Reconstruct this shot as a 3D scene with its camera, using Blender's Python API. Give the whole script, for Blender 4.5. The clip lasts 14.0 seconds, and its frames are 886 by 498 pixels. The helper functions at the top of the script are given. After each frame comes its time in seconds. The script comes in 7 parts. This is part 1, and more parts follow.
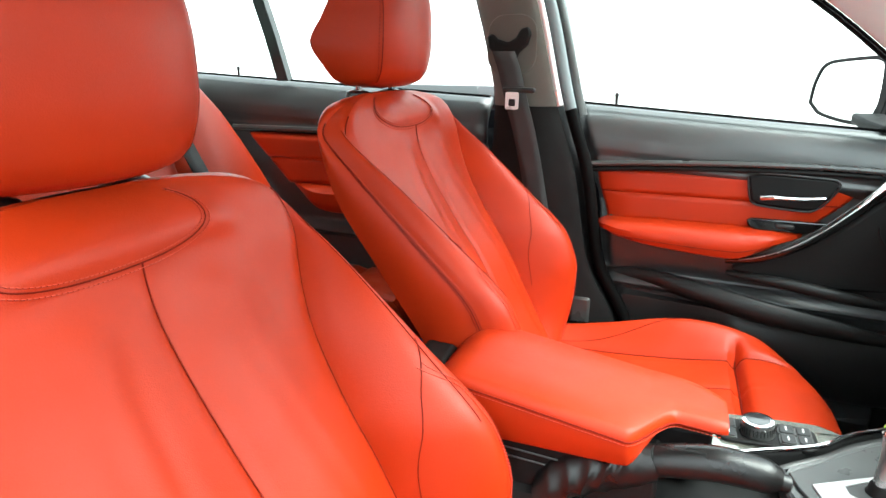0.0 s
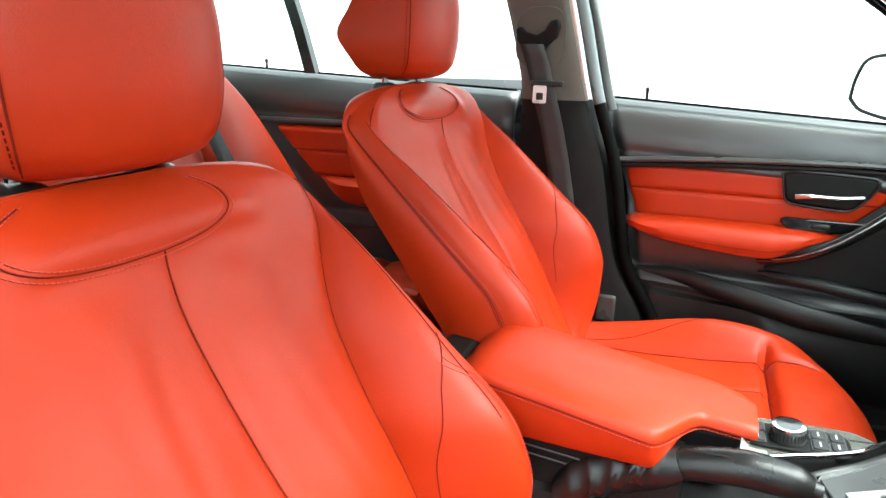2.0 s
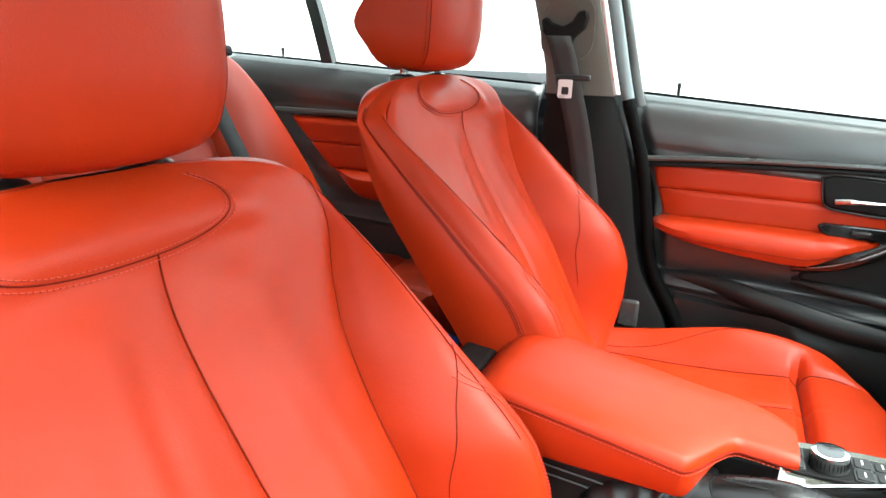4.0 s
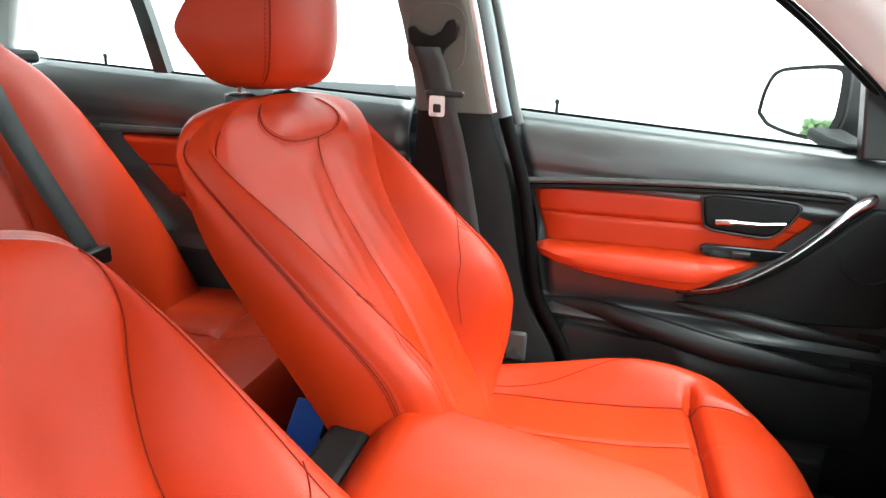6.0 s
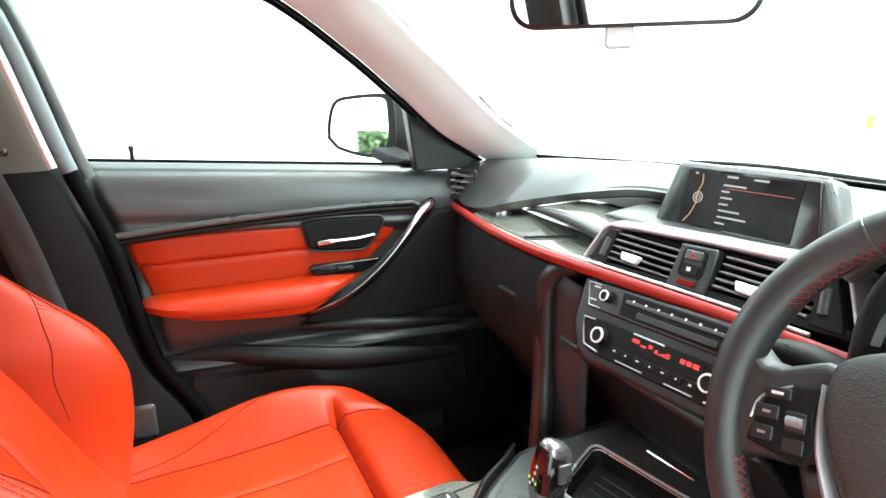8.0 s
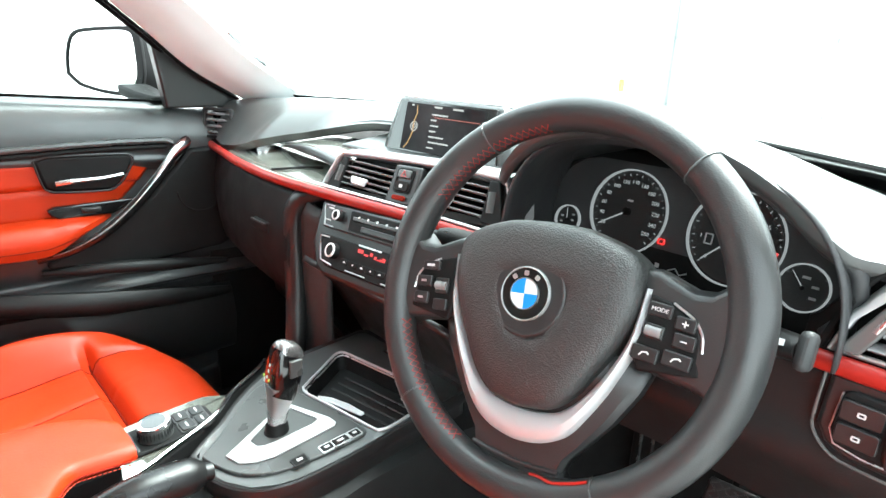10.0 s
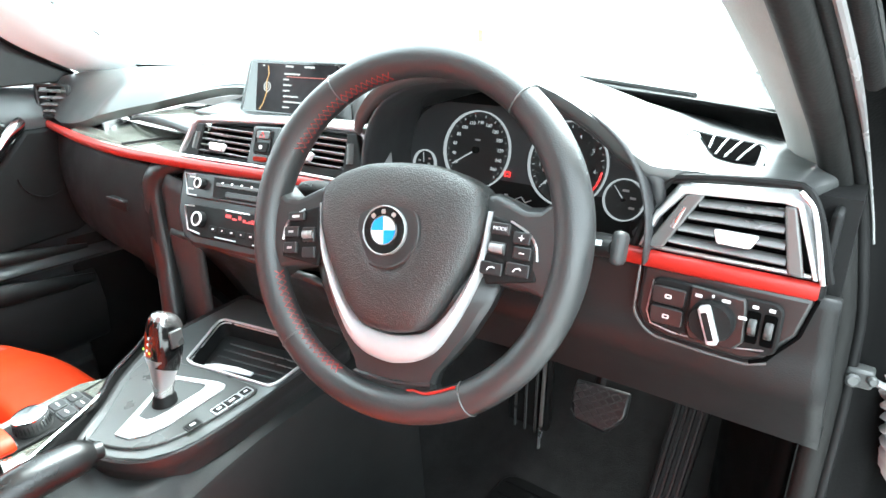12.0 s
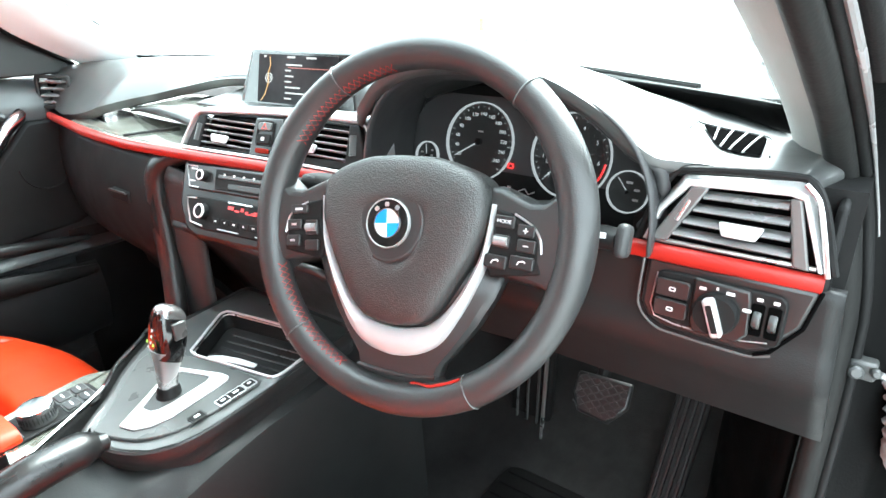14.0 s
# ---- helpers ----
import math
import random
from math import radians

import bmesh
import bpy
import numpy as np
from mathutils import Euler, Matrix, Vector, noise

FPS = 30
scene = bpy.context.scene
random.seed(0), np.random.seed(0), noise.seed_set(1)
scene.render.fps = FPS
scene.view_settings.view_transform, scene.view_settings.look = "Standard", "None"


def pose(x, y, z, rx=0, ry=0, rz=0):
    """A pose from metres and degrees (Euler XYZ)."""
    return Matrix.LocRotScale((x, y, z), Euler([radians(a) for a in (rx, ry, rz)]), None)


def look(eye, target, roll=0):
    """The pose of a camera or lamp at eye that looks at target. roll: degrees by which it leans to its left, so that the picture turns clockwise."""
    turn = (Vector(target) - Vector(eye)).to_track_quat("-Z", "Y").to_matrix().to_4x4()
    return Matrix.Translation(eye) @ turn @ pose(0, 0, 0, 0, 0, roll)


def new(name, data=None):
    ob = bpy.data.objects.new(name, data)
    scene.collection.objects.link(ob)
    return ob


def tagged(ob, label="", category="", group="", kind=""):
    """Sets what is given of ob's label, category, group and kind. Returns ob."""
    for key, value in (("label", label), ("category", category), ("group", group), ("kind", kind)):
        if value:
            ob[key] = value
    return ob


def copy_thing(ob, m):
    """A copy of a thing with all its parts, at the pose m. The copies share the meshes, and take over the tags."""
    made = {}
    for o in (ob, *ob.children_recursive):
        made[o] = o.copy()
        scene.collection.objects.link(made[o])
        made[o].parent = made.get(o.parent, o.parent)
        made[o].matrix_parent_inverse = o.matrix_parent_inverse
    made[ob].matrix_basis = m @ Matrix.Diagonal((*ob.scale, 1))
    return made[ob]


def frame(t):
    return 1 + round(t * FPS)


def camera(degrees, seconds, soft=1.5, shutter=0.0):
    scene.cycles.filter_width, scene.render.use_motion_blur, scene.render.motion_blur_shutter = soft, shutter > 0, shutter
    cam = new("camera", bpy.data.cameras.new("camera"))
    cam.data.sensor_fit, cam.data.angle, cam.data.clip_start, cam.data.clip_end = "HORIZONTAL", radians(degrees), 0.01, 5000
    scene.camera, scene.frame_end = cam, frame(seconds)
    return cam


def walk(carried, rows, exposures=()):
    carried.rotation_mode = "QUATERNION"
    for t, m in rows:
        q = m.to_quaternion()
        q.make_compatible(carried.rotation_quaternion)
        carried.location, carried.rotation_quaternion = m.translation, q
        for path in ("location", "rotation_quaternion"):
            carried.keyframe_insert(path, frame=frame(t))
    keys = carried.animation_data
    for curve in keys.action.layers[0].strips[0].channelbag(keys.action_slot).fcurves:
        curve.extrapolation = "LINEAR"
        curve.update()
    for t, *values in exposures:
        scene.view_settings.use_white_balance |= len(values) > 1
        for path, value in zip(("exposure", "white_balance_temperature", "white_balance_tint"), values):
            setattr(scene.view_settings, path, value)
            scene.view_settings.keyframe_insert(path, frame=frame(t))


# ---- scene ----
cam = camera(71.8, 14.0)
PATH = [
    (0, (-0.33, -0.777, 0.999), (-1.015, 1.016, 0.437), 0.6),
    (0.5, (-0.329, -0.774, 0.999), (-1.029, 1.012, 0.433), 0.7),
    (1, (-0.328, -0.771, 0.998), (-1.038, 1.011, 0.43), 0.7),
    (1.5, (-0.328, -0.768, 0.996), (-1.06, 1.003, 0.423), 1.0),
    (2, (-0.331, -0.768, 0.993), (-1.09, 0.991, 0.417), 0.9),
    (2.5, (-0.332, -0.766, 0.991), (-1.108, 0.983, 0.408), 0.8),
    (3, (-0.334, -0.767, 0.992), (-1.131, 0.972, 0.406), 0.9),
    (3.2, (-0.334, -0.765, 0.992), (-1.13, 0.974, 0.406), 1.1),
    (5.3, (-0.4, -0.601, 1.005), (-1.212, 1.115, 0.375), 2.4),
    (5.5, (-0.398, -0.587, 1.009), (-1.153, 1.176, 0.439), 2.3),
    (6, (-0.393, -0.552, 1.016), (-0.841, 1.306, 0.429), 2.3),
    (6.5, (-0.428, -0.535, 1.028), (-0.372, 1.389, 0.487), -1.5),
    (7, (-0.418, -0.525, 1.038), (-0.018, 1.368, 0.532), -1.2),
    (7.5, (-0.408, -0.525, 1.033), (0.233, 1.299, 0.517), -0.3),
    (8, (-0.412, -0.542, 1.04), (0.368, 1.232, 0.544), -0.6),
    (8.5, (-0.408, -0.558, 1.035), (0.489, 1.158, 0.537), -0.4),
    (9, (-0.384, -0.588, 1.035), (0.708, 0.977, 0.436), -0.4),
    (9.2, (-0.365, -0.607, 1.031), (0.784, 0.918, 0.437), 1.4),
    (11.3, (-0.399, -0.73, 1.002), (1.053, 0.425, 0.257), -1.2),
    (11.5, (-0.398, -0.73, 1.003), (1.079, 0.39, 0.251), -1.0),
    (12, (-0.397, -0.727, 1.01), (1.104, 0.373, 0.278), -0.7),
    (12.5, (-0.394, -0.728, 1.007), (1.115, 0.359, 0.272), -0.7),
    (13, (-0.391, -0.727, 1.007), (1.117, 0.354, 0.258), -0.6),
    (13.5, (-0.392, -0.726, 1.008), (1.102, 0.365, 0.249), -0.5),
    (14, (-0.397, -0.724, 1.012), (1.092, 0.372, 0.25), -0.8),
]
walk(cam, [(t, look(eye, target, roll)) for t, eye, target, roll in PATH],
     exposures=[(t, stops, 6200 if t < 10 else 5950, -2) for t, stops in ((0.0, 2.98), (5.3, 3.12), (6.5, 3.17), (7.5, 3.13), (9.0, 3.0), (11.4, 3.94), (14.0, 3.91))])

# ---- world, sun, exposure ----
world = bpy.data.worlds.new("sky")
scene.world = world
world.use_nodes = True
wn = world.node_tree.nodes
sky = wn.new("ShaderNodeTexSky")
sky.sky_type = "NISHITA"
sky.sun_disc = False
sky.sun_elevation = radians(56)
sky.sun_rotation = radians(94)
sky.air_density, sky.dust_density, sky.ozone_density = 1.0, 0.6, 1.0
soft_sky = wn.new("ShaderNodeHueSaturation")          # cloud cover takes the blue out of the sky
soft_sky.inputs["Saturation"].default_value = 0.12
world.node_tree.links.new(sky.outputs[0], soft_sky.inputs["Color"])
way = wn.new("ShaderNodeTexCoord")
part_up = wn.new("ShaderNodeSeparateXYZ")
cloud = wn.new("ShaderNodeMapRange")
cloud.inputs["To Min"].default_value, cloud.inputs["To Max"].default_value = 0.55, 1.9
veil = wn.new("ShaderNodeVectorMath")
veil.operation = "SCALE"
world.node_tree.links.new(way.outputs["Generated"], part_up.inputs[0])
world.node_tree.links.new(part_up.outputs["Z"], cloud.inputs["Value"])
world.node_tree.links.new(soft_sky.outputs[0], veil.inputs[0])
world.node_tree.links.new(cloud.outputs[0], veil.inputs["Scale"])
world.node_tree.links.new(veil.outputs[0], wn["Background"].inputs["Color"])
wn["Background"].inputs["Strength"].default_value = 0.15
sun_data = bpy.data.lights.new("sun", "SUN")
sun_data.energy, sun_data.angle, sun_data.color = 1.5, radians(40), (1.0, 0.97, 0.93)
sun = new("sun", sun_data)
sun.matrix_world = look((5.4, -.3, 8), (0, 0, 0))

# ---- mesh helpers ----


def pch(keys):
    """A smooth curve through (t, value) keys, without overshoot."""
    xs, ys = np.array([k[0] for k in keys], float), np.array([k[1] for k in keys], float)
    h, d = np.diff(xs), np.diff(ys) / np.diff(xs)
    m = np.zeros(len(xs))
    for i in range(1, len(xs) - 1):
        if d[i - 1] * d[i] > 0:
            m[i] = 2 * d[i - 1] * d[i] / (d[i - 1] + d[i])
    m[0], m[-1] = d[0], d[-1]

    def value(t):
        t = min(max(t, xs[0]), xs[-1])
        i = min(max(int(np.searchsorted(xs, t)) - 1, 0), len(h) - 1)
        u = (t - xs[i]) / h[i]
        return float((2 * u**3 - 3 * u**2 + 1) * ys[i] + (u**3 - 2 * u**2 + u) * h[i] * m[i] + (3 * u**2 - 2 * u**3) * ys[i + 1] + (u**3 - u**2) * h[i] * m[i + 1])

    return value


def step(a, b, t):
    u = min(max((t - a) / (b - a), 0.0), 1.0)
    return u * u * (3 - 2 * u)


def spline(points, n):
    """n + 1 points along a smooth line through the given ones, by length."""
    pts = [Vector(p) for p in points]
    dist = [0.0]
    for a, b in zip(pts, pts[1:]):
        dist.append(dist[-1] + (b - a).length)
    fs = [pch([(d, p[k]) for d, p in zip(dist, pts)]) for k in range(3)]
    return [Vector([g(dist[-1] * i / n) for g in fs]) for i in range(n + 1)]


def thing(name, loc, label, category, group="", kind=""):
    ob = new(name)
    ob.empty_display_size = 0.05
    ob.location = loc
    return tagged(ob, label, category, group, kind)


def hang(ob, parent):
    if parent is not None:
        ob.parent = parent
        if parent.data is None:
            ob.matrix_parent_inverse = Matrix.Translation(-Vector(parent.location))
    return ob


def part(name, bm, material, parent=None, label="", smooth=True, bevel=0.0, solid=0.0, seg=2):
    """One bmesh, in world places, as ONE mesh object under a thing or under a part."""
    bmesh.ops.recalc_face_normals(bm, faces=bm.faces)
    data = bpy.data.meshes.new(name)
    bm.to_mesh(data)
    bm.free()
    data.materials.append(material)
    for p in data.polygons:
        p.use_smooth = smooth
    ob = hang(new(name, data), parent)
    if solid:
        m = ob.modifiers.new("thickness", "SOLIDIFY")
        m.thickness, m.offset = solid, -1
    if bevel:
        m = ob.modifiers.new("edges", "BEVEL")
        m.width, m.segments, m.limit_method, m.angle_limit = bevel, seg, "ANGLE", radians(35)
        m.harden_normals = False
    if smooth:
        data.set_sharp_from_angle(angle=radians(38))
    if label:
        tagged(ob, label)
    return ob


def sheet(fn, us, vs, closed=False, bm=None):
    """A grid of faces over fn(u, v)."""
    bm = bm or bmesh.new()
    rows = [[bm.verts.new(fn(u, v)) for v in vs] for u in us]
    for a, b in zip(rows, rows[1:]):
        last = len(a) if closed else len(a) - 1
        for j in range(last):
            k = (j + 1) % len(a)
            bm.faces.new((a[j], a[k], b[k], b[j]))
    return bm


def loft(rings, cap=True, bm=None, loop=False):
    """Closed rings of equally many points, joined in turn."""
    bm = bm or bmesh.new()
    rows = [[bm.verts.new(p) for p in ring] for ring in rings]
    pairs = list(zip(rows, rows[1:])) + ([(rows[-1], rows[0])] if loop else [])
    for a, b in pairs:
        for j in range(len(a)):
            k = (j + 1) % len(a)
            bm.faces.new((a[j], a[k], b[k], b[j]))
    if cap and not loop:
        bm.faces.new(rows[0])
        bm.faces.new(rows[-1][::-1])
    return bm


def sweep(points, radius, sides=8, bm=None, cap=True, flat=1.0, up=(0, 0, 1), loop=False):
    """A round or flattened bar along points; radius may be a list."""
    pts = [Vector(p) for p in points]
    rings = []
    n = len(pts)
    for i, p in enumerate(pts):
        a, b = (pts[i - 1], pts[(i + 1) % n]) if loop else (pts[max(i - 1, 0)], pts[min(i + 1, n - 1)])
        d = (b - a).normalized()
        side = d.cross(Vector(up))
        if side.length < 1e-4:
            side = d.cross(Vector((1, 0, 0)))
        side.normalize()
        top = side.cross(d).normalized()
        r = radius[i] if isinstance(radius, (list, tuple)) else radius
        rings.append([p + side * r * math.cos(t) + top * r * flat * math.sin(t) for t in [2 * math.pi * k / sides for k in range(sides)]])
    return loft(rings, cap, bm, loop)


def box(c, size, m=None, bm=None):
    bm = bm or bmesh.new()
    out = bmesh.ops.create_cube(bm, size=1)
    t = Matrix.Translation(c) if m is None else m @ Matrix.Translation(c)
    bmesh.ops.transform(bm, matrix=t @ Matrix.Diagonal((*size, 1)), verts=out["verts"])
    return bm


def prism(outline, depth, m, bm=None):
    """A 2D outline in the x-y plane of m, raised by depth along its z."""
    bm = bm or bmesh.new()
    low = [bm.verts.new(m @ Vector((x, y, 0))) for x, y in outline]
    top = [bm.verts.new(m @ Vector((x, y, depth))) for x, y in outline]
    for j in range(len(low)):
        k = (j + 1) % len(low)
        bm.faces.new((low[j], low[k], top[k], top[j]))
    bm.faces.new(top)
    bm.faces.new(low[::-1])
    return bm


def ring_frame(outer, inner, depth, m, bm=None):
    """A frame between two outlines of equally many points."""
    bm = bm or bmesh.new()
    o0, i0 = [[bm.verts.new(m @ Vector((x, y, 0))) for x, y in l] for l in (outer, inner)]
    o1, i1 = [[bm.verts.new(m @ Vector((x, y, depth))) for x, y in l] for l in (outer, inner)]
    for j in range(len(o0)):
        k = (j + 1) % len(o0)
        for q in ((o0[j], o0[k], o1[k], o1[j]), (i0[j], i1[j], i1[k], i0[k]), (o1[j], o1[k], i1[k], i1[j]), (o0[j], i0[j], i0[k], o0[k])):
            bm.faces.new(q)
    return bm


def rounded(w, h, r, n=4, dx=0.0, dy=0.0):
    pts = []
    for cx, cy, a in ((w / 2 - r, h / 2 - r, 0), (-w / 2 + r, h / 2 - r, 90), (-w / 2 + r, -h / 2 + r, 180), (w / 2 - r, -h / 2 + r, 270)):
        pts += [(dx + cx + r * math.cos(radians(a + 90 * k / n)), dy + cy + r * math.sin(radians(a + 90 * k / n))) for k in range(n + 1)]
    return pts


def circle(r, n=32, dx=0.0, dy=0.0):
    return [(dx + r * math.cos(2 * math.pi * k / n), dy + r * math.sin(2 * math.pi * k / n)) for k in range(n)]


def lathe(profile, m, n=32, bm=None):
    """(radius, height) pairs turned about the z of m."""
    return loft([[m @ Vector((r * math.cos(2 * math.pi * k / n), r * math.sin(2 * math.pi * k / n), z)) for k in range(n)] for r, z in profile], True, bm)


def facing(p, normal, up=(0, 0, 1)):
    """A frame at p whose z is normal, whose y is as near up as can be, and whose x is to the right of one who looks at it."""
    z = Vector(normal).normalized()
    x = Vector(up).cross(z).normalized()
    y = z.cross(x)
    return Matrix.Translation(p) @ Matrix((x, y, z)).transposed().to_4x4()


def words(text, size, m, depth=0.0004, align="CENTER"):
    """Writing as a bmesh, in the x-y plane of m."""
    data = bpy.data.curves.new("writing", "FONT")
    data.body, data.size, data.extrude, data.align_x, data.align_y, data.resolution_u = text, size, depth, align, "CENTER", 2
    ob = bpy.data.objects.new("writing", data)
    scene.collection.objects.link(ob)
    bpy.context.view_layer.update()
    me = bpy.data.meshes.new_from_object(ob.evaluated_get(bpy.context.evaluated_depsgraph_get()))
    bpy.data.objects.remove(ob)
    bpy.data.curves.remove(data)
    bm = bmesh.new()
    bm.from_mesh(me)
    bpy.data.meshes.remove(me)
    bmesh.ops.transform(bm, matrix=m, verts=bm.verts)
    return bm


def joined(bms):
    out = bmesh.new()
    for b in bms:
        me = bpy.data.meshes.new("tmp")
        b.to_mesh(me)
        b.free()
        out.from_mesh(me)
        bpy.data.meshes.remove(me)
    return out


def stitches(path_points, normal_of, gap=0.0075, length=0.0045, r=0.0008):
    """Short thread pieces along a line."""
    bm = bmesh.new()
    pts = [Vector(p) for p in path_points]
    run, nxt = 0.0, 0.0
    for a, b in zip(pts, pts[1:]):
        d = (b - a).length
        if d < 1e-6:
            continue
        way = (b - a) / d
        while nxt < run + d:
            c = a + way * (nxt - run)
            nrm = normal_of(c)
            side = way.cross(nrm).normalized()
            quad = [c - way * length / 2 - side * r, c - way * length / 2 + side * r, c + way * length / 2 + side * r, c + way * length / 2 - side * r]
            low = [bm.verts.new(q - nrm * 0.0008) for q in quad]
            top = [bm.verts.new(q + nrm * 0.0007) for q in quad]
            bm.faces.new(top)
            for j in range(4):
                bm.faces.new((low[j], low[(j + 1) % 4], top[(j + 1) % 4], top[j]))
            nxt += gap
        run += d
    return bm


# ---- materials ----


def material(name, color, rough=0.5, metal=0.0, vary=0.12, grain=0.0, grain_size=0.002, wear=0.08, coat=0.0, spec=0.5, big=0.15, sheen=0.0, crease=0.0):
    """A surface with soft stains at one scale, grain and relief at another; sizes in metres."""
    m = bpy.data.materials.new(name)
    m.use_nodes = True
    nt = m.node_tree
    n, link = nt.nodes, nt.links
    bsdf = n["Principled BSDF"]
    where = n.new("ShaderNodeTexCoord")
    stain = n.new("ShaderNodeTexNoise")
    stain.inputs["Scale"].default_value = 1 / big
    stain.inputs["Detail"].default_value = 5
    link.new(where.outputs["Object"], stain.inputs["Vector"])
    ramp = n.new("ShaderNodeMapRange")
    ramp.inputs["From Min"].default_value, ramp.inputs["From Max"].default_value = 0.3, 0.7
    ramp.inputs["To Min"].default_value, ramp.inputs["To Max"].default_value = 1 - vary, 1 + vary
    link.new(stain.outputs["Fac"], ramp.inputs["Value"])
    tint = n.new("ShaderNodeVectorMath")
    tint.operation = "SCALE"
    tint.inputs[0].default_value = color
    link.new(ramp.outputs[0], tint.inputs["Scale"])
    link.new(tint.outputs[0], bsdf.inputs["Base Color"])
    shine = n.new("ShaderNodeMapRange")
    shine.inputs["From Min"].default_value, shine.inputs["From Max"].default_value = 0.3, 0.7
    shine.inputs["To Min"].default_value, shine.inputs["To Max"].default_value = max(rough - wear, 0.02), min(rough + wear, 1)
    fine = n.new("ShaderNodeTexNoise")
    fine.inputs["Scale"].default_value = 3.1 / big
    fine.inputs["Detail"].default_value = 4
    link.new(where.outputs["Object"], fine.inputs["Vector"])
    link.new(fine.outputs["Fac"], shine.inputs["Value"])
    link.new(shine.outputs[0], bsdf.inputs["Roughness"])
    bsdf.inputs["Metallic"].default_value = metal
    bsdf.inputs["Specular IOR Level"].default_value = spec
    bsdf.inputs["Coat Weight"].default_value = coat
    bsdf.inputs["Coat Roughness"].default_value = 0.06
    bsdf.inputs["Sheen Weight"].default_value = sheen
    if crease:
        fold = n.new("ShaderNodeTexNoise")
        fold.inputs["Scale"].default_value, fold.inputs["Detail"].default_value, fold.inputs["Distortion"].default_value = 9.0, 1.5, 0.3
        link.new(where.outputs["Object"], fold.inputs["Vector"])
        bend = n.new("ShaderNodeBump")
        bend.inputs["Strength"].default_value, bend.inputs["Distance"].default_value = 0.5, crease
        link.new(fold.outputs["Fac"], bend.inputs["Height"])
        link.new(bend.outputs[0], bsdf.inputs["Normal"])
    if grain:
        cells = n.new("ShaderNodeTexVoronoi")
        cells.inputs["Scale"].default_value = 1 / grain_size
        link.new(where.outputs["Object"], cells.inputs["Vector"])
        soft = n.new("ShaderNodeTexNoise")
        soft.inputs["Scale"].default_value = 0.35 / grain_size
        link.new(where.outputs["Object"], soft.inputs["Vector"])
        both = n.new("ShaderNodeMath")
        both.operation = "ADD"
        link.new(cells.outputs["Distance"], both.inputs[0])
        link.new(soft.outputs["Fac"], both.inputs[1])
        bump = n.new("ShaderNodeBump")
        bump.inputs["Strength"].default_value = grain
        bump.inputs["Distance"].default_value = grain_size * 0.4
        link.new(both.outputs[0], bump.inputs["Height"])
        if crease:
            link.new(bend.outputs[0], bump.inputs["Normal"])
        link.new(bump.outputs[0], bsdf.inputs["Normal"])
    return m


def glowing(name, color, power):
    m = bpy.data.materials.new(name)
    m.use_nodes = True
    b = m.node_tree.nodes["Principled BSDF"]
    b.inputs["Base Color"].default_value = (0.01, 0.01, 0.01, 1)
    b.inputs["Emission Color"].default_value = (*color, 1)
    b.inputs["Emission Strength"].default_value = power
    b.inputs["Roughness"].default_value = 0.3
    return m


def pane_glass(name):
    m = bpy.data.materials.new(name)
    m.use_nodes = True
    n, link = m.node_tree.nodes, m.node_tree.links
    n.remove(n["Principled BSDF"])
    clear, gloss, mix, fr, pw = n.new("ShaderNodeBsdfTransparent"), n.new("ShaderNodeBsdfGlossy"), n.new("ShaderNodeMixShader"), n.new("ShaderNodeLayerWeight"), n.new("ShaderNodeMath")
    clear.inputs[0].default_value = (0.93, 0.96, 0.95, 1)
    gloss.inputs["Roughness"].default_value = 0.01
    pw.operation = "POWER"
    pw.inputs[1].default_value = 5.0
    link.new(fr.outputs["Facing"], pw.inputs[0])
    link.new(pw.outputs[0], mix.inputs[0])
    link.new(clear.outputs[0], mix.inputs[1])
    link.new(gloss.outputs[0], mix.inputs[2])
    link.new(mix.outputs[0], n["Material Output"].inputs["Surface"])
    return m


RED = material("coral_red_leather", (0.40, 0.025, 0.0032), 0.44, vary=0.08, grain=0.25, grain_size=0.0013, wear=0.07, big=0.2, spec=0.26, crease=0.004)
RED_SEAM = material("dark_red_seam", (0.155, 0.010, 0.0045), 0.8, vary=0.1, spec=0.1)
RED_THREAD = material("red_thread", (0.52, 0.055, 0.025), 0.7, vary=0.1)
BLACK = material("black_grained_plastic", (0.014, 0.0142, 0.0142), 0.36, vary=0.18, grain=0.12, grain_size=0.0016, wear=0.08)
PAD = material("charcoal_soft_dash_skin", (0.046, 0.048, 0.047), 0.38, vary=0.15, grain=0.10, grain_size=0.0015, wear=0.06, spec=0.8)
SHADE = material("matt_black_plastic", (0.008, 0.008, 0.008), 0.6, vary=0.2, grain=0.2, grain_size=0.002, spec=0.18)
PLAIN = material("charcoal_matt_plastic", (0.030, 0.031, 0.031), 0.50, vary=0.15, grain=0.2, grain_size=0.0016, spec=0.4)
GLOSS = material("piano_black_lacquer", (0.006, 0.006, 0.006), 0.09, vary=0.1, wear=0.03, coat=0.6)
CHEEK = material("gloss_grey_cheek", (0.10, 0.102, 0.10), 0.22, vary=0.08, wear=0.04, coat=0.4)
GREY = material("satin_grey_plastic", (0.052, 0.054, 0.053), 0.32, vary=0.12, grain=0.06, grain_size=0.0015)
LACQ = material("olive_black_gloss_lacquer", (0.30, 0.31, 0.27), 0.13, 0.75, vary=0.08, wear=0.03, coat=0.3)
SLAT = material("soft_grey_slat", (0.20, 0.20, 0.20), 0.26, vary=0.1, wear=0.05, spec=0.7)
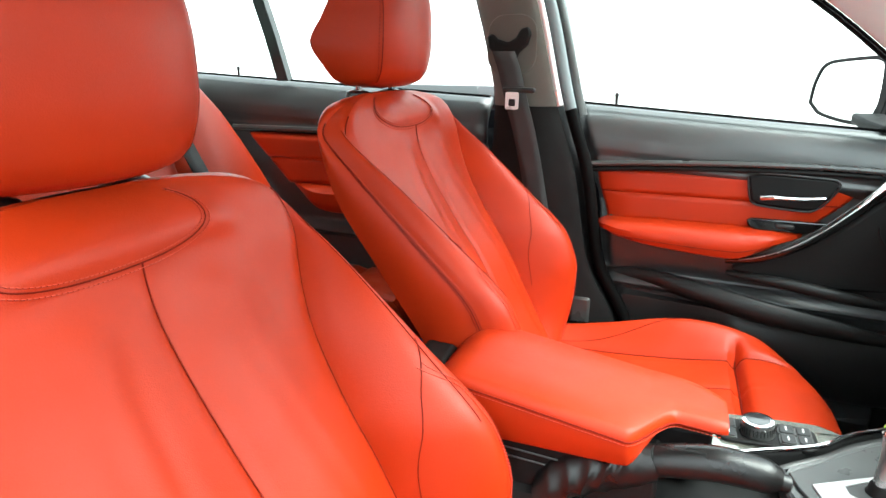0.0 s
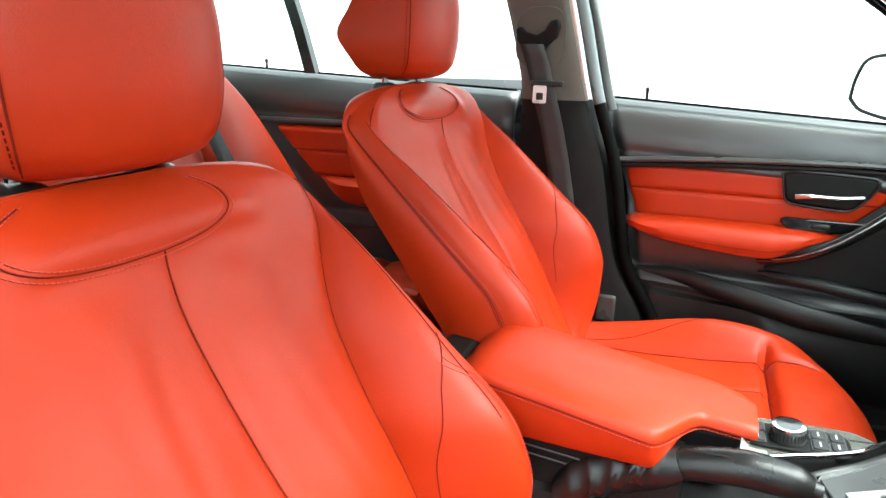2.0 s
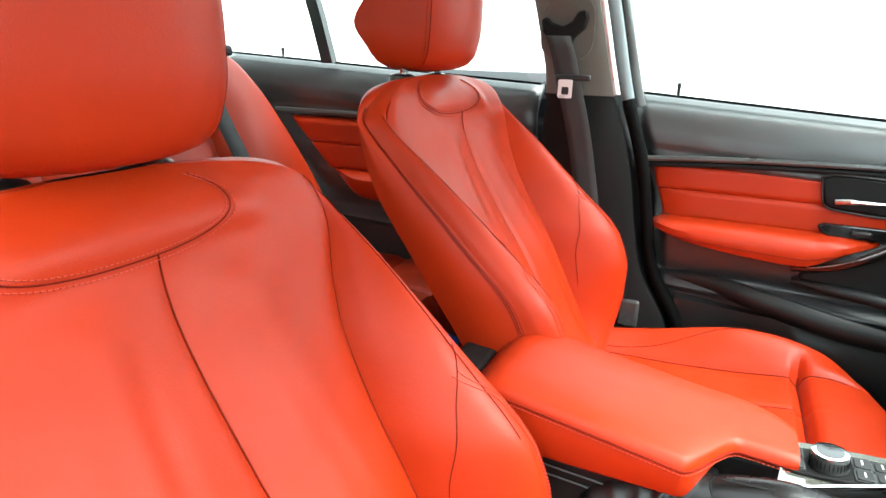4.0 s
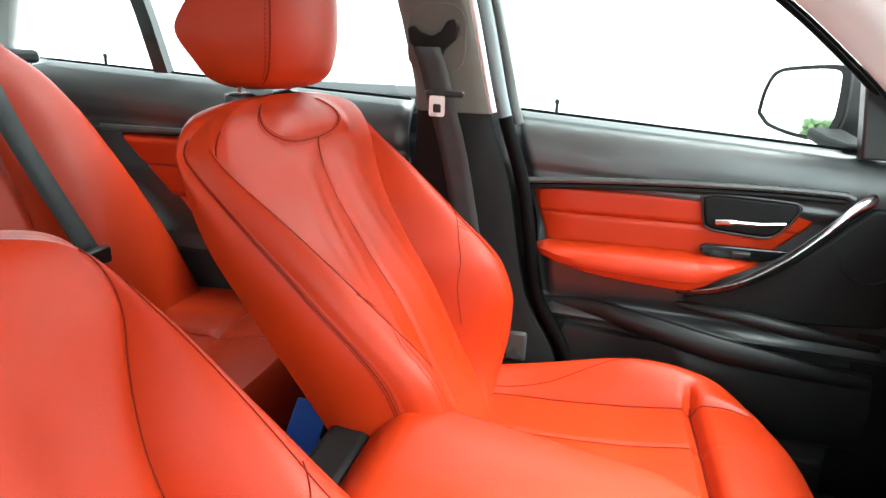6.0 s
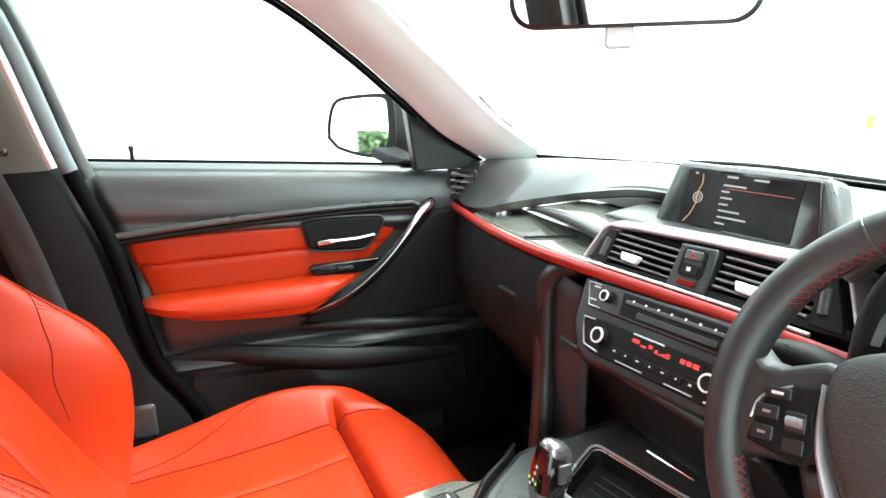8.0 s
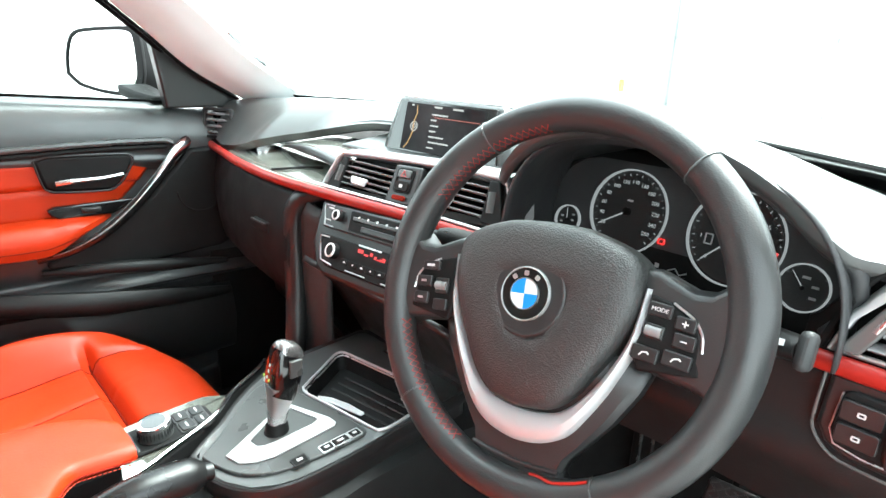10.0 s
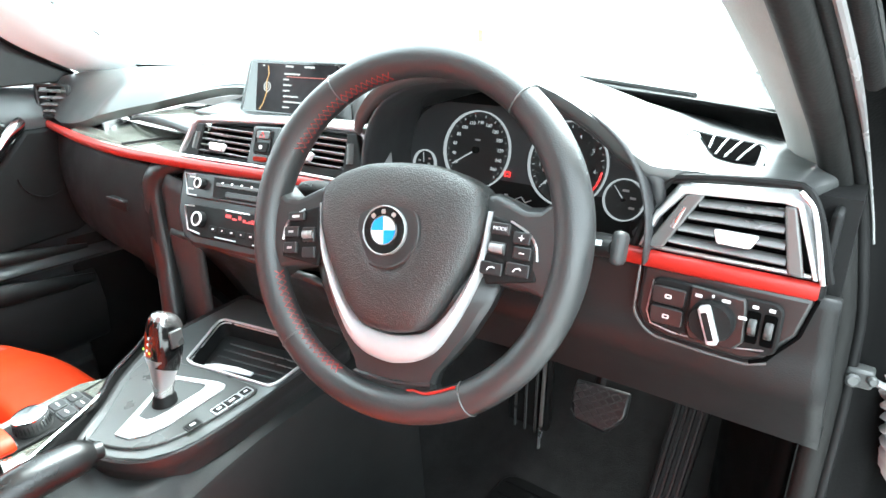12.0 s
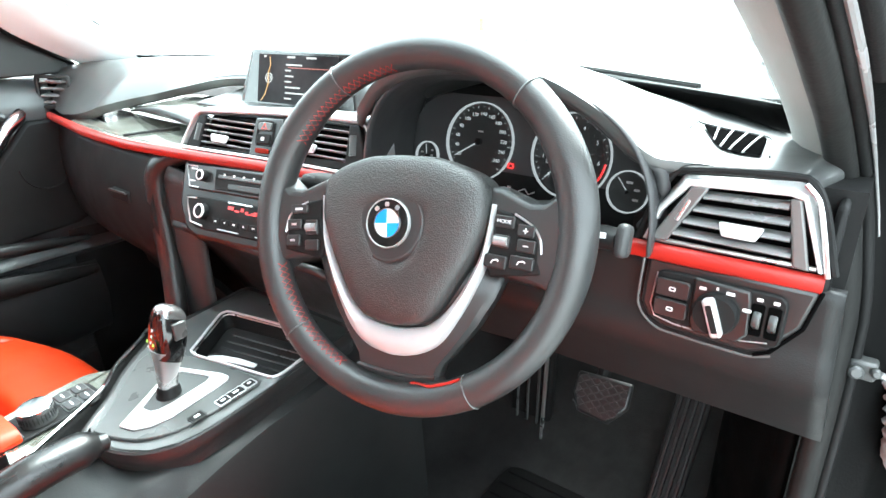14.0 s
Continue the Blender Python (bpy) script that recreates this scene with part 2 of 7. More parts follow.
SATIN = material("satin_silver_trim", (0.62, 0.62, 0.62), 0.3, 0.9, vary=0.06, wear=0.05)
CHROME = material("chrome", (0.82, 0.82, 0.83), 0.08, 1.0, vary=0.04, wear=0.04)
WHITE_METAL = material("pearl_silver_plate", (0.80, 0.80, 0.79), 0.35, 0.25, vary=0.05)
PEARL = material("pearl_satin_trim", (0.50, 0.50, 0.50), 0.38, 0.35, vary=0.05)
HOOD = material("dark_hood_plastic", (0.045, 0.046, 0.048), 0.55, vary=0.12, grain=0.2, grain_size=0.0016)
BOOT = material("black_gaiter_leather", (0.0065, 0.0065, 0.0065), 0.33, vary=0.2, grain=0.2, grain_size=0.0013, spec=0.42)
LEATHER = material("black_steering_leather", (0.021, 0.022, 0.022), 0.40, vary=0.15, spec=0.6, grain=0.2, grain_size=0.0013, wear=0.08)
CARPET = material("charcoal_carpet", (0.0125, 0.0122, 0.012), 0.95, vary=0.22, grain=0.6, grain_size=0.0016, spec=0.1, big=0.03)
RUBBER = material("black_rubber", (0.0045, 0.0045, 0.0045), 0.5, vary=0.2, grain=0.12, grain_size=0.003, spec=0.04)
SEAL = material("dark_grey_seal", (0.011, 0.011, 0.0105), 0.6, vary=0.15, grain=0.1, grain_size=0.003, spec=0.2)
# on the driver's windscreen pillar this is a dimmer copy of the light trim
BEIGE = material("warm_grey_pillar_cloth", (0.125, 0.121, 0.104), 0.85, vary=0.1, grain=0.4, grain_size=0.0012, sheen=0.2)
LINER = material("light_grey_headliner", (0.66, 0.71, 0.71), 0.9, vary=0.06, grain=0.3, grain_size=0.0015)
WEBBING = material("black_belt_webbing", (0.03, 0.03, 0.03), 0.7, vary=0.1, grain=0.5, grain_size=0.0014)
PAINT = material("black_car_paint", (0.006, 0.006, 0.008), 0.12, vary=0.1, wear=0.03, coat=0.8)
RED_TRIM = material("satin_red_trim", (0.32, 0.014, 0.010), 0.36, vary=0.05, wear=0.05, coat=0.1)
MIRROR = material("mirror_glass", (0.9, 0.9, 0.9), 0.02, 1.0, vary=0.01, wear=0.005)
THREAD = material("dark_red_thread", (0.30, 0.018, 0.013), 0.7, vary=0.15)
# black seal with the sky's sheen put into its colour
SLATE = material("seal_sky_sheen_grey", (0.16, 0.19, 0.20), 0.35, vary=0.08)
LEVER = material("satin_lever_metal", (0.34, 0.33, 0.33), 0.27, 0.9, vary=0.06)
DOORSKIN = material("black_door_skin", (0.034, 0.0355, 0.036), 0.40, vary=0.10, grain=0.12, grain_size=0.0015, spec=0.75)
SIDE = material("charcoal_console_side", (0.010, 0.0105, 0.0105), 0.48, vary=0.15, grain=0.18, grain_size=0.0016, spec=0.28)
SLOT = material("unlit_slot_black", (0.0025, 0.0025, 0.0025), 0.9, vary=0.2, spec=0.0)
GLASS = pane_glass("clear_glass")
WHITE = material("white_print", (0.6, 0.6, 0.6), 0.5, vary=0.03)
BLUE = material("blue_print", (0.02, 0.22, 0.70), 0.3, vary=0.04)
CARD_BLUE = material("blue_card", (0.03, 0.10, 0.45), 0.5, vary=0.05)
RED_GLOW = glowing("red_display", (1.0, 0.03, 0.03), 0.13)
WHITE_GLOW = glowing("white_screen_text", (0.9, 0.88, 0.85), 0.075)
AMBER_GLOW = glowing("amber_screen_line", (0.8, 0.45, 0.15), 0.10)
DIM_RED_GLOW = glowing("dim_red_screen_line", (0.6, 0.12, 0.08), 0.09)
DIAL_GLOW = glowing("white_dial_light", (0.9, 0.9, 0.92), 0.038)
PEBBLE = material("pebbled_airbag_cover", (0.027, 0.0278, 0.027), 0.42, vary=0.15, spec=0.6, grain=0.75, grain_size=0.0014, wear=0.08)
GREEN_GLOW = glowing("green_marker", (0.5, 0.8, 0.1), 0.12)
CONCRETE = material("pale_concrete", (0.36, 0.355, 0.345), 0.9, vary=0.12, grain=0.5, grain_size=0.01, big=1.5)
WALLPAINT = material("pale_grey_wall_paint", (0.56, 0.56, 0.55), 0.8, vary=0.04, big=1.0)
LEAF = material("hedge_leaf", (0.05, 0.09, 0.03), 0.6, vary=0.4, big=0.3)
YELLOW = material("yellow_paint", (0.8, 0.55, 0.05), 0.5, vary=0.06)
GREY_RUBBER = material("grey_bellows_rubber", (0.35, 0.36, 0.36), 0.6, vary=0.1)

# ---- front seats ----
SEAT_Y = 0.325
back_w = pch([(.34, .235), (.43, .258), (.5, .268), (.64, .274), (.75, .270), (.85, .264), (.89, .257), (.915, .242), (.935, .214), (.948, .170), (.956, .11), (.960, .04)])
back_c = pch([(.34, -.505), (.43, -.552), (.5, -.592), (.644, -.668), (.706, -.712), (.825, -.785), (.895, -.814), (.935, -.832), (.960, -.858)])
back_b = pch([(.34, -.545), (.435, -.530), (.5, -.520), (.564, -.518), (.637, -.540), (.741, -.642), (.841, -.752), (.905, -.818), (.938, -.843), (.960, -.860)])
back_k = pch([(.34, -.575), (.46, -.615), (.58, -.678), (.69, -.755), (.803, -.834), (.908, -.872), (.940, -.880), (.960, -.866)])
seam_s = pch([(.34, .62), (.45, .62), (.56, .61), (.65, .61), (.70, .645), (.757, .70), (.80, .775), (.83, .84), (.86, .905), (.885, .94), (.91, .955), (.960, .965)])
BACK_TOP = .960


def back_front(s, z):
    """The front of the backrest: s from edge (-1) to edge (1), at height z."""
    a, w, q = abs(s), back_w(z), seam_s(z)
    top = step(BACK_TOP, .89, z)
    c, b = back_c(z), back_b(z)
    ridge = q + (1 - q) * .66
    if a <= q:
        x = c
    elif a < ridge:
        x = c + (b - c) * math.sin(math.pi / 2 * (a - q) / (ridge - q)) ** .85
    else:
        x = b - .016 * top * ((a - ridge) / (1 - ridge)) ** 2
    # sewn-in valleys, the padded lobes beside the middle seam, and soft pulls in the leather
    x -= (.0060 * math.exp(-((a - q) / .016) ** 2) + .006 * math.exp(-((a - q) / .07) ** 2)) * step(.34, .42, z) * step(.950, .88, z)
    x += (.012 * math.exp(-((a - .30) / .17) ** 2) - .006 * math.exp(-(a / .022) ** 2)) * top * step(.90, .84, z)
    x += .010 * math.exp(-((z - .918) / .024) ** 2) * step(.64, .42, a)
    pull = step(.885, .78, z) * step(.45, .60, z)
    x -= (.0046 * math.exp(-((s + .16 + .55 * (.90 - z)) / .055) ** 2) + .0038 * math.exp(-((s + .40 - .20 * (.90 - z)) / .05) ** 2) + .0024 * math.exp(-((s - .24 - .3 * (.90 - z)) / .05) ** 2)) * pull
    if a > .92:
        x -= .028 * (1 - math.sqrt(max(0, 1 - ((a - .92) / .08) ** 2))) * top
    return Vector((x, SEAT_Y + w * s, z))


def back_side(q, z, sign):
    """The flank of the backrest: q from its front edge (0) to its back edge (1)."""
    f = back_front(sign, z)
    k = back_k(z)
    return Vector((f.x + (k - f.x) * q, f.y + sign * 0.010 * math.sin(math.pi * q), z))


def back_rear(s, z):
    return Vector((back_k(z) - 0.03 * (1 - s * s) * step(BACK_TOP, .90, z), SEAT_Y + back_w(z) * s, z))


def lerp(a, b, n):
    return [a + (b - a) * i / n for i in range(n + 1)]


BACK_Z = lerp(.34, .86, 46) + lerp(.86, BACK_TOP, 24)[1:]
SEAT = thing("car_seat", (-.3, SEAT_Y, .18), "coral red leather front passenger seat with black stitched seams", "car seat", "front seats")
backrest = part("backrest", sheet(lambda z, s: back_front(s * seam_s(z), z), BACK_Z, lerp(-1, 1, 60)), RED, SEAT)
for sg in (-1, 1):
    part("bolster", sheet(lambda z, s: back_front((seam_s(z) + (1 - seam_s(z)) * s) * sg, z), BACK_Z, lerp(0, .80, 20) + lerp(.80, 1, 12)[1:]), RED, SEAT)
    part("side_panel", sheet(lambda z, q: back_side(q, z, sg), BACK_Z, lerp(0, 1, 10)), RED, SEAT)
part("back_shell", sheet(lambda z, s: back_rear(s, z), BACK_Z, lerp(-1, 1, 24)), BLACK, SEAT, "black plastic seat back shell")


def back_normal(p):
    return Vector((.86, 0, .5))


def seam(points, r=0.0013, mat_=None, parent=None, name="seam"):
    return part(name, sweep(points, r * .75, 6), mat_ or RED_SEAM, parent or SEAT)


def lift(p, d=0.0006):
    return p + Vector((.86, 0, .5)) * d


bol_s = pch([(.54, .63), (.60, .645), (.65, .68), (.69, .74), (.72, .81), (.748, .90)])
rim_s = pch([(.66, .84), (.72, .87), (.78, .905), (.84, .94), (.88, .965), (.905, .985)])
for sg in (-1, 1):
    seam([lift(back_front(sg * seam_s(z), z), 0.0006) for z in lerp(.40, .925, 60)], 0.0016)
    seam([lift(back_front(sg * bol_s(z), z), .0006) for z in lerp(.54, .748, 30)], 0.0010)
    seam([lift(back_front(sg * rim_s(z), z), .0004) for z in lerp(.66, .905, 40)], 0.0009)
    for q, r in ((.070, .0011), (.040, .0006), (.100, .0006)):
        seam([back_side(q, z, sg) + Vector((0, sg * .0006, 0)) for z in lerp(.44, .915, 60)], r)
    part("stitching", stitches([lift(back_front(sg * (.83 + .09 * step(.725, .69, z)), z), .0010) for z in lerp(.50, .727, 40)], back_normal, .0046, .0030, .0004), RED_THREAD, SEAT)
    part("stitching", stitches([lift(back_front(sg * (.80 + .09 * step(.725, .69, z)), z), .0010) for z in lerp(.50, .722, 40)], back_normal, .0046, .0030, .0004), RED_THREAD, SEAT)


def yoke_line(off):
    out = []
    for t in lerp(-90, 90, 70):
        c, sn = math.cos(radians(t)), math.sin(radians(t))
        out.append(lift(back_front(-.10 + (.52 + off * 4) * math.copysign(abs(sn) ** .85, sn), min(.950 - (.054 + off) * c ** .75, .950)), .0011))
    return out


seam(yoke_line(0), .0010)
for off in (-.0035, .0045):
    part("stitching", stitches(yoke_line(off), back_normal, .0046, .0030, .0004), RED_THREAD, SEAT)
seam([lift(back_front(0, z), .0008) for z in lerp(.42, .897, 50)], .0013)

# headrest: a padded block with a convex stitched face and a bulging back, on two chrome posts
HR = [(.966, .066, -.915, -.862), (.970, .080, -.930, -.838), (.980, .093, -.948, -.818), (1.0, .102, -.962, -.806), (1.045, .108, -.988, -.799), (1.09, .107, -.962, -.798), (1.13, .104, -.940, -.802), (1.165, .098, -.922, -.814), (1.182, .088, -.910, -.830), (1.188, .074, -.895, -.850)]
hr = [pch([(r[0], r[k]) for r in HR]) for k in (1, 2, 3)]


def head_corner(z, sg, q=0.0):
    """The edge between the face and the flank of the headrest, or a place q of the way back along the flank."""
    w, b, f = hr[0](z), hr[1](z), hr[2](z)
    return Vector((f - .024 + (b + .034 - f) * q, SEAT_Y + sg * w * (1 - .12 * q + .10 * q * (1 - q)), z))


def head_ring(z):
    w, b, f = hr[0](z), hr[1](z), hr[2](z)
    out = []
    for s in lerp(-.97, .97, 20):
        out.append(Vector((f - .024 * abs(s) ** 2.4, SEAT_Y + w * s, z)))
    out += [head_corner(z, 1, .02 + .98 * q / 9) for q in range(10)]
    for s in lerp(.80, -.80, 12):
        out.append(Vector((b + .010 * (s / .88) ** 2, SEAT_Y + w * s, z)))
    out += [head_corner(z, -1, 1 - .98 * q / 9) for q in range(10)]
    return out


headrest = part("headrest", loft([head_ring(z) for z in lerp(.966, .985, 8) + lerp(.985, 1.16, 26)[1:] + lerp(1.16, 1.188, 8)[1:]]), RED, SEAT)
for sg in (-1, 1):
    part("seam", sweep([head_corner(z, sg, 0) + Vector((-.001, -sg * .001, 0)) for z in lerp(.976, 1.18, 34)], .0011, 6), RED_SEAM, headrest)
    line = [head_corner(z, sg, .05) + Vector((0, sg * .0008, 0)) for z in lerp(.985, 1.17, 40)]
    part("stitching", stitches(line, lambda p: Vector((.2, sg, 0)).normalized(), .0060, .0036, .0004), RED_SEAM, headrest)
    post = part("headrest_post", sweep([(-.898, SEAT_Y + sg * .068, .90), (-.890, SEAT_Y + sg * .068, 1.03)], .0072, 14), CHROME, SEAT, "chrome headrest post")
    part("collar", sweep([(-.896, SEAT_Y + sg * .068, .935), (-.8942, SEAT_Y + sg * .068, .957), (-.894, SEAT_Y + sg * .068, .961)], [.026, .024, .014], 20), BLACK, post)

# cushion: a long profile from the back to the front edge, and raised sides
CUSH = spline([(-.60, 0, .40), (-.45, 0, .398), (-.3, 0, .406), (-.18, 0, .424), (-.11, 0, .431), (-.050, 0, .423), (-.013, 0, .398), (.004, 0, .35), (.002, 0, .28)], 80)
CUSH_N = len(CUSH) - 1


def cushion(i, s):
    p = CUSH[i]
    a = abs(s)
    t = i / CUSH_N
    w = .285 - .055 * step(.68, .95, t) - .02 * step(.2, 0, t)
    rise = (.030 + .042 * step(.05, .45, t)) * step(.86, .42, t) * step(.62, .92, a)
    x, z = p.x, p.z + rise
    x -= .05 * step(.2, 1.0, a) * a * step(.55, .85, t)
    z -= .006 * math.exp(-((a - .68) / .02) ** 2) * step(.78, .72, t)
    if a > .88:
        z -= .045 * (1 - math.sqrt(max(0, 1 - ((a - .88) / .12) ** 2)))
    g = math.exp(-((p.x + .172) / .009) ** 2) * step(.86, .72, a)
    z -= .026 * g
    z += .008 * step(-.180, -.166, p.x) * step(.02, -.06, p.x) * step(.86, .72, a)
    z -= .003 * math.exp(-((a - .25) / .018) ** 2) * step(.66, .6, t)
    return Vector((x, SEAT_Y + w * s, z))


CI = list(range(0, CUSH_N + 1))
SPLIT = min(CI, key=lambda i: abs(CUSH[i].x + .172))
cush_lat = lerp(-.68, .68, 54)
part("seat_cushion", sheet(lambda i, s: cushion(i, s), CI[:SPLIT + 1], cush_lat), RED, SEAT)
part("thigh_support", sheet(lambda i, s: cushion(i, s), CI[SPLIT:], cush_lat), RED, SEAT)
for sg in (-1, 1):
    part("cushion_bolster", sheet(lambda i, s: cushion(i, s * sg), CI, lerp(.68, .88, 12) + lerp(.88, 1, 10)[1:]), RED, SEAT)
    part("cushion_side", sheet(lambda i, q: cushion(i, sg) + Vector((0, -sg * .015 * q, -q * (cushion(i, sg).z - .25))), CI, lerp(0, 1, 4)), RED, SEAT)
    seam([cushion(i, sg * .68) + Vector((0, 0, .001)) for i in CI[4:SPLIT + 12]], .0013)
    curve_ = [(i, .72 + .21 * step(SPLIT - 40, SPLIT - 6, i)) for i in range(SPLIT - 46, SPLIT + 14)]
    seam([cushion(max(i, 0), sg * q) + Vector((0, 0, .0008)) for i, q in curve_], .0009)
seam([cushion(SPLIT, s) + Vector((0, 0, .002)) for s in lerp(-.72, .72, 44)], .0024)
for sg in (-1, 1):
    seam([cushion(i, sg * .25) + Vector((0, 0, .001)) for i in CI[8:SPLIT]], .0010)
part("seat_base", loft([[Vector((x, SEAT_Y + y, z)) for x, y in ((-.60, -.235), (-.06 - d, -.215), (-.06 - d, .215), (-.60, .235))] for z, d in ((.20, .06), (.28, .02), (.36, 0))]), SHADE, SEAT, "black seat base and rails")
part("recline_cover", prism([(-.64, .27), (-.36, .27), (-.34, .36), (-.52, .40), (-.64, .42)], .02, Matrix(((1, 0, 0, 0), (0, 0, -1, SEAT_Y - .232), (0, 1, 0, 0), (0, 0, 0, 1)))), BLACK, SEAT, bevel=.005)
part("belt_buckle", box((-.50, SEAT_Y - .262, .47), (.035, .022, .10)), BLACK, SEAT, "black belt buckle", bevel=.006)

DRIVER_SEAT = copy_thing(SEAT, Matrix.Translation((-.3 + .040, -.384, .18 - .067)))
tagged(DRIVER_SEAT, "coral red leather driver seat with stitched yoke and headrest")
for o in DRIVER_SEAT.children:
    if o.name.startswith("headrest") and not o.name.startswith("headrest_post"):
        o.location.z -= .003          # pushed further in than the passenger's
tagged(SEAT, "coral red leather passenger seat with chrome headrest posts")

# ---- rear bench ----
BENCH = thing("rear_bench", (-1.2, 0, .2), "coral red leather rear bench with sculpted backrest", "car seat")


def bench_seam(h):
    return .42 + .24 * h


def bench_back(s, h):
    """h: from the cushion (0) to the top (1); s across the car."""
    a = abs(s)
    y = (.715 - .165 * h) * s
    z = .40 + .62 * h
    x = -1.305 - .27 * h + .03 * math.sin(math.pi * min(h * 1.1, 1))
    x -= .05 * step(.88, 1, h)
    x += .030 * step(bench_seam(h), bench_seam(h) + .2, a) * step(1, .75, h) - .07 * step(.93, 1.0, a)
    x -= .010 * math.exp(-((a - bench_seam(h)) / .014) ** 2) + .008 * math.exp(-((a - .10) / .012) ** 2)
    return Vector((x, y, z))


def bench_cush(s, t):
    a = abs(s)
    y = .68 * s
    x = -1.42 + .56 * t
    z = .432 + .02 * t + .014 * math.sin(math.pi * t) + .016 * step(.58, .74, t) - .010 * math.exp(-((t - .60 + .06 * a) / .018) ** 2)
    z -= .18 * step(.86, 1.0, t) ** 1.5
    x -= .03 * step(.93, 1.0, t)
    for c in (.12, .68):
        z -= .007 * math.exp(-((a - c) / .012) ** 2)
    z += .02 * step(.68, .8, a) * (1 - t)
    return Vector((x, y, z))


part("backrest", sheet(lambda h, s: bench_back(s, h), lerp(0, 1, 40), lerp(-1, 1, 140)), RED, BENCH, solid=.008)
part("seat_cushion", sheet(lambda t, s: bench_cush(s, t), lerp(0, 1, 40), lerp(-1, 1, 140)), RED, BENCH, solid=.008)
for sg in (-1, 1):
    part("seam", sweep([bench_back(sg * bench_seam(h), h) + Vector((.002, 0, .001)) for h in lerp(.02, .95, 40)], .0018, 6), RED_SEAM, BENCH)
    part("seam", sweep([bench_back(sg * .10, h) + Vector((.002, 0, .001)) for h in lerp(.02, .95, 40)], .0018, 6), RED_SEAM, BENCH)
    for c in (.12, .68):
        part("seam", sweep([bench_cush(sg * c, t) + Vector((0, 0, .001)) for t in lerp(.1, .9, 30)], .0016, 6), RED_SEAM, BENCH)
part("plinth", box((-1.16, 0, .255), (.46, 1.30, .13)), SHADE, BENCH)


BELT_LOW, BELT_MID, BELT_TOP = Vector((-1.335, .395, .633)), Vector((-1.430, .362, .850)), Vector((-1.505, .345, 1.03))


def rear_belt(side):
    y = side * .36
    t = thing("rear_seat_belt", (-1.4, y, .6), "black rear seat belt webbing lying on the bench back", "seat belt", "rear seat belts")
    line = spline([BELT_LOW, BELT_MID, BELT_TOP, BELT_TOP + Vector((-.05, .005, .03))], 24)
    line = [Vector((max(p.x, bench_back(min(p.y / (.715 - .165 * (p.z - .40) / .62), 1), min((p.z - .40) / .62, 1)).x + .020), p.y * side, p.z)) for p in line]
    part("webbing", sheet(lambda p, q: p + Vector((0, q, 0)), line, (-.024, 0, .024)), WEBBING, t, solid=.002)
    part("buckle", box(line[0] + Vector((.012, 0, -.012)), (.022, .062, .034)), BLACK, t, bevel=.004)
    part("lower_webbing", sheet(lambda p, q: p + Vector((.012, q, 0)), [bench_back(side * (.60 - .06 * h), h) + Vector((.012, 0, .0)) for h in lerp(.10, .33, 8)], (-.022, 0, .022)), WEBBING, t, solid=.002)


rear_belt(1)
rear_belt(-1)

# ---- passenger-side doors ----
# protrusion of the inner panel into the cabin, by height
panel_p = pch([(.20, .03), (.42, .035), (.50, .045), (.515, .062), (.53, .05), (.545, .035), (.58, .045), (.64, .05), (.70, .03), (.775, .03), (.785, .04), (.80, .05), (.812, .046), (.83, .050), (.85, .049), (.87, .043), (.89, .033), (.905, .021), (.917, .006), (.925, -.008)])
DOOR_Y = .745
YUP = Matrix(((1, 0, 0, 0), (0, 0, -1, 0), (0, 1, 0, 0), (0, 0, 0, 1)))       # outline in x-z, raised towards the cabin


def at_y(y):
    return Matrix.Translation((0, y, 0)) @ YUP


def belt_z(x):
    return .886 - .0665 * (x - .06)


def front_edge_x(z):
    """The rear edge of the front door, against the pillar."""
    return pch([(.25, -.30), (.32, -.36), (.384, -.405), (.45, -.455), (.54, -.48), (.70, -.50), (.775, -.525), (.90, -.575), (.93, -.585)])(z)


DOOR = thing("front_door", (-.2, .78, .25), "black front passenger door with red leather inserts, closed", "car door")


def panel(u, z):
    x0, x1 = front_edge_x(z), .27
    x = x0 + (x1 - x0) * u
    top = belt_z(x)
    zz = .20 + (z - .20) / (.925 - .20) * (top - .20)
    y = DOOR_Y - panel_p(z) + .03 * step(.04, 0, u) 
    y += .008 * math.sin(x * 6) * step(.55, .45, zz)
    return Vector((x, y, zz))


PZ = lerp(.20, .48, 10) + lerp(.48, .56, 20)[1:] + lerp(.56, .77, 12)[1:] + lerp(.77, .83, 20)[1:] + lerp(.83, .925, 14)[1:]
part("door_panel", sheet(lambda z, u: panel(u, z), PZ, lerp(0, .06, 6) + lerp(.06, 1, 40)[1:]), DOORSKIN, DOOR, solid=.02)
part("outer_skin", sheet(lambda z, u: Vector((-.60 + .95 * u, .86 - .06 * abs(z - .6) ** 1.5, z * .64 + .20)), lerp(0, 1, 8), lerp(0, 1, 8)), PAINT, DOOR, solid=.02)
part("belt_seal", sweep([(x, DOOR_Y - .015, belt_z(x) + .002) for x in lerp(-.585, .10, 20)], .0032, 6), RUBBER, DOOR)
part("lock_pin", lathe([(.0035, 0), (.0035, .018), (.005, .020), (.0045, .026), (.002, .028)], Matrix.Translation((-.477, .715, .925)), 12), BLACK, DOOR, "black door lock pin")
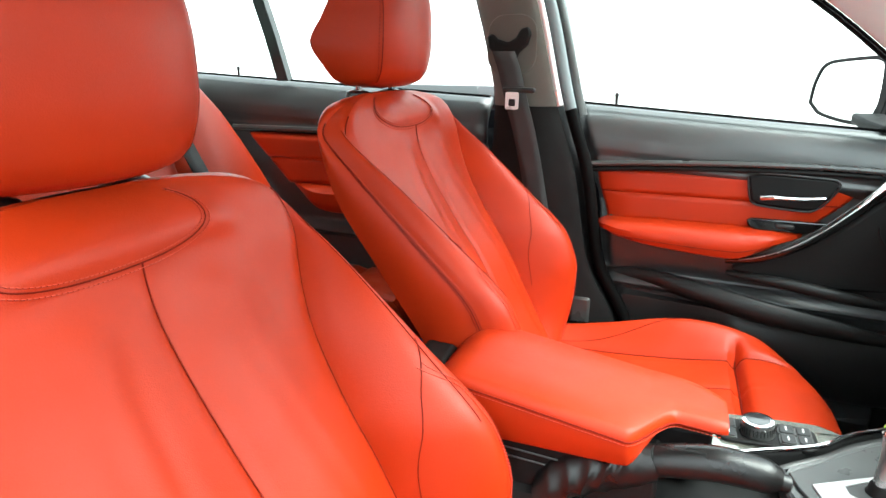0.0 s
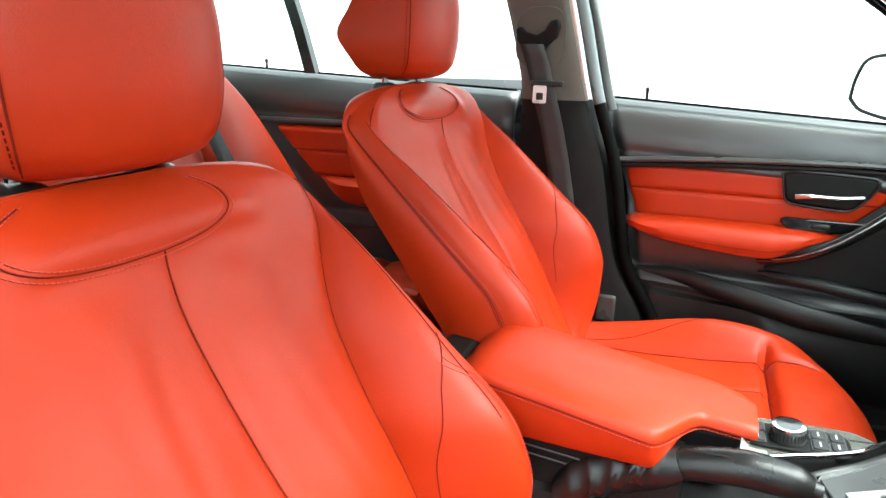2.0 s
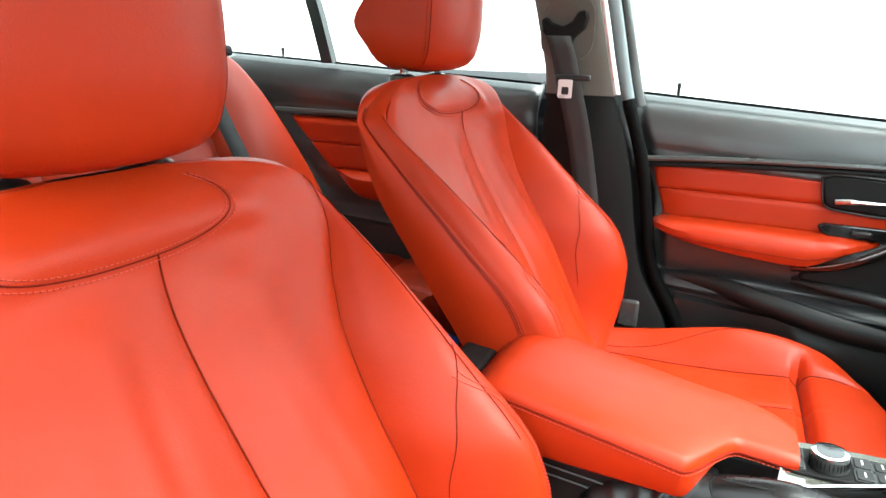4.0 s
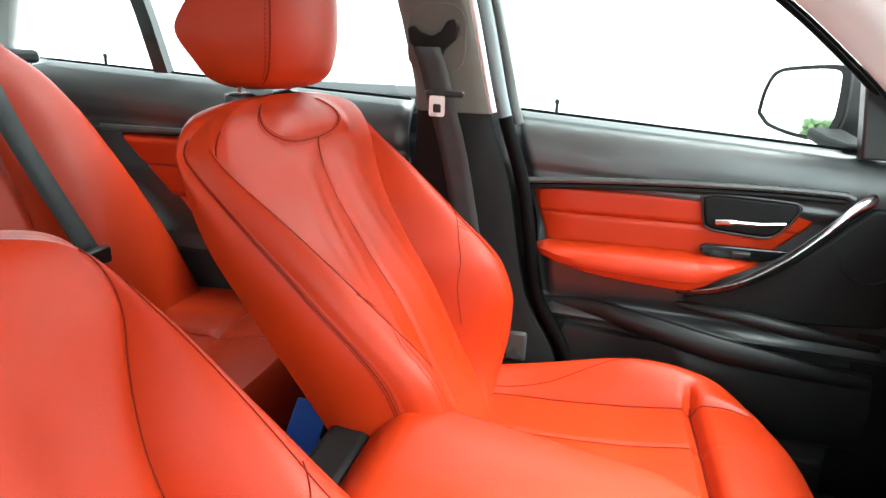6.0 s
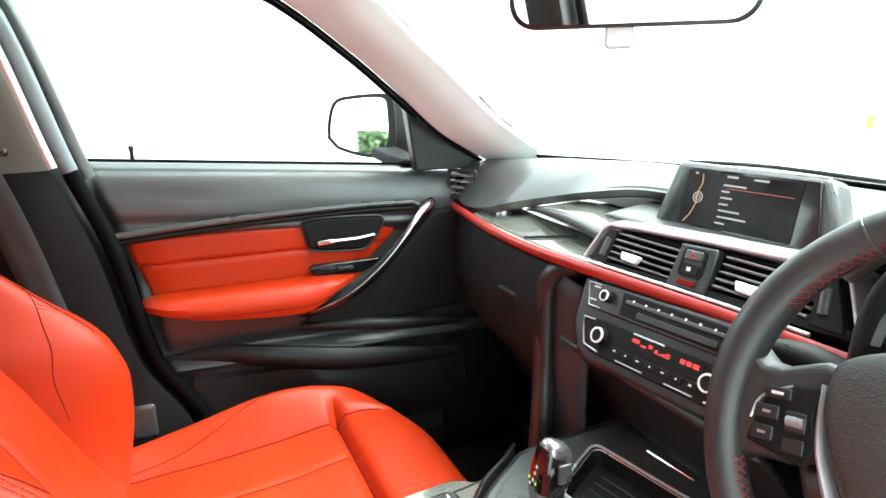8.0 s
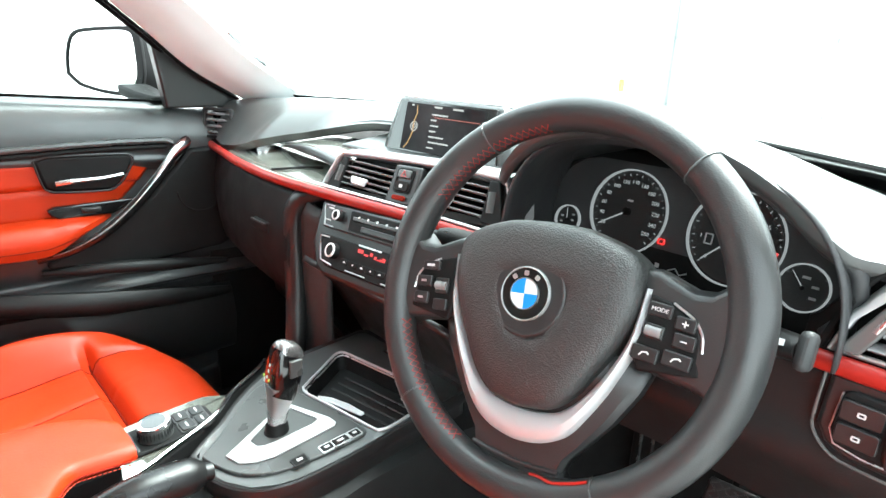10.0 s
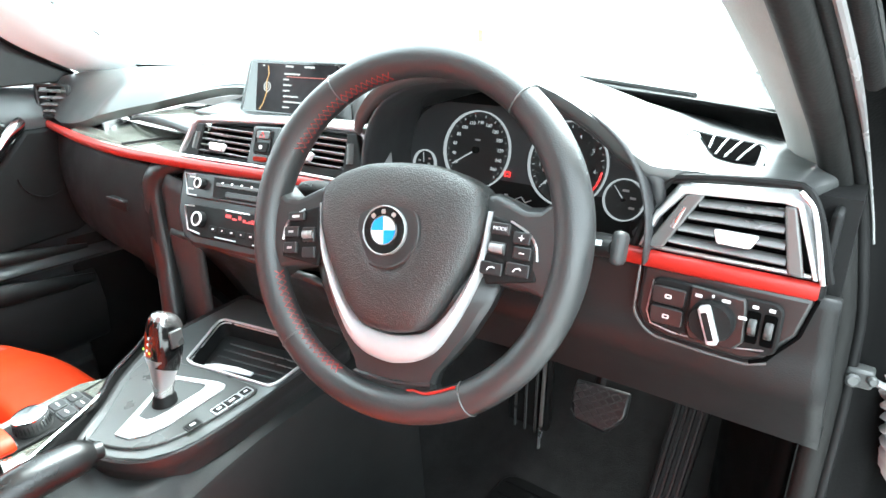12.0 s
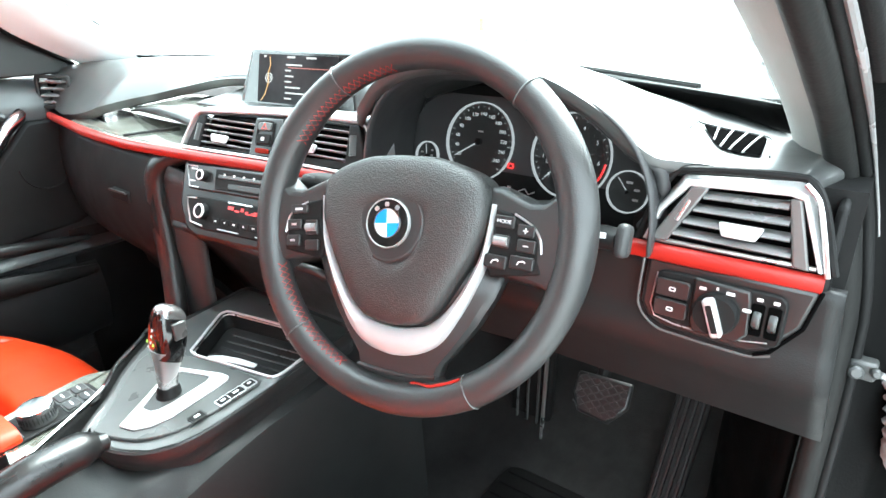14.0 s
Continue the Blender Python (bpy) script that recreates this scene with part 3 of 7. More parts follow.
# satin strip above the inserts
strip = [(-.535, .787), (-.40, .797), (-.2, .806), (-.05, .809), (.06, .807), (.072, .800)]
part("accent_strip", sweep([Vector((x, .690, z + .003)) for x, z in [(p.x, p.z) for p in spline([(a, 0, b) for a, b in strip], 40)]], .0085, 8, flat=.75), GREY, DOOR, "satin grey accent strip")
part("strip_lip", sweep([Vector((p.x, .694, p.z - .010)) for p in spline([(a, 0, b) for a, b in strip[:-1]], 40)], .006, 8), SHADE, DOOR)


def insert(z0, z1, bulge, y, name):
    """A padded red panel, ending against the pull handle."""
    def fn(z, u):
        x0 = -.503 + .03 * step(.775, .66, z)
        x1 = pch([(.60, -.16), (.667, -.068), (.70, -.03), (.755, .022), (.79, .035)])(z)
        edge = min(u, 1 - u, (z - z0) / (z1 - z0), (z1 - z) / (z1 - z0)) 
        return Vector((x0 + (x1 - x0) * u, y - bulge * (1 - (1 - min(edge / .16, 1)) ** 2), z + .022 * (u - .35) * step(z1, z1 + .001, z) ))
    return part(name, sheet(fn, lerp(z0, z1, 20), lerp(0, 1, 60)), RED, DOOR, solid=.006)


insert(.665, .728, .012, .716, "lower_insert")
insert(.729, .780, .012, .716, "upper_insert")
part("seam", sweep([(x, .7055, .7285) for x in lerp(-.49, .0, 30)], .0016, 6), RED_SEAM, DOOR)
# armrest: a padded shelf that runs into the pull handle
arm_top = pch([(-.50, .655), (-.47, .668), (-.3, .672), (-.12, .672), (-.06, .668)])
arm_low = pch([(-.50, .652), (-.475, .640), (-.44, .628), (-.35, .614), (-.20, .604), (-.13, .630), (-.06, .668)])
arm_out = pch([(-.50, .002), (-.48, .035), (-.44, .058), (-.3, .070), (-.2, .068), (-.12, .045), (-.06, .004)])


def arm_ring(x):
    a, b, o = arm_top(x), arm_low(x), arm_out(x)
    return [Vector((x, .705, a)), Vector((x, .705 - o * .55, a - .004)), Vector((x, .705 - o * .85, a - .010)), Vector((x, .705 - o, a - min(.024, (a - b) * .45))), Vector((x, .705 - o, (a + b) / 2 - .01)), Vector((x, .705 - o * .93, b + .006)), Vector((x, .705 - o * .7, b)), Vector((x, .705, b - .004))]


part("armrest", loft([arm_ring(x) for x in lerp(-.498, -.062, 50)]), RED, DOOR, "padded red leather door armrest")
part("seam", sweep([Vector((x, .704 - arm_out(x), (arm_top(x) + arm_low(x)) / 2 - .012)) for x in lerp(-.46, -.14, 30)], .001, 6), RED_SEAM, DOOR)
# release handle in its bowl
bowl = [(-.185, .785), (-.16, .792), (-.02, .787), (-.008, .778), (-.022, .748), (-.045, .722), (-.06, .716), (-.155, .722), (-.172, .730)]
hb = part("handle_bowl", prism(bowl, .016, at_y(.708)), SHADE, DOOR, "black handle recess", bevel=.006)
part("bowl_rim", sweep([Vector((p[0], .692, p[1])) for p in spline([(a, b, 0) for a, b in bowl + bowl[:1]], 60)], .0022, 6), BLACK, hb)
part("release_lever", sweep(spline([(-.155, .682, .741), (-.13, .678, .744), (-.08, .676, .745), (-.035, .680, .749)], 16), [.008] * 5 + [.006] * 12, 10, flat=.8), CHROME, hb, "chrome door release lever")
sw = [(-.176, .688), (-.165, .694), (-.015, .694), (-.04, .676), (-.06, .668), (-.155, .668), (-.17, .676)]
part("switch_plate", prism(sw, .014, at_y(.700)), GLOSS, DOOR, "gloss black window switch plate", bevel=.003)
part("window_switch", box((-.10, .683, .682), (.035, .012, .010)), BLACK, DOOR, bevel=.003)
# pull handle: a gloss black blade with a silver cap
pull = spline([(.105, .690, .805), (.07, .668, .785), (.02, .650, .735), (-.04, .640, .680), (-.10, .645, .635), (-.16, .662, .605), (-.205, .685, .592)], 40)
part("pull_handle", sweep(pull, [.007 + .005 * math.sin(math.pi * min(i / 40 * 1.1, 1)) for i in range(41)], 10, flat=.55, up=(0, 1, 0)), GLOSS, DOOR, "gloss black curved pull handle")
part("handle_cap", sweep([p + Vector((0, -.006, .004)) for p in pull[0:15]], [.010, .013, .0135, .013, .012, .011, .010, .009, .008, .007, .006, .005, .004, .003, .002], 10, flat=.5, up=(0, 1, 0)), CHROME, DOOR, "polished silver handle cap")
part("handle_edge", sweep([p + Vector((-.002, -.0085, .0055)) for p in pull[12:38]], .0012, 6), SATIN, DOOR, "thin silver handle edge")
part("lower_cover", loft([[Vector((x, .70 - d, z)) for x, z in ((.105, .79), (.02, .70), (-.06, .64), (-.19, .585), (-.19, .57), (.0, .55), (.16, .56), (.25, .60), (.25, .79))] for d in (0, .02)]), SHADE, DOOR, bevel=.008)
part("speaker_ring", sweep([(.12 + .05 * math.cos(t), .678, .70 + .05 * math.sin(t)) for t in lerp(-3.1, .1, 24)], .002, 6), SHADE, DOOR)
# map pocket ridges
part("pocket_edge", sweep(spline([(-.20, .695, .562), (-.10, .668, .560), (.02, .655, .548), (.16, .66, .53)], 24), [.006 + .008 * math.sin(math.pi * i / 24) for i in range(25)], 10), SIDE, DOOR)
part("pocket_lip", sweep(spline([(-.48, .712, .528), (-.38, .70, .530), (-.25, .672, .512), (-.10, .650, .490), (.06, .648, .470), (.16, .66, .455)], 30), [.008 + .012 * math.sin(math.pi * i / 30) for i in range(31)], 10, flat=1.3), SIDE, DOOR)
part("pocket", loft([[Vector((x, y, z)) for y, z in ((.71, .50 - .055 * (x + .48)), (.665 + .03 * math.cos(3 * x), .49 - .07 * (x + .48)), (.675, .38), (.69, .30), (.71, .28))] for x in lerp(-.42, .18, 16)]), BLACK, DOOR)

# rear door
RDOOR = thing("rear_door", (-1.2, .78, .3), "black rear door with red leather insert, closed", "car door")


def rbelt(x):
    return .958 - .052 * (x + 1.2)


def rpanel(u, z):
    x = -1.78 + 1.0 * u
    zz = .25 + (z - .20) / (.925 - .20) * (rbelt(x) - .25)
    return Vector((x, .735 - panel_p(z), zz))


part("door_panel", sheet(lambda z, u: rpanel(u, z), PZ, lerp(0, 1, 30)), DOORSKIN, RDOOR, solid=.02)
part("outer_skin", sheet(lambda z, u: Vector((-1.80 + 1.18 * u, .86 - .06 * abs(z - .6) ** 1.5, z * .74 + .22)), lerp(0, 1, 8), lerp(0, 1, 8)), PAINT, RDOOR, solid=.02)
part("accent_strip", sweep([Vector((x, .684, .838 + .006 * (x + 1.2))) for x in lerp(-1.54, -.86, 20)], .008, 8), GREY, RDOOR)
rear_end = pch([(.60, -1.27), (.66, -1.335), (.70, -1.365), (.76, -1.425), (.825, -1.49)])      # slants with the wheel arch


def rear_insert(z, q):
    x = rear_end(z) + (-.86 - rear_end(z)) * q
    edge = min((z - .69) / .012, (.820 - z) / .012, q * 40, 1)
    return Vector((x, .692 - .014 * (1 - (1 - max(edge, 0)) ** 2) + .006 * math.exp(-((z - .758) / .004) ** 2), z))


part("insert", sheet(rear_insert, lerp(.69, .82, 44), lerp(0, .05, 6) + lerp(.05, 1, 24)[1:]), RED, RDOOR, "red leather door insert", solid=.006)
part("seam", sweep([(x, .6835, .758) for x in lerp(-1.415, -.9, 20)], .0012, 6), RED_SEAM, RDOOR)
part("armrest", loft([[Vector((x, .700 - o * step(-1.385, -1.24, x), z + (.690 - z) * step(-1.22, -1.385, x))) for o, z in ((0, .69), (.05, .687), (.068, .674), (.068, .648), (.05, .622), (0, .605))] for x in lerp(-1.385, -.86, 30)]), RED, RDOOR, "padded red leather door armrest")
part("lock_pin", lathe([(.0035, 0), (.0035, .018), (.005, .020), (.0045, .026), (.002, .028)], Matrix.Translation((-1.52, .70, .975)), 12), BLACK, RDOOR)
part("belt_seal", sweep([(x, .715, rbelt(x) + .001) for x in lerp(-1.78, -.78, 12)], .0032, 6), RUBBER, RDOOR)
part("window_divider", loft([[Vector((x + d, .71 + e, z)) for d, e in ((-.018, -.012), (.018, -.012), (.018, .012), (-.018, .012))] for x, z in ((-1.372, .965), (-1.405, 1.08), (-1.437, 1.175), (-1.50, 1.36))]), BLACK, RDOOR, "black window divider bar")

# pillar between the doors
PILLAR = thing("door_pillar", (-.68, .70, .25), "warm grey cloth pillar trim over black lower cover", "car pillar", kind="structure")
pf = pch([(.20, -.40), (.40, -.42), (.56, -.50), (.78, -.545), (.92, -.592), (1.148, -.652), (1.40, -.75)])      # front edge
pb = pch([(.20, -.80), (.56, -.78), (.92, -.755), (1.073, -.785), (1.152, -.808), (1.40, -.87)])                 # back edge
for nm, z0, z1, mt in (("upper_trim", .921, 1.40, BEIGE), ("lower_cover", .20, .92, SHADE)):
    bul = .0 if nm == "upper_trim" else -.004
    part(nm, loft([[Vector((pb(z), .72, z)), Vector((pb(z) + .004, .658 - bul, z)), Vector((pb(z) + .02, .645 - bul, z)), Vector(((pb(z) + pf(z)) / 2, .638 - bul, z)), Vector((pf(z) - .03, .642 - bul, z)), Vector((pf(z) - .008, .652 - bul, z)), Vector((pf(z), .72, z))] for z in lerp(z0, z1, 24)]), mt, PILLAR)
part("door_seal", sweep([Vector((pf(z) + .018, .672, z)) for z in lerp(.22, .915, 40)], .014, 10), RUBBER, PILLAR, "black rubber door seal")
# upper run of the black seal, coloured blue-grey for the sky it reflects
part("upper_seal_sheen", sweep([Vector((pf(z) + .018, .672, z)) for z in lerp(.912, 1.40, 24)], .0135, 10), SLATE, PILLAR, "upper door seal, blue-grey for its sky sheen")
part("frame_edge", sweep([Vector((pf(z) + .034 * 1, .70, z)) for z in lerp(.90, 1.40, 30)], .014, 10), GREY, PILLAR)
part("bright_flange", sweep([Vector((pf(z) + .002, .640, z)) for z in lerp(.925, 1.40, 30)], .0065, 8), WHITE_METAL, PILLAR)

BELT = thing("front_seat_belt", (-.70, .64, .9), "black seat belt on the pillar with bright latch tongue", "seat belt")
part("belt_guide", prism([(-.062, .052), (-.046, .060), (-.030, .045), (0, .036), (.022, .048), (.036, .072), (.058, .076), (.066, .058), (.058, .030), (.030, .006), (.026, -.03), (-.030, -.03), (-.034, .0), (-.056, .022)], .014, Matrix.Translation((-.715, .636, 1.03)) @ YUP @ Matrix.Diagonal((.80, .82, 1, 1))), SHADE, BELT, "black belt guide", bevel=.005)
part("guide_plate", prism(rounded(.115, .130, .04, dy=.02, dx=.006), .004, Matrix.Translation((-.715, .641, 1.035)) @ YUP), BEIGE, BELT, bevel=.003)
web = spline([(-.722, .615, 1.04), (-.705, .610, 1.0), (-.69, .606, .95), (-.665, .615, .86), (-.645, .63, .76), (-.62, .64, .62), (-.60, .65, .45), (-.60, .655, .30)], 30)
part("webbing", sheet(lambda p, q: p + Vector((q, .02 * q, 0)), web, (-.026, -.01, .01, .026)), WEBBING, BELT, solid=.0022)
part("stop_bar", box((-.68, .604, .957), (.075, .014, .012), None), BLACK, BELT, bevel=.004)
part("latch_tongue", ring_frame(rounded(.030, .038, .004), rounded(.016, .016, .003, dy=-.004), .003, facing((-.692, .594, .934), (0, -1, 0))), WHITE_METAL, BELT, "bright steel latch tongue")
part("anchor_cover", box((-.515, .655, .44), (.05, .03, .07)), GREY, BELT, bevel=.008)

# ---- dashboard ----
DASH = thing("dashboard", (.25, 0, .45), "charcoal dashboard with red trim strip and black vents", "dashboard")
trim_x = pch([(-.71, .150), (-.55, .146), (-.37, .150), (-.10, .140), (.12, .118), (.30, .104), (.45, .115), (.60, .140), (.71, .160)])
trim_z = pch([(-.71, .789), (-.4, .790), (0, .793), (.3, .793), (.71, .794)])
lip_z = pch([(-.20, .872), (-.15, .880), (.0, .886), (.14, .890), (.20, .888), (.355, .863), (.43, .846), (.475, .830), (.52, .818), (.58, .808), (.62, .806), (.72, .812)])
lip_x = pch([(-.20, .20), (-.15, .25), (.0, .264), (.14, .264), (.36, .260), (.42, .246), (.445, .195), (.475, .152), (.60, .150), (.72, .172)])
crown = pch([(-.72, .874), (-.55, .882), (-.2, .898), (.2, .902), (.5, .905), (.65, .897), (.72, .885)])
# the skin of the driver's half rises into the instrument hood
hood_z = pch([(-.72, .864), (-.60, .868), (-.565, .873), (-.54, .889), (-.51, .915), (-.47, .937), (-.43, .949), (-.378, .954), (-.326, .949), (-.286, .938), (-.246, .917), (-.218, .892), (-.20, .876), (-.16, .872)])
hood_x = pch([(-.72, .33), (-.705, .27), (-.692, .215), (-.682, .182), (-.672, .174), (-.66, .173), (-.60, .172), (-.578, .161), (-.555, .143), (-.53, .133), (-.47, .120), (-.378, .113), (-.286, .120), (-.22, .135), (-.20, .15), (-.16, .20)])


def far_x(y):
    return .60 - .36 * (abs(y) / .72) ** 2.8


def pad_point(y, t):
    """From the lip (t = 0) over the top to the foot of the windscreen (t = 1)."""
    x0, z0, zc = lip_x(y), lip_z(y), crown(y)
    if t < .08:
        q = t / .08
        return Vector((x0 + .012 * (1 - q), y, z0 - .014 * (1 - q)))
    q = (t - .08) / .92
    return Vector((x0 + (far_x(y) - x0) * q, y, z0 + (zc - z0) * (1 - (1 - min(q / .55, 1)) ** 2.2) - .012 * step(.6, 1, q)))


def hood_point(y, t):
    x0, z0, zc = hood_x(y), hood_z(y), crown(y) - .012
    if t < .08:
        q = t / .08
        a = math.pi / 2 * q
        return Vector((x0 + .006 * (1 - math.sin(a)), y, z0 - .007 * (1 - q)))
    q = (t - .08) / .92
    return Vector((x0 + (far_x(y) - x0) * q, y, z0 + (zc - z0) * (.35 * q + .65 * step(.05, .95, q)) + .006 * math.sin(math.pi * q)))


PT = lerp(0, .08, 5) + lerp(.08, .5, 14)[1:] + lerp(.5, 1, 8)[1:]
part("dash_top", sheet(hood_point, lerp(-.706, -.172, 72), PT), PAD, DASH, "charcoal grained dash top rising into a hood", solid=.006)
part("dash_top", sheet(pad_point, lerp(-.171, .725, 90), PT), PAD, DASH, "charcoal grained dash top", solid=.012)
# lacquered panel between the lip and the red strip
part("lacquer_panel", sheet(lambda y, t: Vector((trim_x(y) + .006 + .105 * t, y, trim_z(y) + .007 + .012 * t)), lerp(.140, .56, 50), lerp(0, 1, 8)), LACQ, DASH, "gloss lacquer panel", solid=.006)
rib_line = spline([(.215, .47, .816), (.200, .40, .826), (.182, .29, .833), (.172, .165, .824)], 30)
part("lacquer_rib", sweep(rib_line, [.003 + .0075 * min(1, i / 18) for i in range(31)], 14, flat=.75), BLACK, DASH, "black rounded rib")
part("rib_shelf", sheet(lambda p, t: p + Vector((.004 + .10 * t, 0, .006 + .008 * t)), rib_line, lerp(0, 1, 6)), LACQ, DASH, "gloss lacquer shelf", solid=.004)
part("screen_shelf", sheet(lambda y, t: Vector((.185 + .095 * t, y, .858 + .012 * t)), lerp(-.175, .20, 20), lerp(0, 1, 6)), PAD, DASH, solid=.004)
part("panel_gap", sweep([(trim_x(y) + .010 + .07 * q, y, trim_z(y) + .010 + .008 * q) for y, q in zip(lerp(.318, .262, 10), lerp(0, 1, 10))], .0022, 6), SHADE, DASH)
part("red_strip", sweep([(trim_x(y), y, trim_z(y)) for y in lerp(-.708, .708, 90)], .0062, 12, flat=1.4), RED_TRIM, DASH, "red trim strip across the dash")
for ya, yb in ((-.70, -.56), (-.17, .15)):
    part("bright_line", sweep([(trim_x(y) + .004, y, trim_z(y) + .011) for y in lerp(ya, yb, 30)], .0024, 8), SATIN, DASH, "bright line above the red strip")
part("dash_core", box((.29, -.64, .765), (.20, .165, .19)), SHADE, DASH)
part("dash_core", box((.27, .43, .70), (.18, .56, .17)), SHADE, DASH)
part("dash_core", box((.27, .0, .70), (.18, .36, .17)), SHADE, DASH)
# lower dash, passenger side: glovebox
def glove(y, t):
    z = .782 - .33 * t
    bulge = .022 * math.sin(math.pi * min(t * 1.5, 1)) - .10 * step(.5, 1, t)
    return Vector((trim_x(y) + .012 - bulge + .04 * step(.6, .72, y) * t, y, z))


part("glovebox_lid", sheet(lambda y, t: glove(y, t), lerp(.235, .715, 40), lerp(0, 1, 24)), SHADE, DASH, "black glovebox lid", solid=.012)
gl = part("glovebox_latch", box((.100, .331, .700), (.016, .060, .022)), SHADE, DASH, bevel=.004)
part("latch_edge", box((.090, .331, .709), (.004, .055, .003)), GREY, gl)
part("kick_panel", box((.38, .45, .42), (.03, .62, .40)), SHADE, DASH)
# driver side lower panel
def knee(y, t):
    z = .782 - .158 * t
    out = .008 * math.exp(-((t - .52) / .10) ** 2)
    return Vector((.168 - out + .022 * step(.56, 1, t) + .03 * step(.96, 1, t), y - .010 * t * step(-.60, -.71, y), z - .01 * step(-.45, -.25, y)))


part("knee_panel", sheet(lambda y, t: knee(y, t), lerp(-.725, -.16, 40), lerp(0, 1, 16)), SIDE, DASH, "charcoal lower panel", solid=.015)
part("knee_edge", sweep([knee(y, 1) + Vector((.004, 0, .003)) for y in lerp(-.72, -.16, 20)], .009, 8), PLAIN, DASH)
part("end_cap", loft([[Vector((x, y, z)) for x, z in ((.155, .775), (.165, .66), (.30, .66), (.32, .85), (.158, .855))] for y in (-.712, -.704)]), SHADE, DASH, bevel=.004)
part("panel_groove", sweep([knee(-.675, t) + Vector((-.0004, .06 * (t - .6) ** 2, 0)) for t in lerp(.66, .96, 10)], .0026, 6), SHADE, DASH)
part("panel_groove", sweep([knee(-.545, t) + Vector((-.0002, 0, 0)) for t in lerp(.60, .86, 8)], .0016, 6), PLAIN, DASH)

# light switch panel
LP = facing((.150, -.628, .750), (-1, 0, .05))
lf = part("light_panel", prism([(-.062, .034), (.080, .034), (.072, -.002), (.050, -.030), (.036, -.036), (-.040, -.034), (-.056, -.026), (-.064, -.012)], .008, LP), BLACK, DASH, "black light switch panel", bevel=.004)
part("panel_rim", sweep([LP @ Vector((x, y, .006)) for x, y in [(p.x, p.y) for p in spline([(-.066, .036, 0), (-.067, -.012, 0), (-.058, -.029, 0), (-.040, -.038, 0), (.034, -.040, 0), (.054, -.034, 0)], 30)]], .0014, 8), CHEEK, lf, "satin grey rim")
part("panel_gap", sweep([LP @ Vector((x, y, .006)) for x, y in ((.081, .034), (.073, -.002), (.052, -.031), (.040, -.037))], .0018, 8), SLOT, lf)
part("switch_field", prism(rounded(.112, .05, .01), .004, LP @ Matrix.Translation((.004, .0, .008))), SHADE, lf, bevel=.002)
part("field_edge", sweep([LP @ Vector((x, y, .012)) for x, y in ((-.050, .022), (-.053, -.010), (-.048, -.022), (-.028, -.026), (-.010, -.026), (.03, -.024), (.05, -.020))], .0008, 6), SATIN, lf)
for yy in (.010, -.010):
    b = part("push_button", prism(rounded(.030, .017, .003), .004, LP @ Matrix.Translation((-.034, yy, .012))), BLACK, lf, bevel=.001)
    part("button_mark", ring_frame(rounded(.006, .004, .001), rounded(.0035, .002, .0006), .0005, LP @ Matrix.Translation((-.034, yy, .0162))), WHITE, b)
part("dial_plate", prism([(-.020, .026), (.026, .024), (.028, .014), (.030, -.016), (.022, -.026), (-.016, -.026), (-.020, -.016)], .004, LP @ Matrix.Translation((.004, 0, .012))), BLACK, lf, bevel=.002)
kn = part("rotary_switch", lathe([(.0195, 0), (.0195, .006), (.0175, .010), (.0, .010)], LP @ Matrix.Translation((.006, -.002, .016)), 32), SHADE, lf, "rotary light switch")
part("pointer_bar", prism(rounded(.010, .036, .003), .010, LP @ Matrix.Translation((.006, -.002, .024)) @ pose(0, 0, 0, 0, 0, 21)), PEARL, kn, "pale silver pointer bar", bevel=.002)
part("pointer_slot", prism(rounded(.0052, .026, .001), .0006, LP @ Matrix.Translation((.006, -.002, .0338)) @ pose(0, 0, 0, 0, 0, 21)), SHADE, kn)
for i, (mx, my) in enumerate(((-.012, .021), (.0, .0235), (.011, .0215), (.026, .010))):
    part("switch_mark", prism(rounded((.006, .002, .007, .007)[i], .003, .0008), .0004, LP @ Matrix.Translation((mx + .004, my - .003, .0162))), WHITE, lf)
for x in (.038, .051):
    part("wheel_well", prism(rounded(.0105, .030, .002), .0006, LP @ Matrix.Translation((x, -.001, .0121))), SLOT, lf)
    tw = part("thumb_wheel", lathe([(.0085, -.0032), (.0092, -.002), (.0092, .002), (.0085, .0032)], LP @ Matrix.Translation((x, -.001, .0085)) @ Matrix.Rotation(radians(90), 4, "Y"), 24), GREY, lf, "grey knurled thumb wheel")
    part("wheel_mark", prism(rounded(.005, .003, .0008), .0004, LP @ Matrix.Translation((x, .018, .0122))), WHITE, lf)

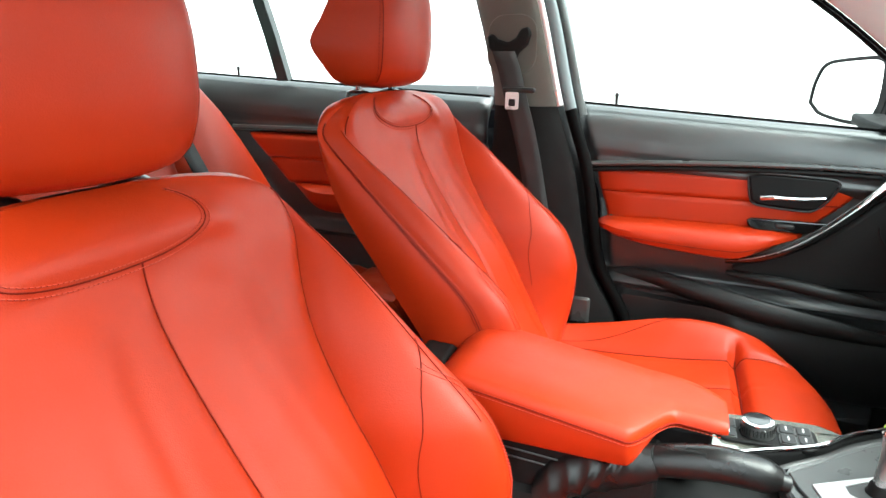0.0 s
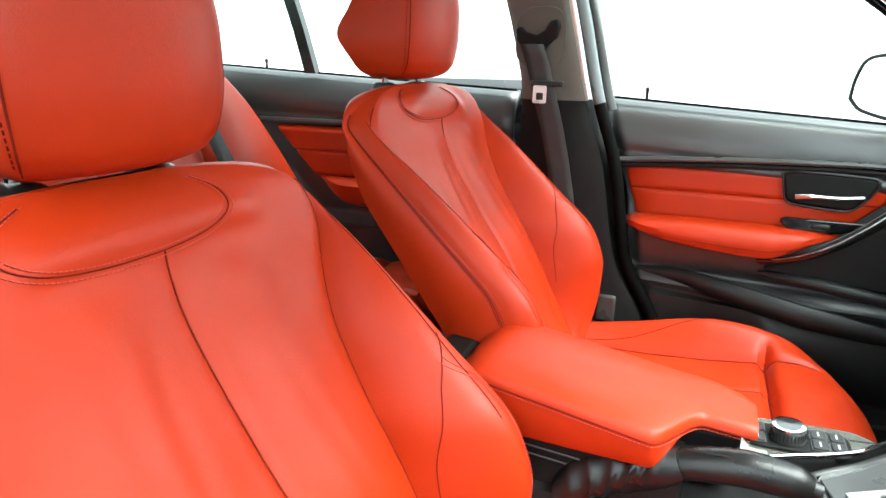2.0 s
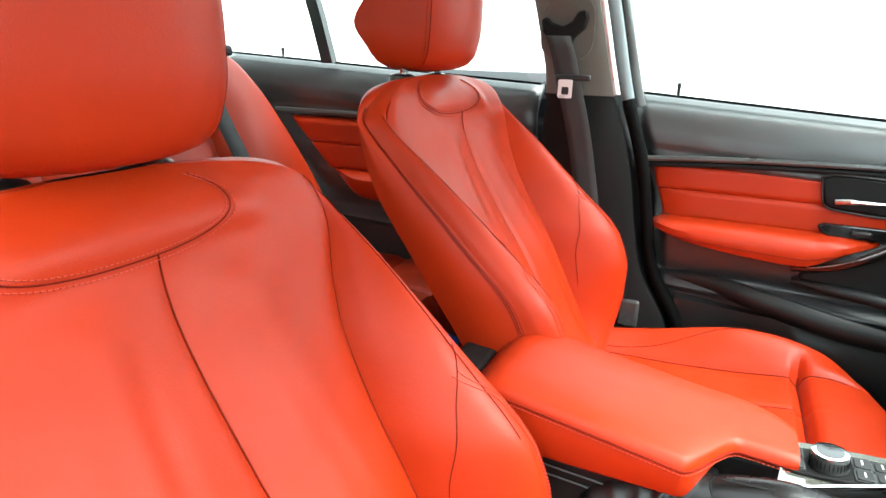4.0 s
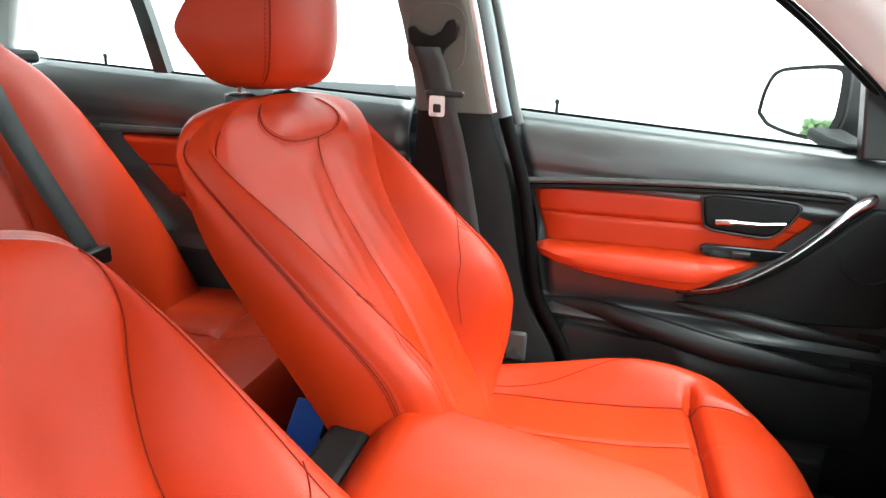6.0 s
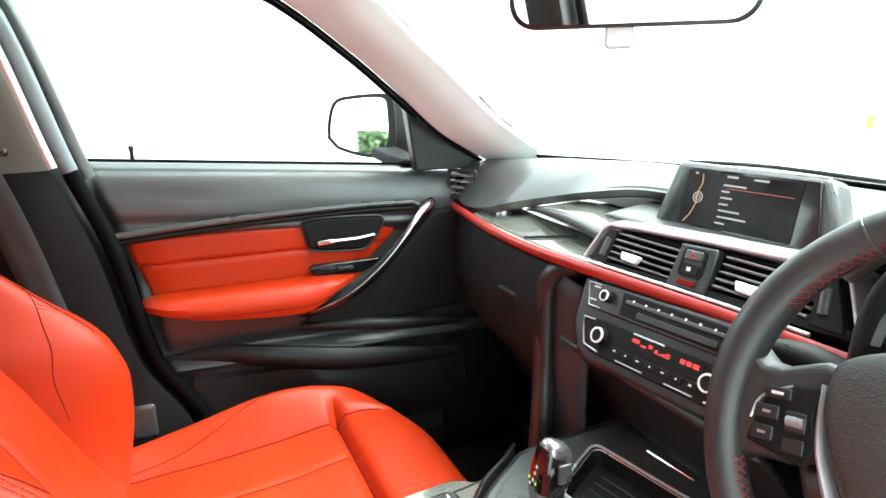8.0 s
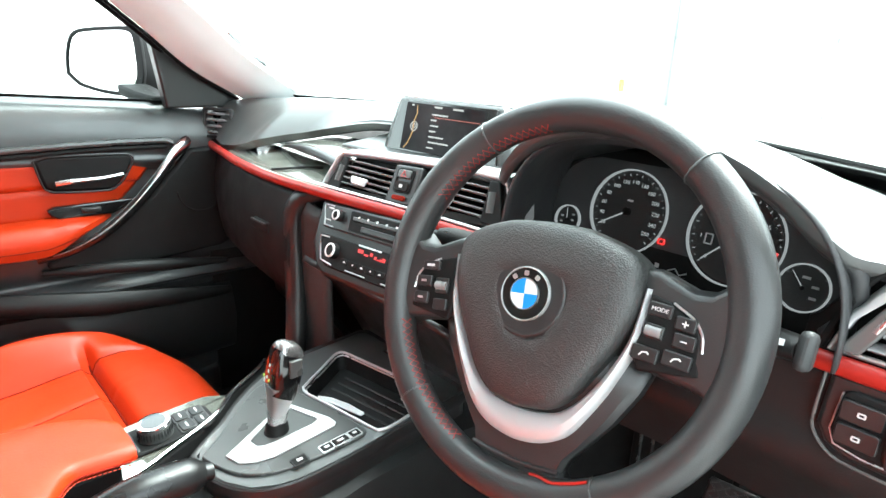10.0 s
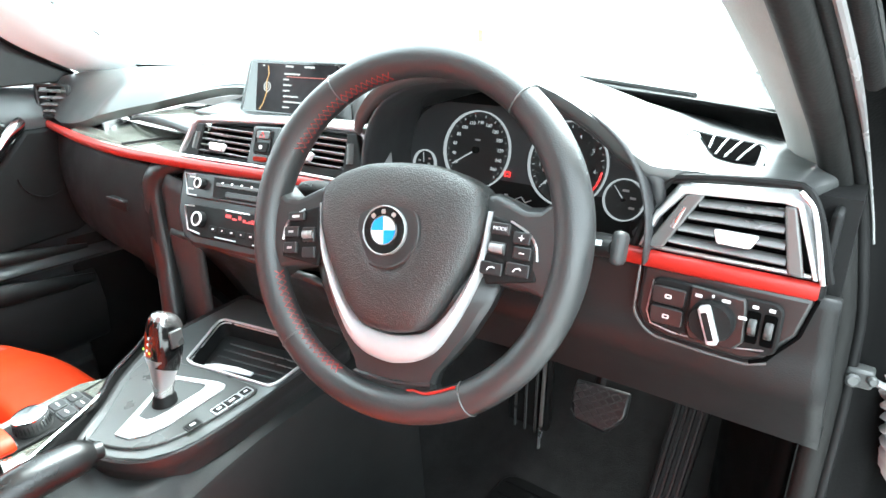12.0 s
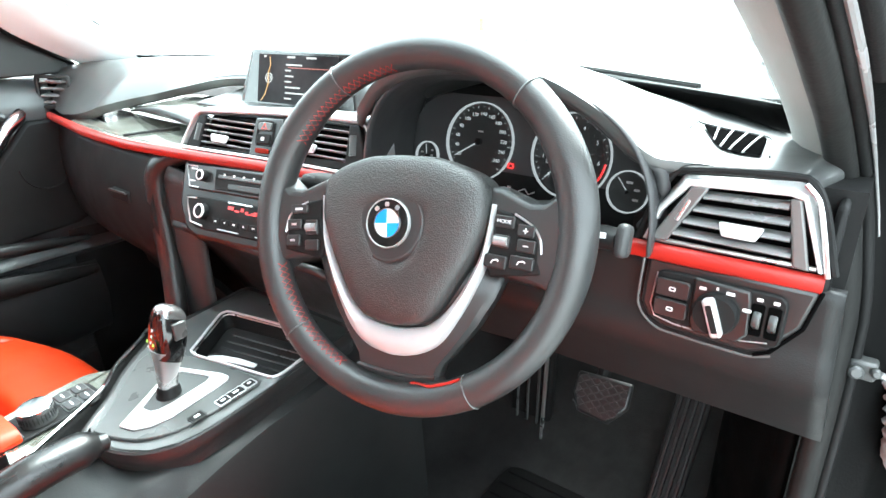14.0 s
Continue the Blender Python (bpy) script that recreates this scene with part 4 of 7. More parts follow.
# vents: a frame, slats and a silver slider tab
def vent(origin, normal, outline, slat_rows, label, tab, thumb=None):
    """outline: corners of the opening, clockwise from top left; slats run between its sides."""
    m = facing(origin, normal)
    (x0, y0), (x1, y1), (x2, y2), (x3, y3) = outline          # tl, tr, br, bl
    v = part("air_vent", prism(outline, -.05, m @ Matrix.Translation((0, 0, -.019))), SLOT, DASH, label)
    for k in range(slat_rows):
        q = (k + .5) / slat_rows
        a, b = Vector((x0 + (x3 - x0) * q, y0 + (y3 - y0) * q, 0)), Vector((x1 + (x2 - x1) * q, y1 + (y2 - y1) * q, 0))
        h = (y0 - y3) / slat_rows
        ring = lambda c: [m @ (c + Vector((0, h * dy, dz))) for dy, dz in ((.30, -.012), (.25, -.005), (.12, .002), (-.04, .0040), (-.16, .002), (-.20, -.002), (-.18, -.012))]
        part("slat", loft([ring(a), ring(b)]), SLAT, v)
    if tab is not None:
        part("slider_tab", prism([(-.018, .006), (.018, .006), (.013, -.006), (-.014, -.006)], .008, m @ Matrix.Translation((tab[0], tab[1], .002))), WHITE_METAL, v, "satin silver slider tab", bevel=.002)
    if thumb is not None:
        part("thumb_wheel", sweep([m @ Vector((thumb[0], thumb[1] - thumb[2], .0)), m @ Vector((thumb[0] + thumb[3], thumb[1] + thumb[2], .0))], .0045, 12), SATIN, v)
    return v, m


# driver's outer vent
RV, RM = vent((.150, -.636, .829), (-1, 0, .12), [(-.027, .024), (.034, .027), (.046, -.026), (-.055, -.025)], 4, "black driver-side air vent", (.004, -.006), (-.050, .004, .010, .008))
part("vent_cheek", prism([(-.072, -.028), (-.056, -.027), (-.026, .028), (-.042, .026)], .006, RM @ Matrix.Translation((0, 0, -.002))), CHEEK, RV, bevel=.002)
part("vent_cheek", prism([(.047, -.028), (.035, .028), (.044, .029), (.060, -.029)], .006, RM @ Matrix.Translation((0, 0, -.002))), CHEEK, RV, bevel=.002)
brow_out = [(-.080, -.030), (-.070, .006), (-.052, .034), (.040, .041), (.050, .034), (.073, -.030)]
brow_in = [(-.074, -.028), (-.064, .000), (-.043, .026), (.034, .030), (.045, .028), (.066, -.028)]
bm = bmesh.new()
rows = [[bm.verts.new(RM @ Vector((x, y, z))) for x, y, z in ((a[0], a[1], -.010), ((a[0] + b[0]) / 2, (a[1] + b[1]) / 2 + .001, .004), (b[0], b[1], .005), (b[0], b[1], -.008))] for a, b in zip(brow_out, brow_in)]
for a, b in zip(rows, rows[1:]):
    for j in range(3):
        bm.faces.new((a[j], a[j + 1], b[j + 1], b[j]))
# pale trim stands in for white sky reflected in a dark gloss brow
part("vent_brow", bm, PEARL, RV, "vent brow, pale for the sky reflected in it", bevel=.0025, seg=3)
part("brow_edge", sweep(spline([RM @ Vector((x, y, .003)) for x, y in ((.044, .041), (.055, .030), (.064, .004), (.0735, -.031))], 16), .0022, 8), SATIN, RV, "satin silver brow edge")
part("brow_gap", sweep([RM @ Vector((x, y, -.004)) for x, y in [(p.x, p.y) for p in spline([(-.084, -.03, 0), (-.073, .008, 0), (-.055, .038, 0), (.042, .045, 0), (.054, .036, 0), (.078, -.03, 0)], 40)]], .0035, 8), SHADE, RV)
# centre vents
CV_N = (-1, -.04, .42)
CM = facing((.156, -.003, .825), CV_N) @ Matrix.Rotation(radians(2.5), 4, "Z")
for u0, u1, tabx in ((-.135, -.022, -.092), (.042, .155, .088)):
    c = (u0 + u1) / 2
    v, m = vent(CM @ Vector((c, .005, .0)), CV_N, [(u0 - c + .003, .023), (u1 - c, .023), (u1 - c, -.023), (u0 - c - .003, -.023)], 5, "black centre air vent", (tabx - c, -.011))
    sg_ = -1 if c < 0 else 1
    mid = .010
    part("vent_cheek", prism([(sg_ * x + mid, y) for x, y in ((.146, .030), (.162, .030), (.186, -.026), (.148, -.024))], .010, CM @ Matrix.Translation((0, 0, -.006))), SHADE, v, bevel=.002)
    part("thumb_wheel", sweep([CM @ Vector((sg_ * .160 + mid, -.010, .002)), CM @ Vector((sg_ * .156 + mid, .016, .002))], .0065, 12, flat=.8), GREY, v)
part("vent_housing", prism([(-.155, .036), (.175, .036), (.200, -.030), (-.180, -.030)], .04, CM @ Matrix.Translation((0, 0, -.062))), SHADE, DASH, bevel=.004)
part("vent_sill", prism([(-.178, -.018), (.198, -.018), (.200, -.028), (-.180, -.028)], .010, CM @ Matrix.Translation((0, 0, -.008))), SHADE, DASH, bevel=.001)
brow_e = [(-.186, -.030), (-.180, -.012), (-.163, .026), (-.152, .033), (-.10, .035), (.01, .036), (.12, .035), (.172, .033), (.183, .026), (.20, -.012), (.206, -.030)]
bm = bmesh.new()
rows = []
for i, (x, y) in enumerate(brow_e):
    wide = .006 if i in (0, 1) else {8: .030, 9: .024, 10: .012}.get(i, .020)
    ox = -1 if i < 3 else (1 if i > 7 else 0)
    rows.append([bm.verts.new(CM @ Vector(q)) for q in ((x, y, -.012), (x, y, .004), (x + ox * .002, y + .004, .005), (x + ox * wide * .4, y + wide * (.55 if ox == 0 else .4), -.008), (x + ox * wide * .6, y + wide * (.9 if ox == 0 else .5), -.026))])
for a, b in zip(rows, rows[1:]):
    for j in range(4):
        bm.faces.new((a[j], a[j + 1], b[j + 1], b[j]))
# pale again: the sky's reflection is put into the brow's colour
part("vent_brow", bm, PEARL, DASH, "vent brow, pale for the sky reflected in it", bevel=.0012)
hz = part("hazard_panel", prism([(-.018, .031), (.036, .031), (.038, -.026), (-.022, -.026)], .014, CM @ Matrix.Translation((0, 0, -.006))), BLACK, DASH, "black hazard switch panel", bevel=.003)
part("button_frame", ring_frame(rounded(.034, .036, .006, dx=.008, dy=.008), rounded(.030, .032, .005, dx=.008, dy=.008), .002, CM @ Matrix.Translation((0, 0, .008))), SHADE, hz)
for i, (yy, hh) in enumerate(((.0175, .012), (.000, .015), (-.017, .007))):
    b = part("hazard_button" if i == 0 else "lock_button", prism(rounded(.026, hh, .003, dx=.008), .004, CM @ Matrix.Translation((0, yy, .008))), (GREY, SHADE, RED_SEAM)[i], hz, bevel=.0012)
    if i == 0:
        part("hazard_mark", ring_frame([(-.006, -.004), (.006, -.004), (0, .005)], [(-.004, -.003), (.004, -.003), (0, .003)], .0006, CM @ Matrix.Translation((.008, yy, .0121))), RED_TRIM, b)
    if i == 1:
        part("lock_mark", prism(rounded(.006, .005, .001, dx=.008), .0006, CM @ Matrix.Translation((0, yy, .0121))), WHITE, b)
# passenger's outer vent, seen edge-on
v, m = vent((.172, .672, .842), (-.9, -.42, .1), [(-.036, .026), (.030, .026), (.028, -.028), (-.036, -.028)], 4, "black passenger-side air vent", None)
part("vent_edge", ring_frame(rounded(.084, .068, .008), rounded(.068, .054, .005), .008, m @ Matrix.Translation((-.003, 0, -.002))), BLACK, v, bevel=.002)
# demister slot on top


def pad_on(x, y, up=.0):
    q = max(0, (x - hood_x(y)) / (far_x(y) - hood_x(y)))
    return Vector((x, y, hood_point(y, .08 + .92 * min(q, 1)).z + up))


slot_near = pch([(-.636, .202), (-.620, .201), (-.602, .208), (-.580, .247), (-.567, .277)])
slot_far = pch([(-.636, .208), (-.630, .262), (-.623, .271), (-.567, .279)])
tv = part("demister_vent", sheet(lambda y, t: pad_on(slot_near(y) + (slot_far(y) - slot_near(y)) * t, y, .0085), lerp(-.636, -.567, 24), lerp(0, 1, 12)), SLOT, DASH, "black demister grille", smooth=False)
for ya, yb in ((-.590, -.582), (-.600, -.596), (-.609, -.610), (-.621, -.624)):
    part("grille_bar", sweep([pad_on(slot_near(ya) + (slot_far(yb) - slot_near(ya)) * q, ya + (yb - ya) * q, .0092) for q in lerp(0, 1, 8)], .0011, 6), GREY_RUBBER, tv)
part("demister_frame", sweep([pad_on(p.x, p.y, .0068) for p in spline([(.240, -.560, 0), (.293, -.557, 0), (.290, -.585, 0), (.280, -.629, 0), (.205, -.643, 0)], 40)], .0009, 6), GREY, tv)

# ---- radio and climate panels ----
SP = facing((.100, .0, .738), (-1, -.05, .45)) @ Matrix.Rotation(radians(2.3), 4, "Z")
SU = .016
stack = part("stack_body", prism([(SU + x, y) for x, y in ((-.163, .058), (.163, .058), (.157, -.010), (.132, -.046), (.110, -.056), (-.110, -.056), (-.132, -.046), (-.157, -.010))], .06, SP @ Matrix.Translation((0, 0, -.064))), BLACK, DASH, "black centre stack", bevel=.006)
rad = part("radio_panel", prism([(SU + x, y) for x, y in ((-.145, .053), (.145, .053), (.132, .016), (-.132, .016))], .006, SP @ Matrix.Translation((0, 0, -.003))), BLACK, stack, "black radio panel", bevel=.002)
clm = part("climate_panel", prism([(SU + x, y) for x, y in ((-.134, .006), (.134, .006), (.118, -.034), (.100, -.041), (-.100, -.041), (-.118, -.034))], .006, SP @ Matrix.Translation((0, 0, -.003))), SHADE, stack, "black climate control panel", bevel=.002)


def knob(cx, cy, r, parent, lab):
    at = SP @ Matrix.Translation((cx, cy, .003))
    k = part("knob", lathe([(r * 1.12, 0), (r * 1.10, .007), (r, .0095), (r * .2, .0098)], at, 28), SHADE, parent, lab)
    part("knob_ring", loft([[at @ Vector((q * math.cos(a), q * math.sin(a), z)) for q, z in ((r * 1.04, .008), (r * 1.02, .0105), (r * .80, .0108), (r * .78, .009))] for a in [2 * math.pi * j / 28 for j in range(28)]], loop=True), WHITE_METAL, k, "bright knob ring")
    return k


knob(-.083, .0375, .0075, rad, "silver-ringed volume knob")
for sx in (-1, 1):
    knob(SU + sx * .087, -.015, .0105, clm, "silver-ringed temperature knob")
    part("silver_bracket", sweep([SP @ Vector((SU + sx * x, y, .0035)) for x, y in ((.108, .003), (.129, .002), (.124, -.012), (.113, -.033), (.085, -.0365))], .0013, 8), SATIN, clm)
    part("silver_bracket", sweep([SP @ Vector((SU + sx * x, y, .0035)) for x, y in ((.118, .050), (.141, .050), (.129, .019), (.108, .019))], .0013, 8), SATIN, rad)
part("slot_panel", prism([(-.058, .050), (.12, .050), (.115, .020), (-.054, .020)], .002, SP @ Matrix.Translation((0, 0, .003))), SHADE, rad, bevel=.0006)
part("disc_slot", box((.035, .0395, .0056), (.168, .0050, .002), SP), GREY, rad, bevel=.0008)
for k in range(8):
    part("preset_key", box((-.036 + .0205 * k, .0425, .0062), (.0022, .0030, .0016), SP), WHITE_METAL, rad)
part("disc_lip", box((.035, .027, .0056), (.120, .008, .002), SP), BLACK, rad, bevel=.0008)
for yy in (.028, .046):
    part("key_mark", box((-.108, yy, .0036), (.012, .0022, .001), SP), WHITE, rad)
ds = part("climate_display", box((.029, -.005, .0032), (.118, .017, .002), SP), SHADE, clm, "dark climate display")
for cx, cy, w_, h_ in ((-.013, -.003, .012, .0050), (.0005, -.006, .009, .0030), (.011, -.003, .006, .0050), (.021, -.006, .005, .0046), (.033, -.0075, .017, .0016), (.036, -.0055, .012, .0014), (.0385, -.0035, .007, .0014), (.060, -.004, .007, .0055), (.069, -.004, .007, .0055), (.0785, -.004, .008, .0058)):
    part("display_sign", box((cx, cy, .0044), (w_, h_, .0004), SP), RED_GLOW, ds, "red lit display sign")
part("display_frame", box((.004, .0048, .0036), (.050, .0022, .001), SP), SATIN, clm)
for k in range(7):
    part("climate_key", box((-.041 + .0200 * k, -.0255, .0035), (.017, .009, .0016), SP), SHADE, clm, bevel=.001)
    part("key_mark", box((-.041 + .0200 * k, -.0255, .0045), (.0045 - .002 * (k % 2), .0022, .0004), SP), WHITE, clm)
for ua, ub in ((-.035, .010), (.045, .085)):
    part("lower_edge", sweep([SP @ Vector((ua, -.0365, .0035)), SP @ Vector((ub, -.0365, .0035))], .0009, 6), SATIN, clm)
part("lower_bin", sheet(lambda u, t: Vector((.090 + .12 * t ** .7, .165 - .33 * u, .690 - .16 * t)), lerp(0, 1, 8), lerp(0, 1, 6)), BLACK, DASH, solid=.01)
# flank beside the stack
flank = spline([(.155, .165, .784), (.138, .205, .776), (.124, .234, .762), (.117, .246, .735), (.115, .247, .69), (.113, .243, .61), (.100, .225, .53), (.09, .215, .46)], 36)
part("console_flank", sweep(flank, [.010 + .010 * step(0, 8, i) for i in range(37)], 14, flat=.9, up=(1, 0, 0)), BLACK, DASH, "charcoal console flank")
part("flank_back", sheet(lambda z, t: Vector((.125 + .01 * t, .240 - .085 * t, z - .02 * t * (z > .7))), lerp(.46, .772, 10), lerp(0, 1, 4)), PLAIN, DASH, solid=.008)

# ---- centre screen ----
SCN = facing((.236, .0, .897), (-1, -.08, .22))
scr = thing("centre_screen", (.25, 0, .88), "black infotainment screen with a dark red menu page", "screen")
part("housing", loft([[SCN @ Vector((x, y, z)) for x, y in ((-.112 + d, .048), (.100 - d, .048), (.118 - d, .0), (.122 - d, -.044), (-.134 + d, -.044), (-.124 + d, 0))] for d, z in ((0, 0), (.0, -.02), (.01, -.06))]), PAD, scr, "charcoal screen housing", bevel=.008)
face = part("bezel", prism([(-.100, .042), (.092, .042), (.108, -.038), (-.118, -.038)], .003, SCN), GLOSS, scr, bevel=.001)
SCREEN_MAT = material("dark_screen_picture", (0.026, 0.025, 0.026), 0.25, vary=0.5, big=0.08, wear=.02, spec=.02)
dsp = part("display", prism(rounded(.160, .072, .002, dx=-.006, dy=.002), .0012, SCN @ Matrix.Translation((0, 0, .003))), SCREEN_MAT, scr, "dark display panel")
part("bright_edge", sweep([SCN @ Vector((x, y, .002)) for x, y in ((-.112, .047), (.100, .047), (.110, .030))], .0016, 6), SATIN, scr)
for k, (w_, x) in enumerate(((.036, .0), (.013, -.0115), (.019, -.0085), (.015, -.0105), (.034, -.001), (.046, .005), (.016, -.010))):
    part("menu_line", box((-.030 + x + .018, .024 - .0082 * k - .0005, .0045), (w_ * .9, .0024, .0003), SCN), WHITE_GLOW, dsp)
part("menu_cursor", box((.022, .0195, .0045), (.090, .0012, .0003), SCN), DIM_RED_GLOW, dsp)
for x, w_ in ((-.072, .005), (-.018, .016), (.022, .020)):
    part("status_text", box((x, .0345, .0045), (w_, .0028, .0003), SCN), WHITE_GLOW, dsp)
part("menu_arc", sweep([SCN @ Vector((x, y, .0045)) for x, y in ((-.062, .034), (-.060, .022), (-.064, .012), (-.064, -.006), (-.070, -.022), (-.078, -.032))], .0008, 6), AMBER_GLOW, dsp)
part("menu_ring", ring_frame(circle(.0076, 24, -.063, .003), circle(.0062, 24, -.063, .003), .0006, SCN @ Matrix.Translation((0, 0, .0042))), WHITE_GLOW, dsp)
part("menu_ring", ring_frame(circle(.004, 16, -.063, .003), circle(.003, 16, -.063, .003), .0006, SCN @ Matrix.Translation((0, 0, .0042))), WHITE_GLOW, dsp)

# ---- instrument cluster ----
CLU = thing("instrument_cluster", (.22, -.395, .80), "black instrument cluster with white-ringed dials under a hood", "instrument cluster")


def arch(t, grow=0.0, drop=0.0):
    c, s = math.cos(t), math.sin(t)
    return (-.378 - ((.194 if c > 0 else .156) + grow) * math.copysign(abs(c) ** .8, c), .790 + (.156 + grow - drop) * max(s, 0) ** .70)


AT = lerp(0, math.pi, 40)


def lining(x, t):
    q = x - .125
    return Vector((x, *arch(t, (-.10 if t < math.pi / 2 else .24 - .34 * step(2.7, 1.57, t)) * q, .15 * q)))


hood_in = sheet(lining, lerp(.125, .275, 10), AT)
part("hood_lining", hood_in, HOOD, CLU, "matt black hood lining", solid=.003)
lip_line = spline([(.172, -.548, .800), (.166, -.562, .822), (.158, -.568, .846), (.152, -.564, .866)] + [(hood_x(y) + .006, y, hood_z(y) - .0075) for y in (-.545, -.52, -.48, -.43, -.378, -.32, -.27, -.225)], 60)
part("hood_rim", sweep(lip_line, [.0065 - .0045 * step(36, 60, i) for i in range(61)], 12), HOOD, CLU, "charcoal rounded hood edge")
CF = facing((.262, -.395, .846), (-1, .0, .22))
part("dial_face", prism([(p[0], p[1]) for p in rounded(.345, .125, .058, dx=-.03, dy=-.012)], -.01, CF), HOOD, CLU)
part("lower_face", prism(rounded(.30, .05, .01, dx=-.03, dy=-.065), .0006, CF), SHADE, CLU)


def dial(cx, cy, r, lab, marks, texts, needle, a0=225, a1=-45):
    d = part("dial", lathe([(r * .93, -.004), (r * .93, -.002), (r * .05, -.002)], CF @ Matrix.Translation((cx, cy, .003)), 48), PLAIN, CLU, lab)
    part("dial_ring", loft([[CF @ Vector((cx + q * math.cos(a), cy + q * math.sin(a), z)) for q, z in ((r, 0), (r, .005), (r - .0006, .0062), (r - .0016, .004), (r - .0016, 0))] for a in [2 * math.pi * k / 56 for k in range(56)]], loop=True), DIAL_GLOW, d, "lit white dial ring")
    bm = bmesh.new()
    for k in range(marks + 1):
        a = radians(a0 + (a1 - a0) * k / marks)
        q = r * (.84 if k % 2 == 0 else .87)
        mm = CF @ Matrix.Translation((cx, cy, .0018)) @ Matrix.Rotation(a, 4, "Z")
        box(((q + r * .90) / 2, 0, 0), (r * .90 - q, r * .018, .0004), mm, bm)
    part("scale_marks", bm, DIAL_GLOW, d, smooth=False)
    for t, a in texts:
        a = radians(a)
        part("numeral", words(t, r * .13, CF @ Matrix.Translation((cx + r * .70 * math.cos(a), cy + r * .70 * math.sin(a), .0018))), DIAL_GLOW, d, smooth=False)
    a = radians(needle)
    mm = CF @ Matrix.Translation((cx, cy, .004)) @ Matrix.Rotation(a, 4, "Z")
    part("needle", prism([(-r * .05, -r * .02), (r * .80, -r * .012), (r * .80, r * .012), (-r * .05, r * .02)], .001, mm), DIAL_GLOW, d, "white needle", smooth=False)
    part("needle_hub", lathe([(r * .10, 0), (r * .09, .004), (r * .04, .005)], CF @ Matrix.Translation((cx, cy, .003)), 20), SHADE, d)
    return d


sp = dial(-.093, -.007, .0500, "speedometer dial", 26, [(str(20 * k), 225 - 270 * (20 * k - 10) / 260 - 2) for k in range(1, 14)], 212)
part("unit_mark", box((-.093, .006, .002), (.008, .0022, .0004), CF), WHITE, sp)
tc = dial(.034, -.009, .0505, "rev counter dial", 28, [(str(k), 225 - 270 * k / 7) for k in range(0, 8)], 225)
part("red_zone", sweep([CF @ Vector((.034 + .0436 * math.cos(radians(a)), -.009 + .0436 * math.sin(radians(a)), .002)) for a in lerp(-5, -42, 10)], .0012, 6), RED_GLOW, tc)
part("pump_sign", ring_frame(rounded(.009, .012, .001, dx=.008, dy=-.015), rounded(.006, .009, .0008, dx=.008, dy=-.015), .0005, CF @ Matrix.Translation((0, 0, .002))), WHITE, tc)
fg = dial(-.173, -.034, .0185, "small fuel gauge", 8, [], 100, 200, -20)
for gx, gy in ((-.1825, -.031), (-.1825, -.038), (-.166, -.027), (-.166, -.034)):
    part("gauge_mark", box((gx, gy, .0022), (.004, .0022, .0004), CF), WHITE, fg)
tg_ = dial(.108, -.039, .0240, "small temperature gauge", 8, [], 130, 200, -20)
for gx, gy, gw in ((.1085, -.0285, .0075), (.118, -.036, .0065), (.118, -.047, .0065)):
    part("gauge_mark", box((gx, gy, .0022), (gw, .0026, .0004), CF), WHITE, tg_)
part("warning_lamp", ring_frame(rounded(.009, .007, .0015, dx=-.042, dy=-.031), rounded(.005, .0035, .0008, dx=-.042, dy=-.031), .001, CF @ Matrix.Translation((0, 0, .004))), RED_GLOW, CLU, "lit red warning lamp")
part("gear_sign", box((-.040, -.058, .0045), (.005, .005, .0004), CF), WHITE, CLU)
part("door_sign", sweep([CF @ Vector((x, y, .005)) for x, y in ((-.026, -.060), (-.018, -.056), (-.012, -.062), (-.004, -.058))], .0008, 6), WHITE, CLU)

# ---- steering wheel ----
STW = thing("steering_wheel", (0, -.37, .82), "black leather steering wheel with silver spoke trim and red stitching", "steering wheel")
wt, wy = radians(21), radians(-8)
WM = facing((0, -.37, .82), (-math.cos(wt) * math.cos(wy), math.sin(wy) * math.cos(wt), math.sin(wt)))
RIM_R, RIM_Z = .1645, -.024


def rim_point(a, q=0.0, r=.0158):
    """a: round the wheel from its top, clockwise; q: round the grip."""
    thick = r * (1 + .10 * math.exp(-((math.degrees(a) % 360 - 70) / 25) ** 2) + .10 * math.exp(-((math.degrees(a) % 360 - 290) / 25) ** 2))
    rr = RIM_R + thick * math.cos(q)
    return WM @ Vector((rr * math.sin(a) + .006, rr * math.cos(a), RIM_Z + thick * 1.08 * math.sin(q)))


rim = part("rim", loft([[rim_point(2 * math.pi * k / 120, 2 * math.pi * j / 20) for j in range(20)] for k in range(120)], loop=True), LEATHER, STW, "black leather rim")
for a in (-37, 37, 146, 220):
    part("rim_seam", sweep([rim_point(radians(a), 2 * math.pi * j / 24, .0161) for j in range(24)], .0009, 5, loop=True, up=(.3, .5, .2)), GREY, rim)
for a0, a1 in ((-64, -14), (197, 246)):
    count = int((a1 - a0) * .42)
    for side in (0, 1):
        zig = [rim_point(radians(a), 3.02 if i % 2 == side else 2.42, .0162) for i, a in enumerate(lerp(a0, a1, count))]
        part("red_stitching", sweep(zig, .00052, 5), THREAD, rim, "red cross stitching")
part("red_piping", sweep([rim_point(radians(a), 2.55 + .5 * step(158, 167, a), .0162) for a in lerp(168, 147, 16)], .0014, 6), RED_TRIM, rim, "red piping at the spoke opening")

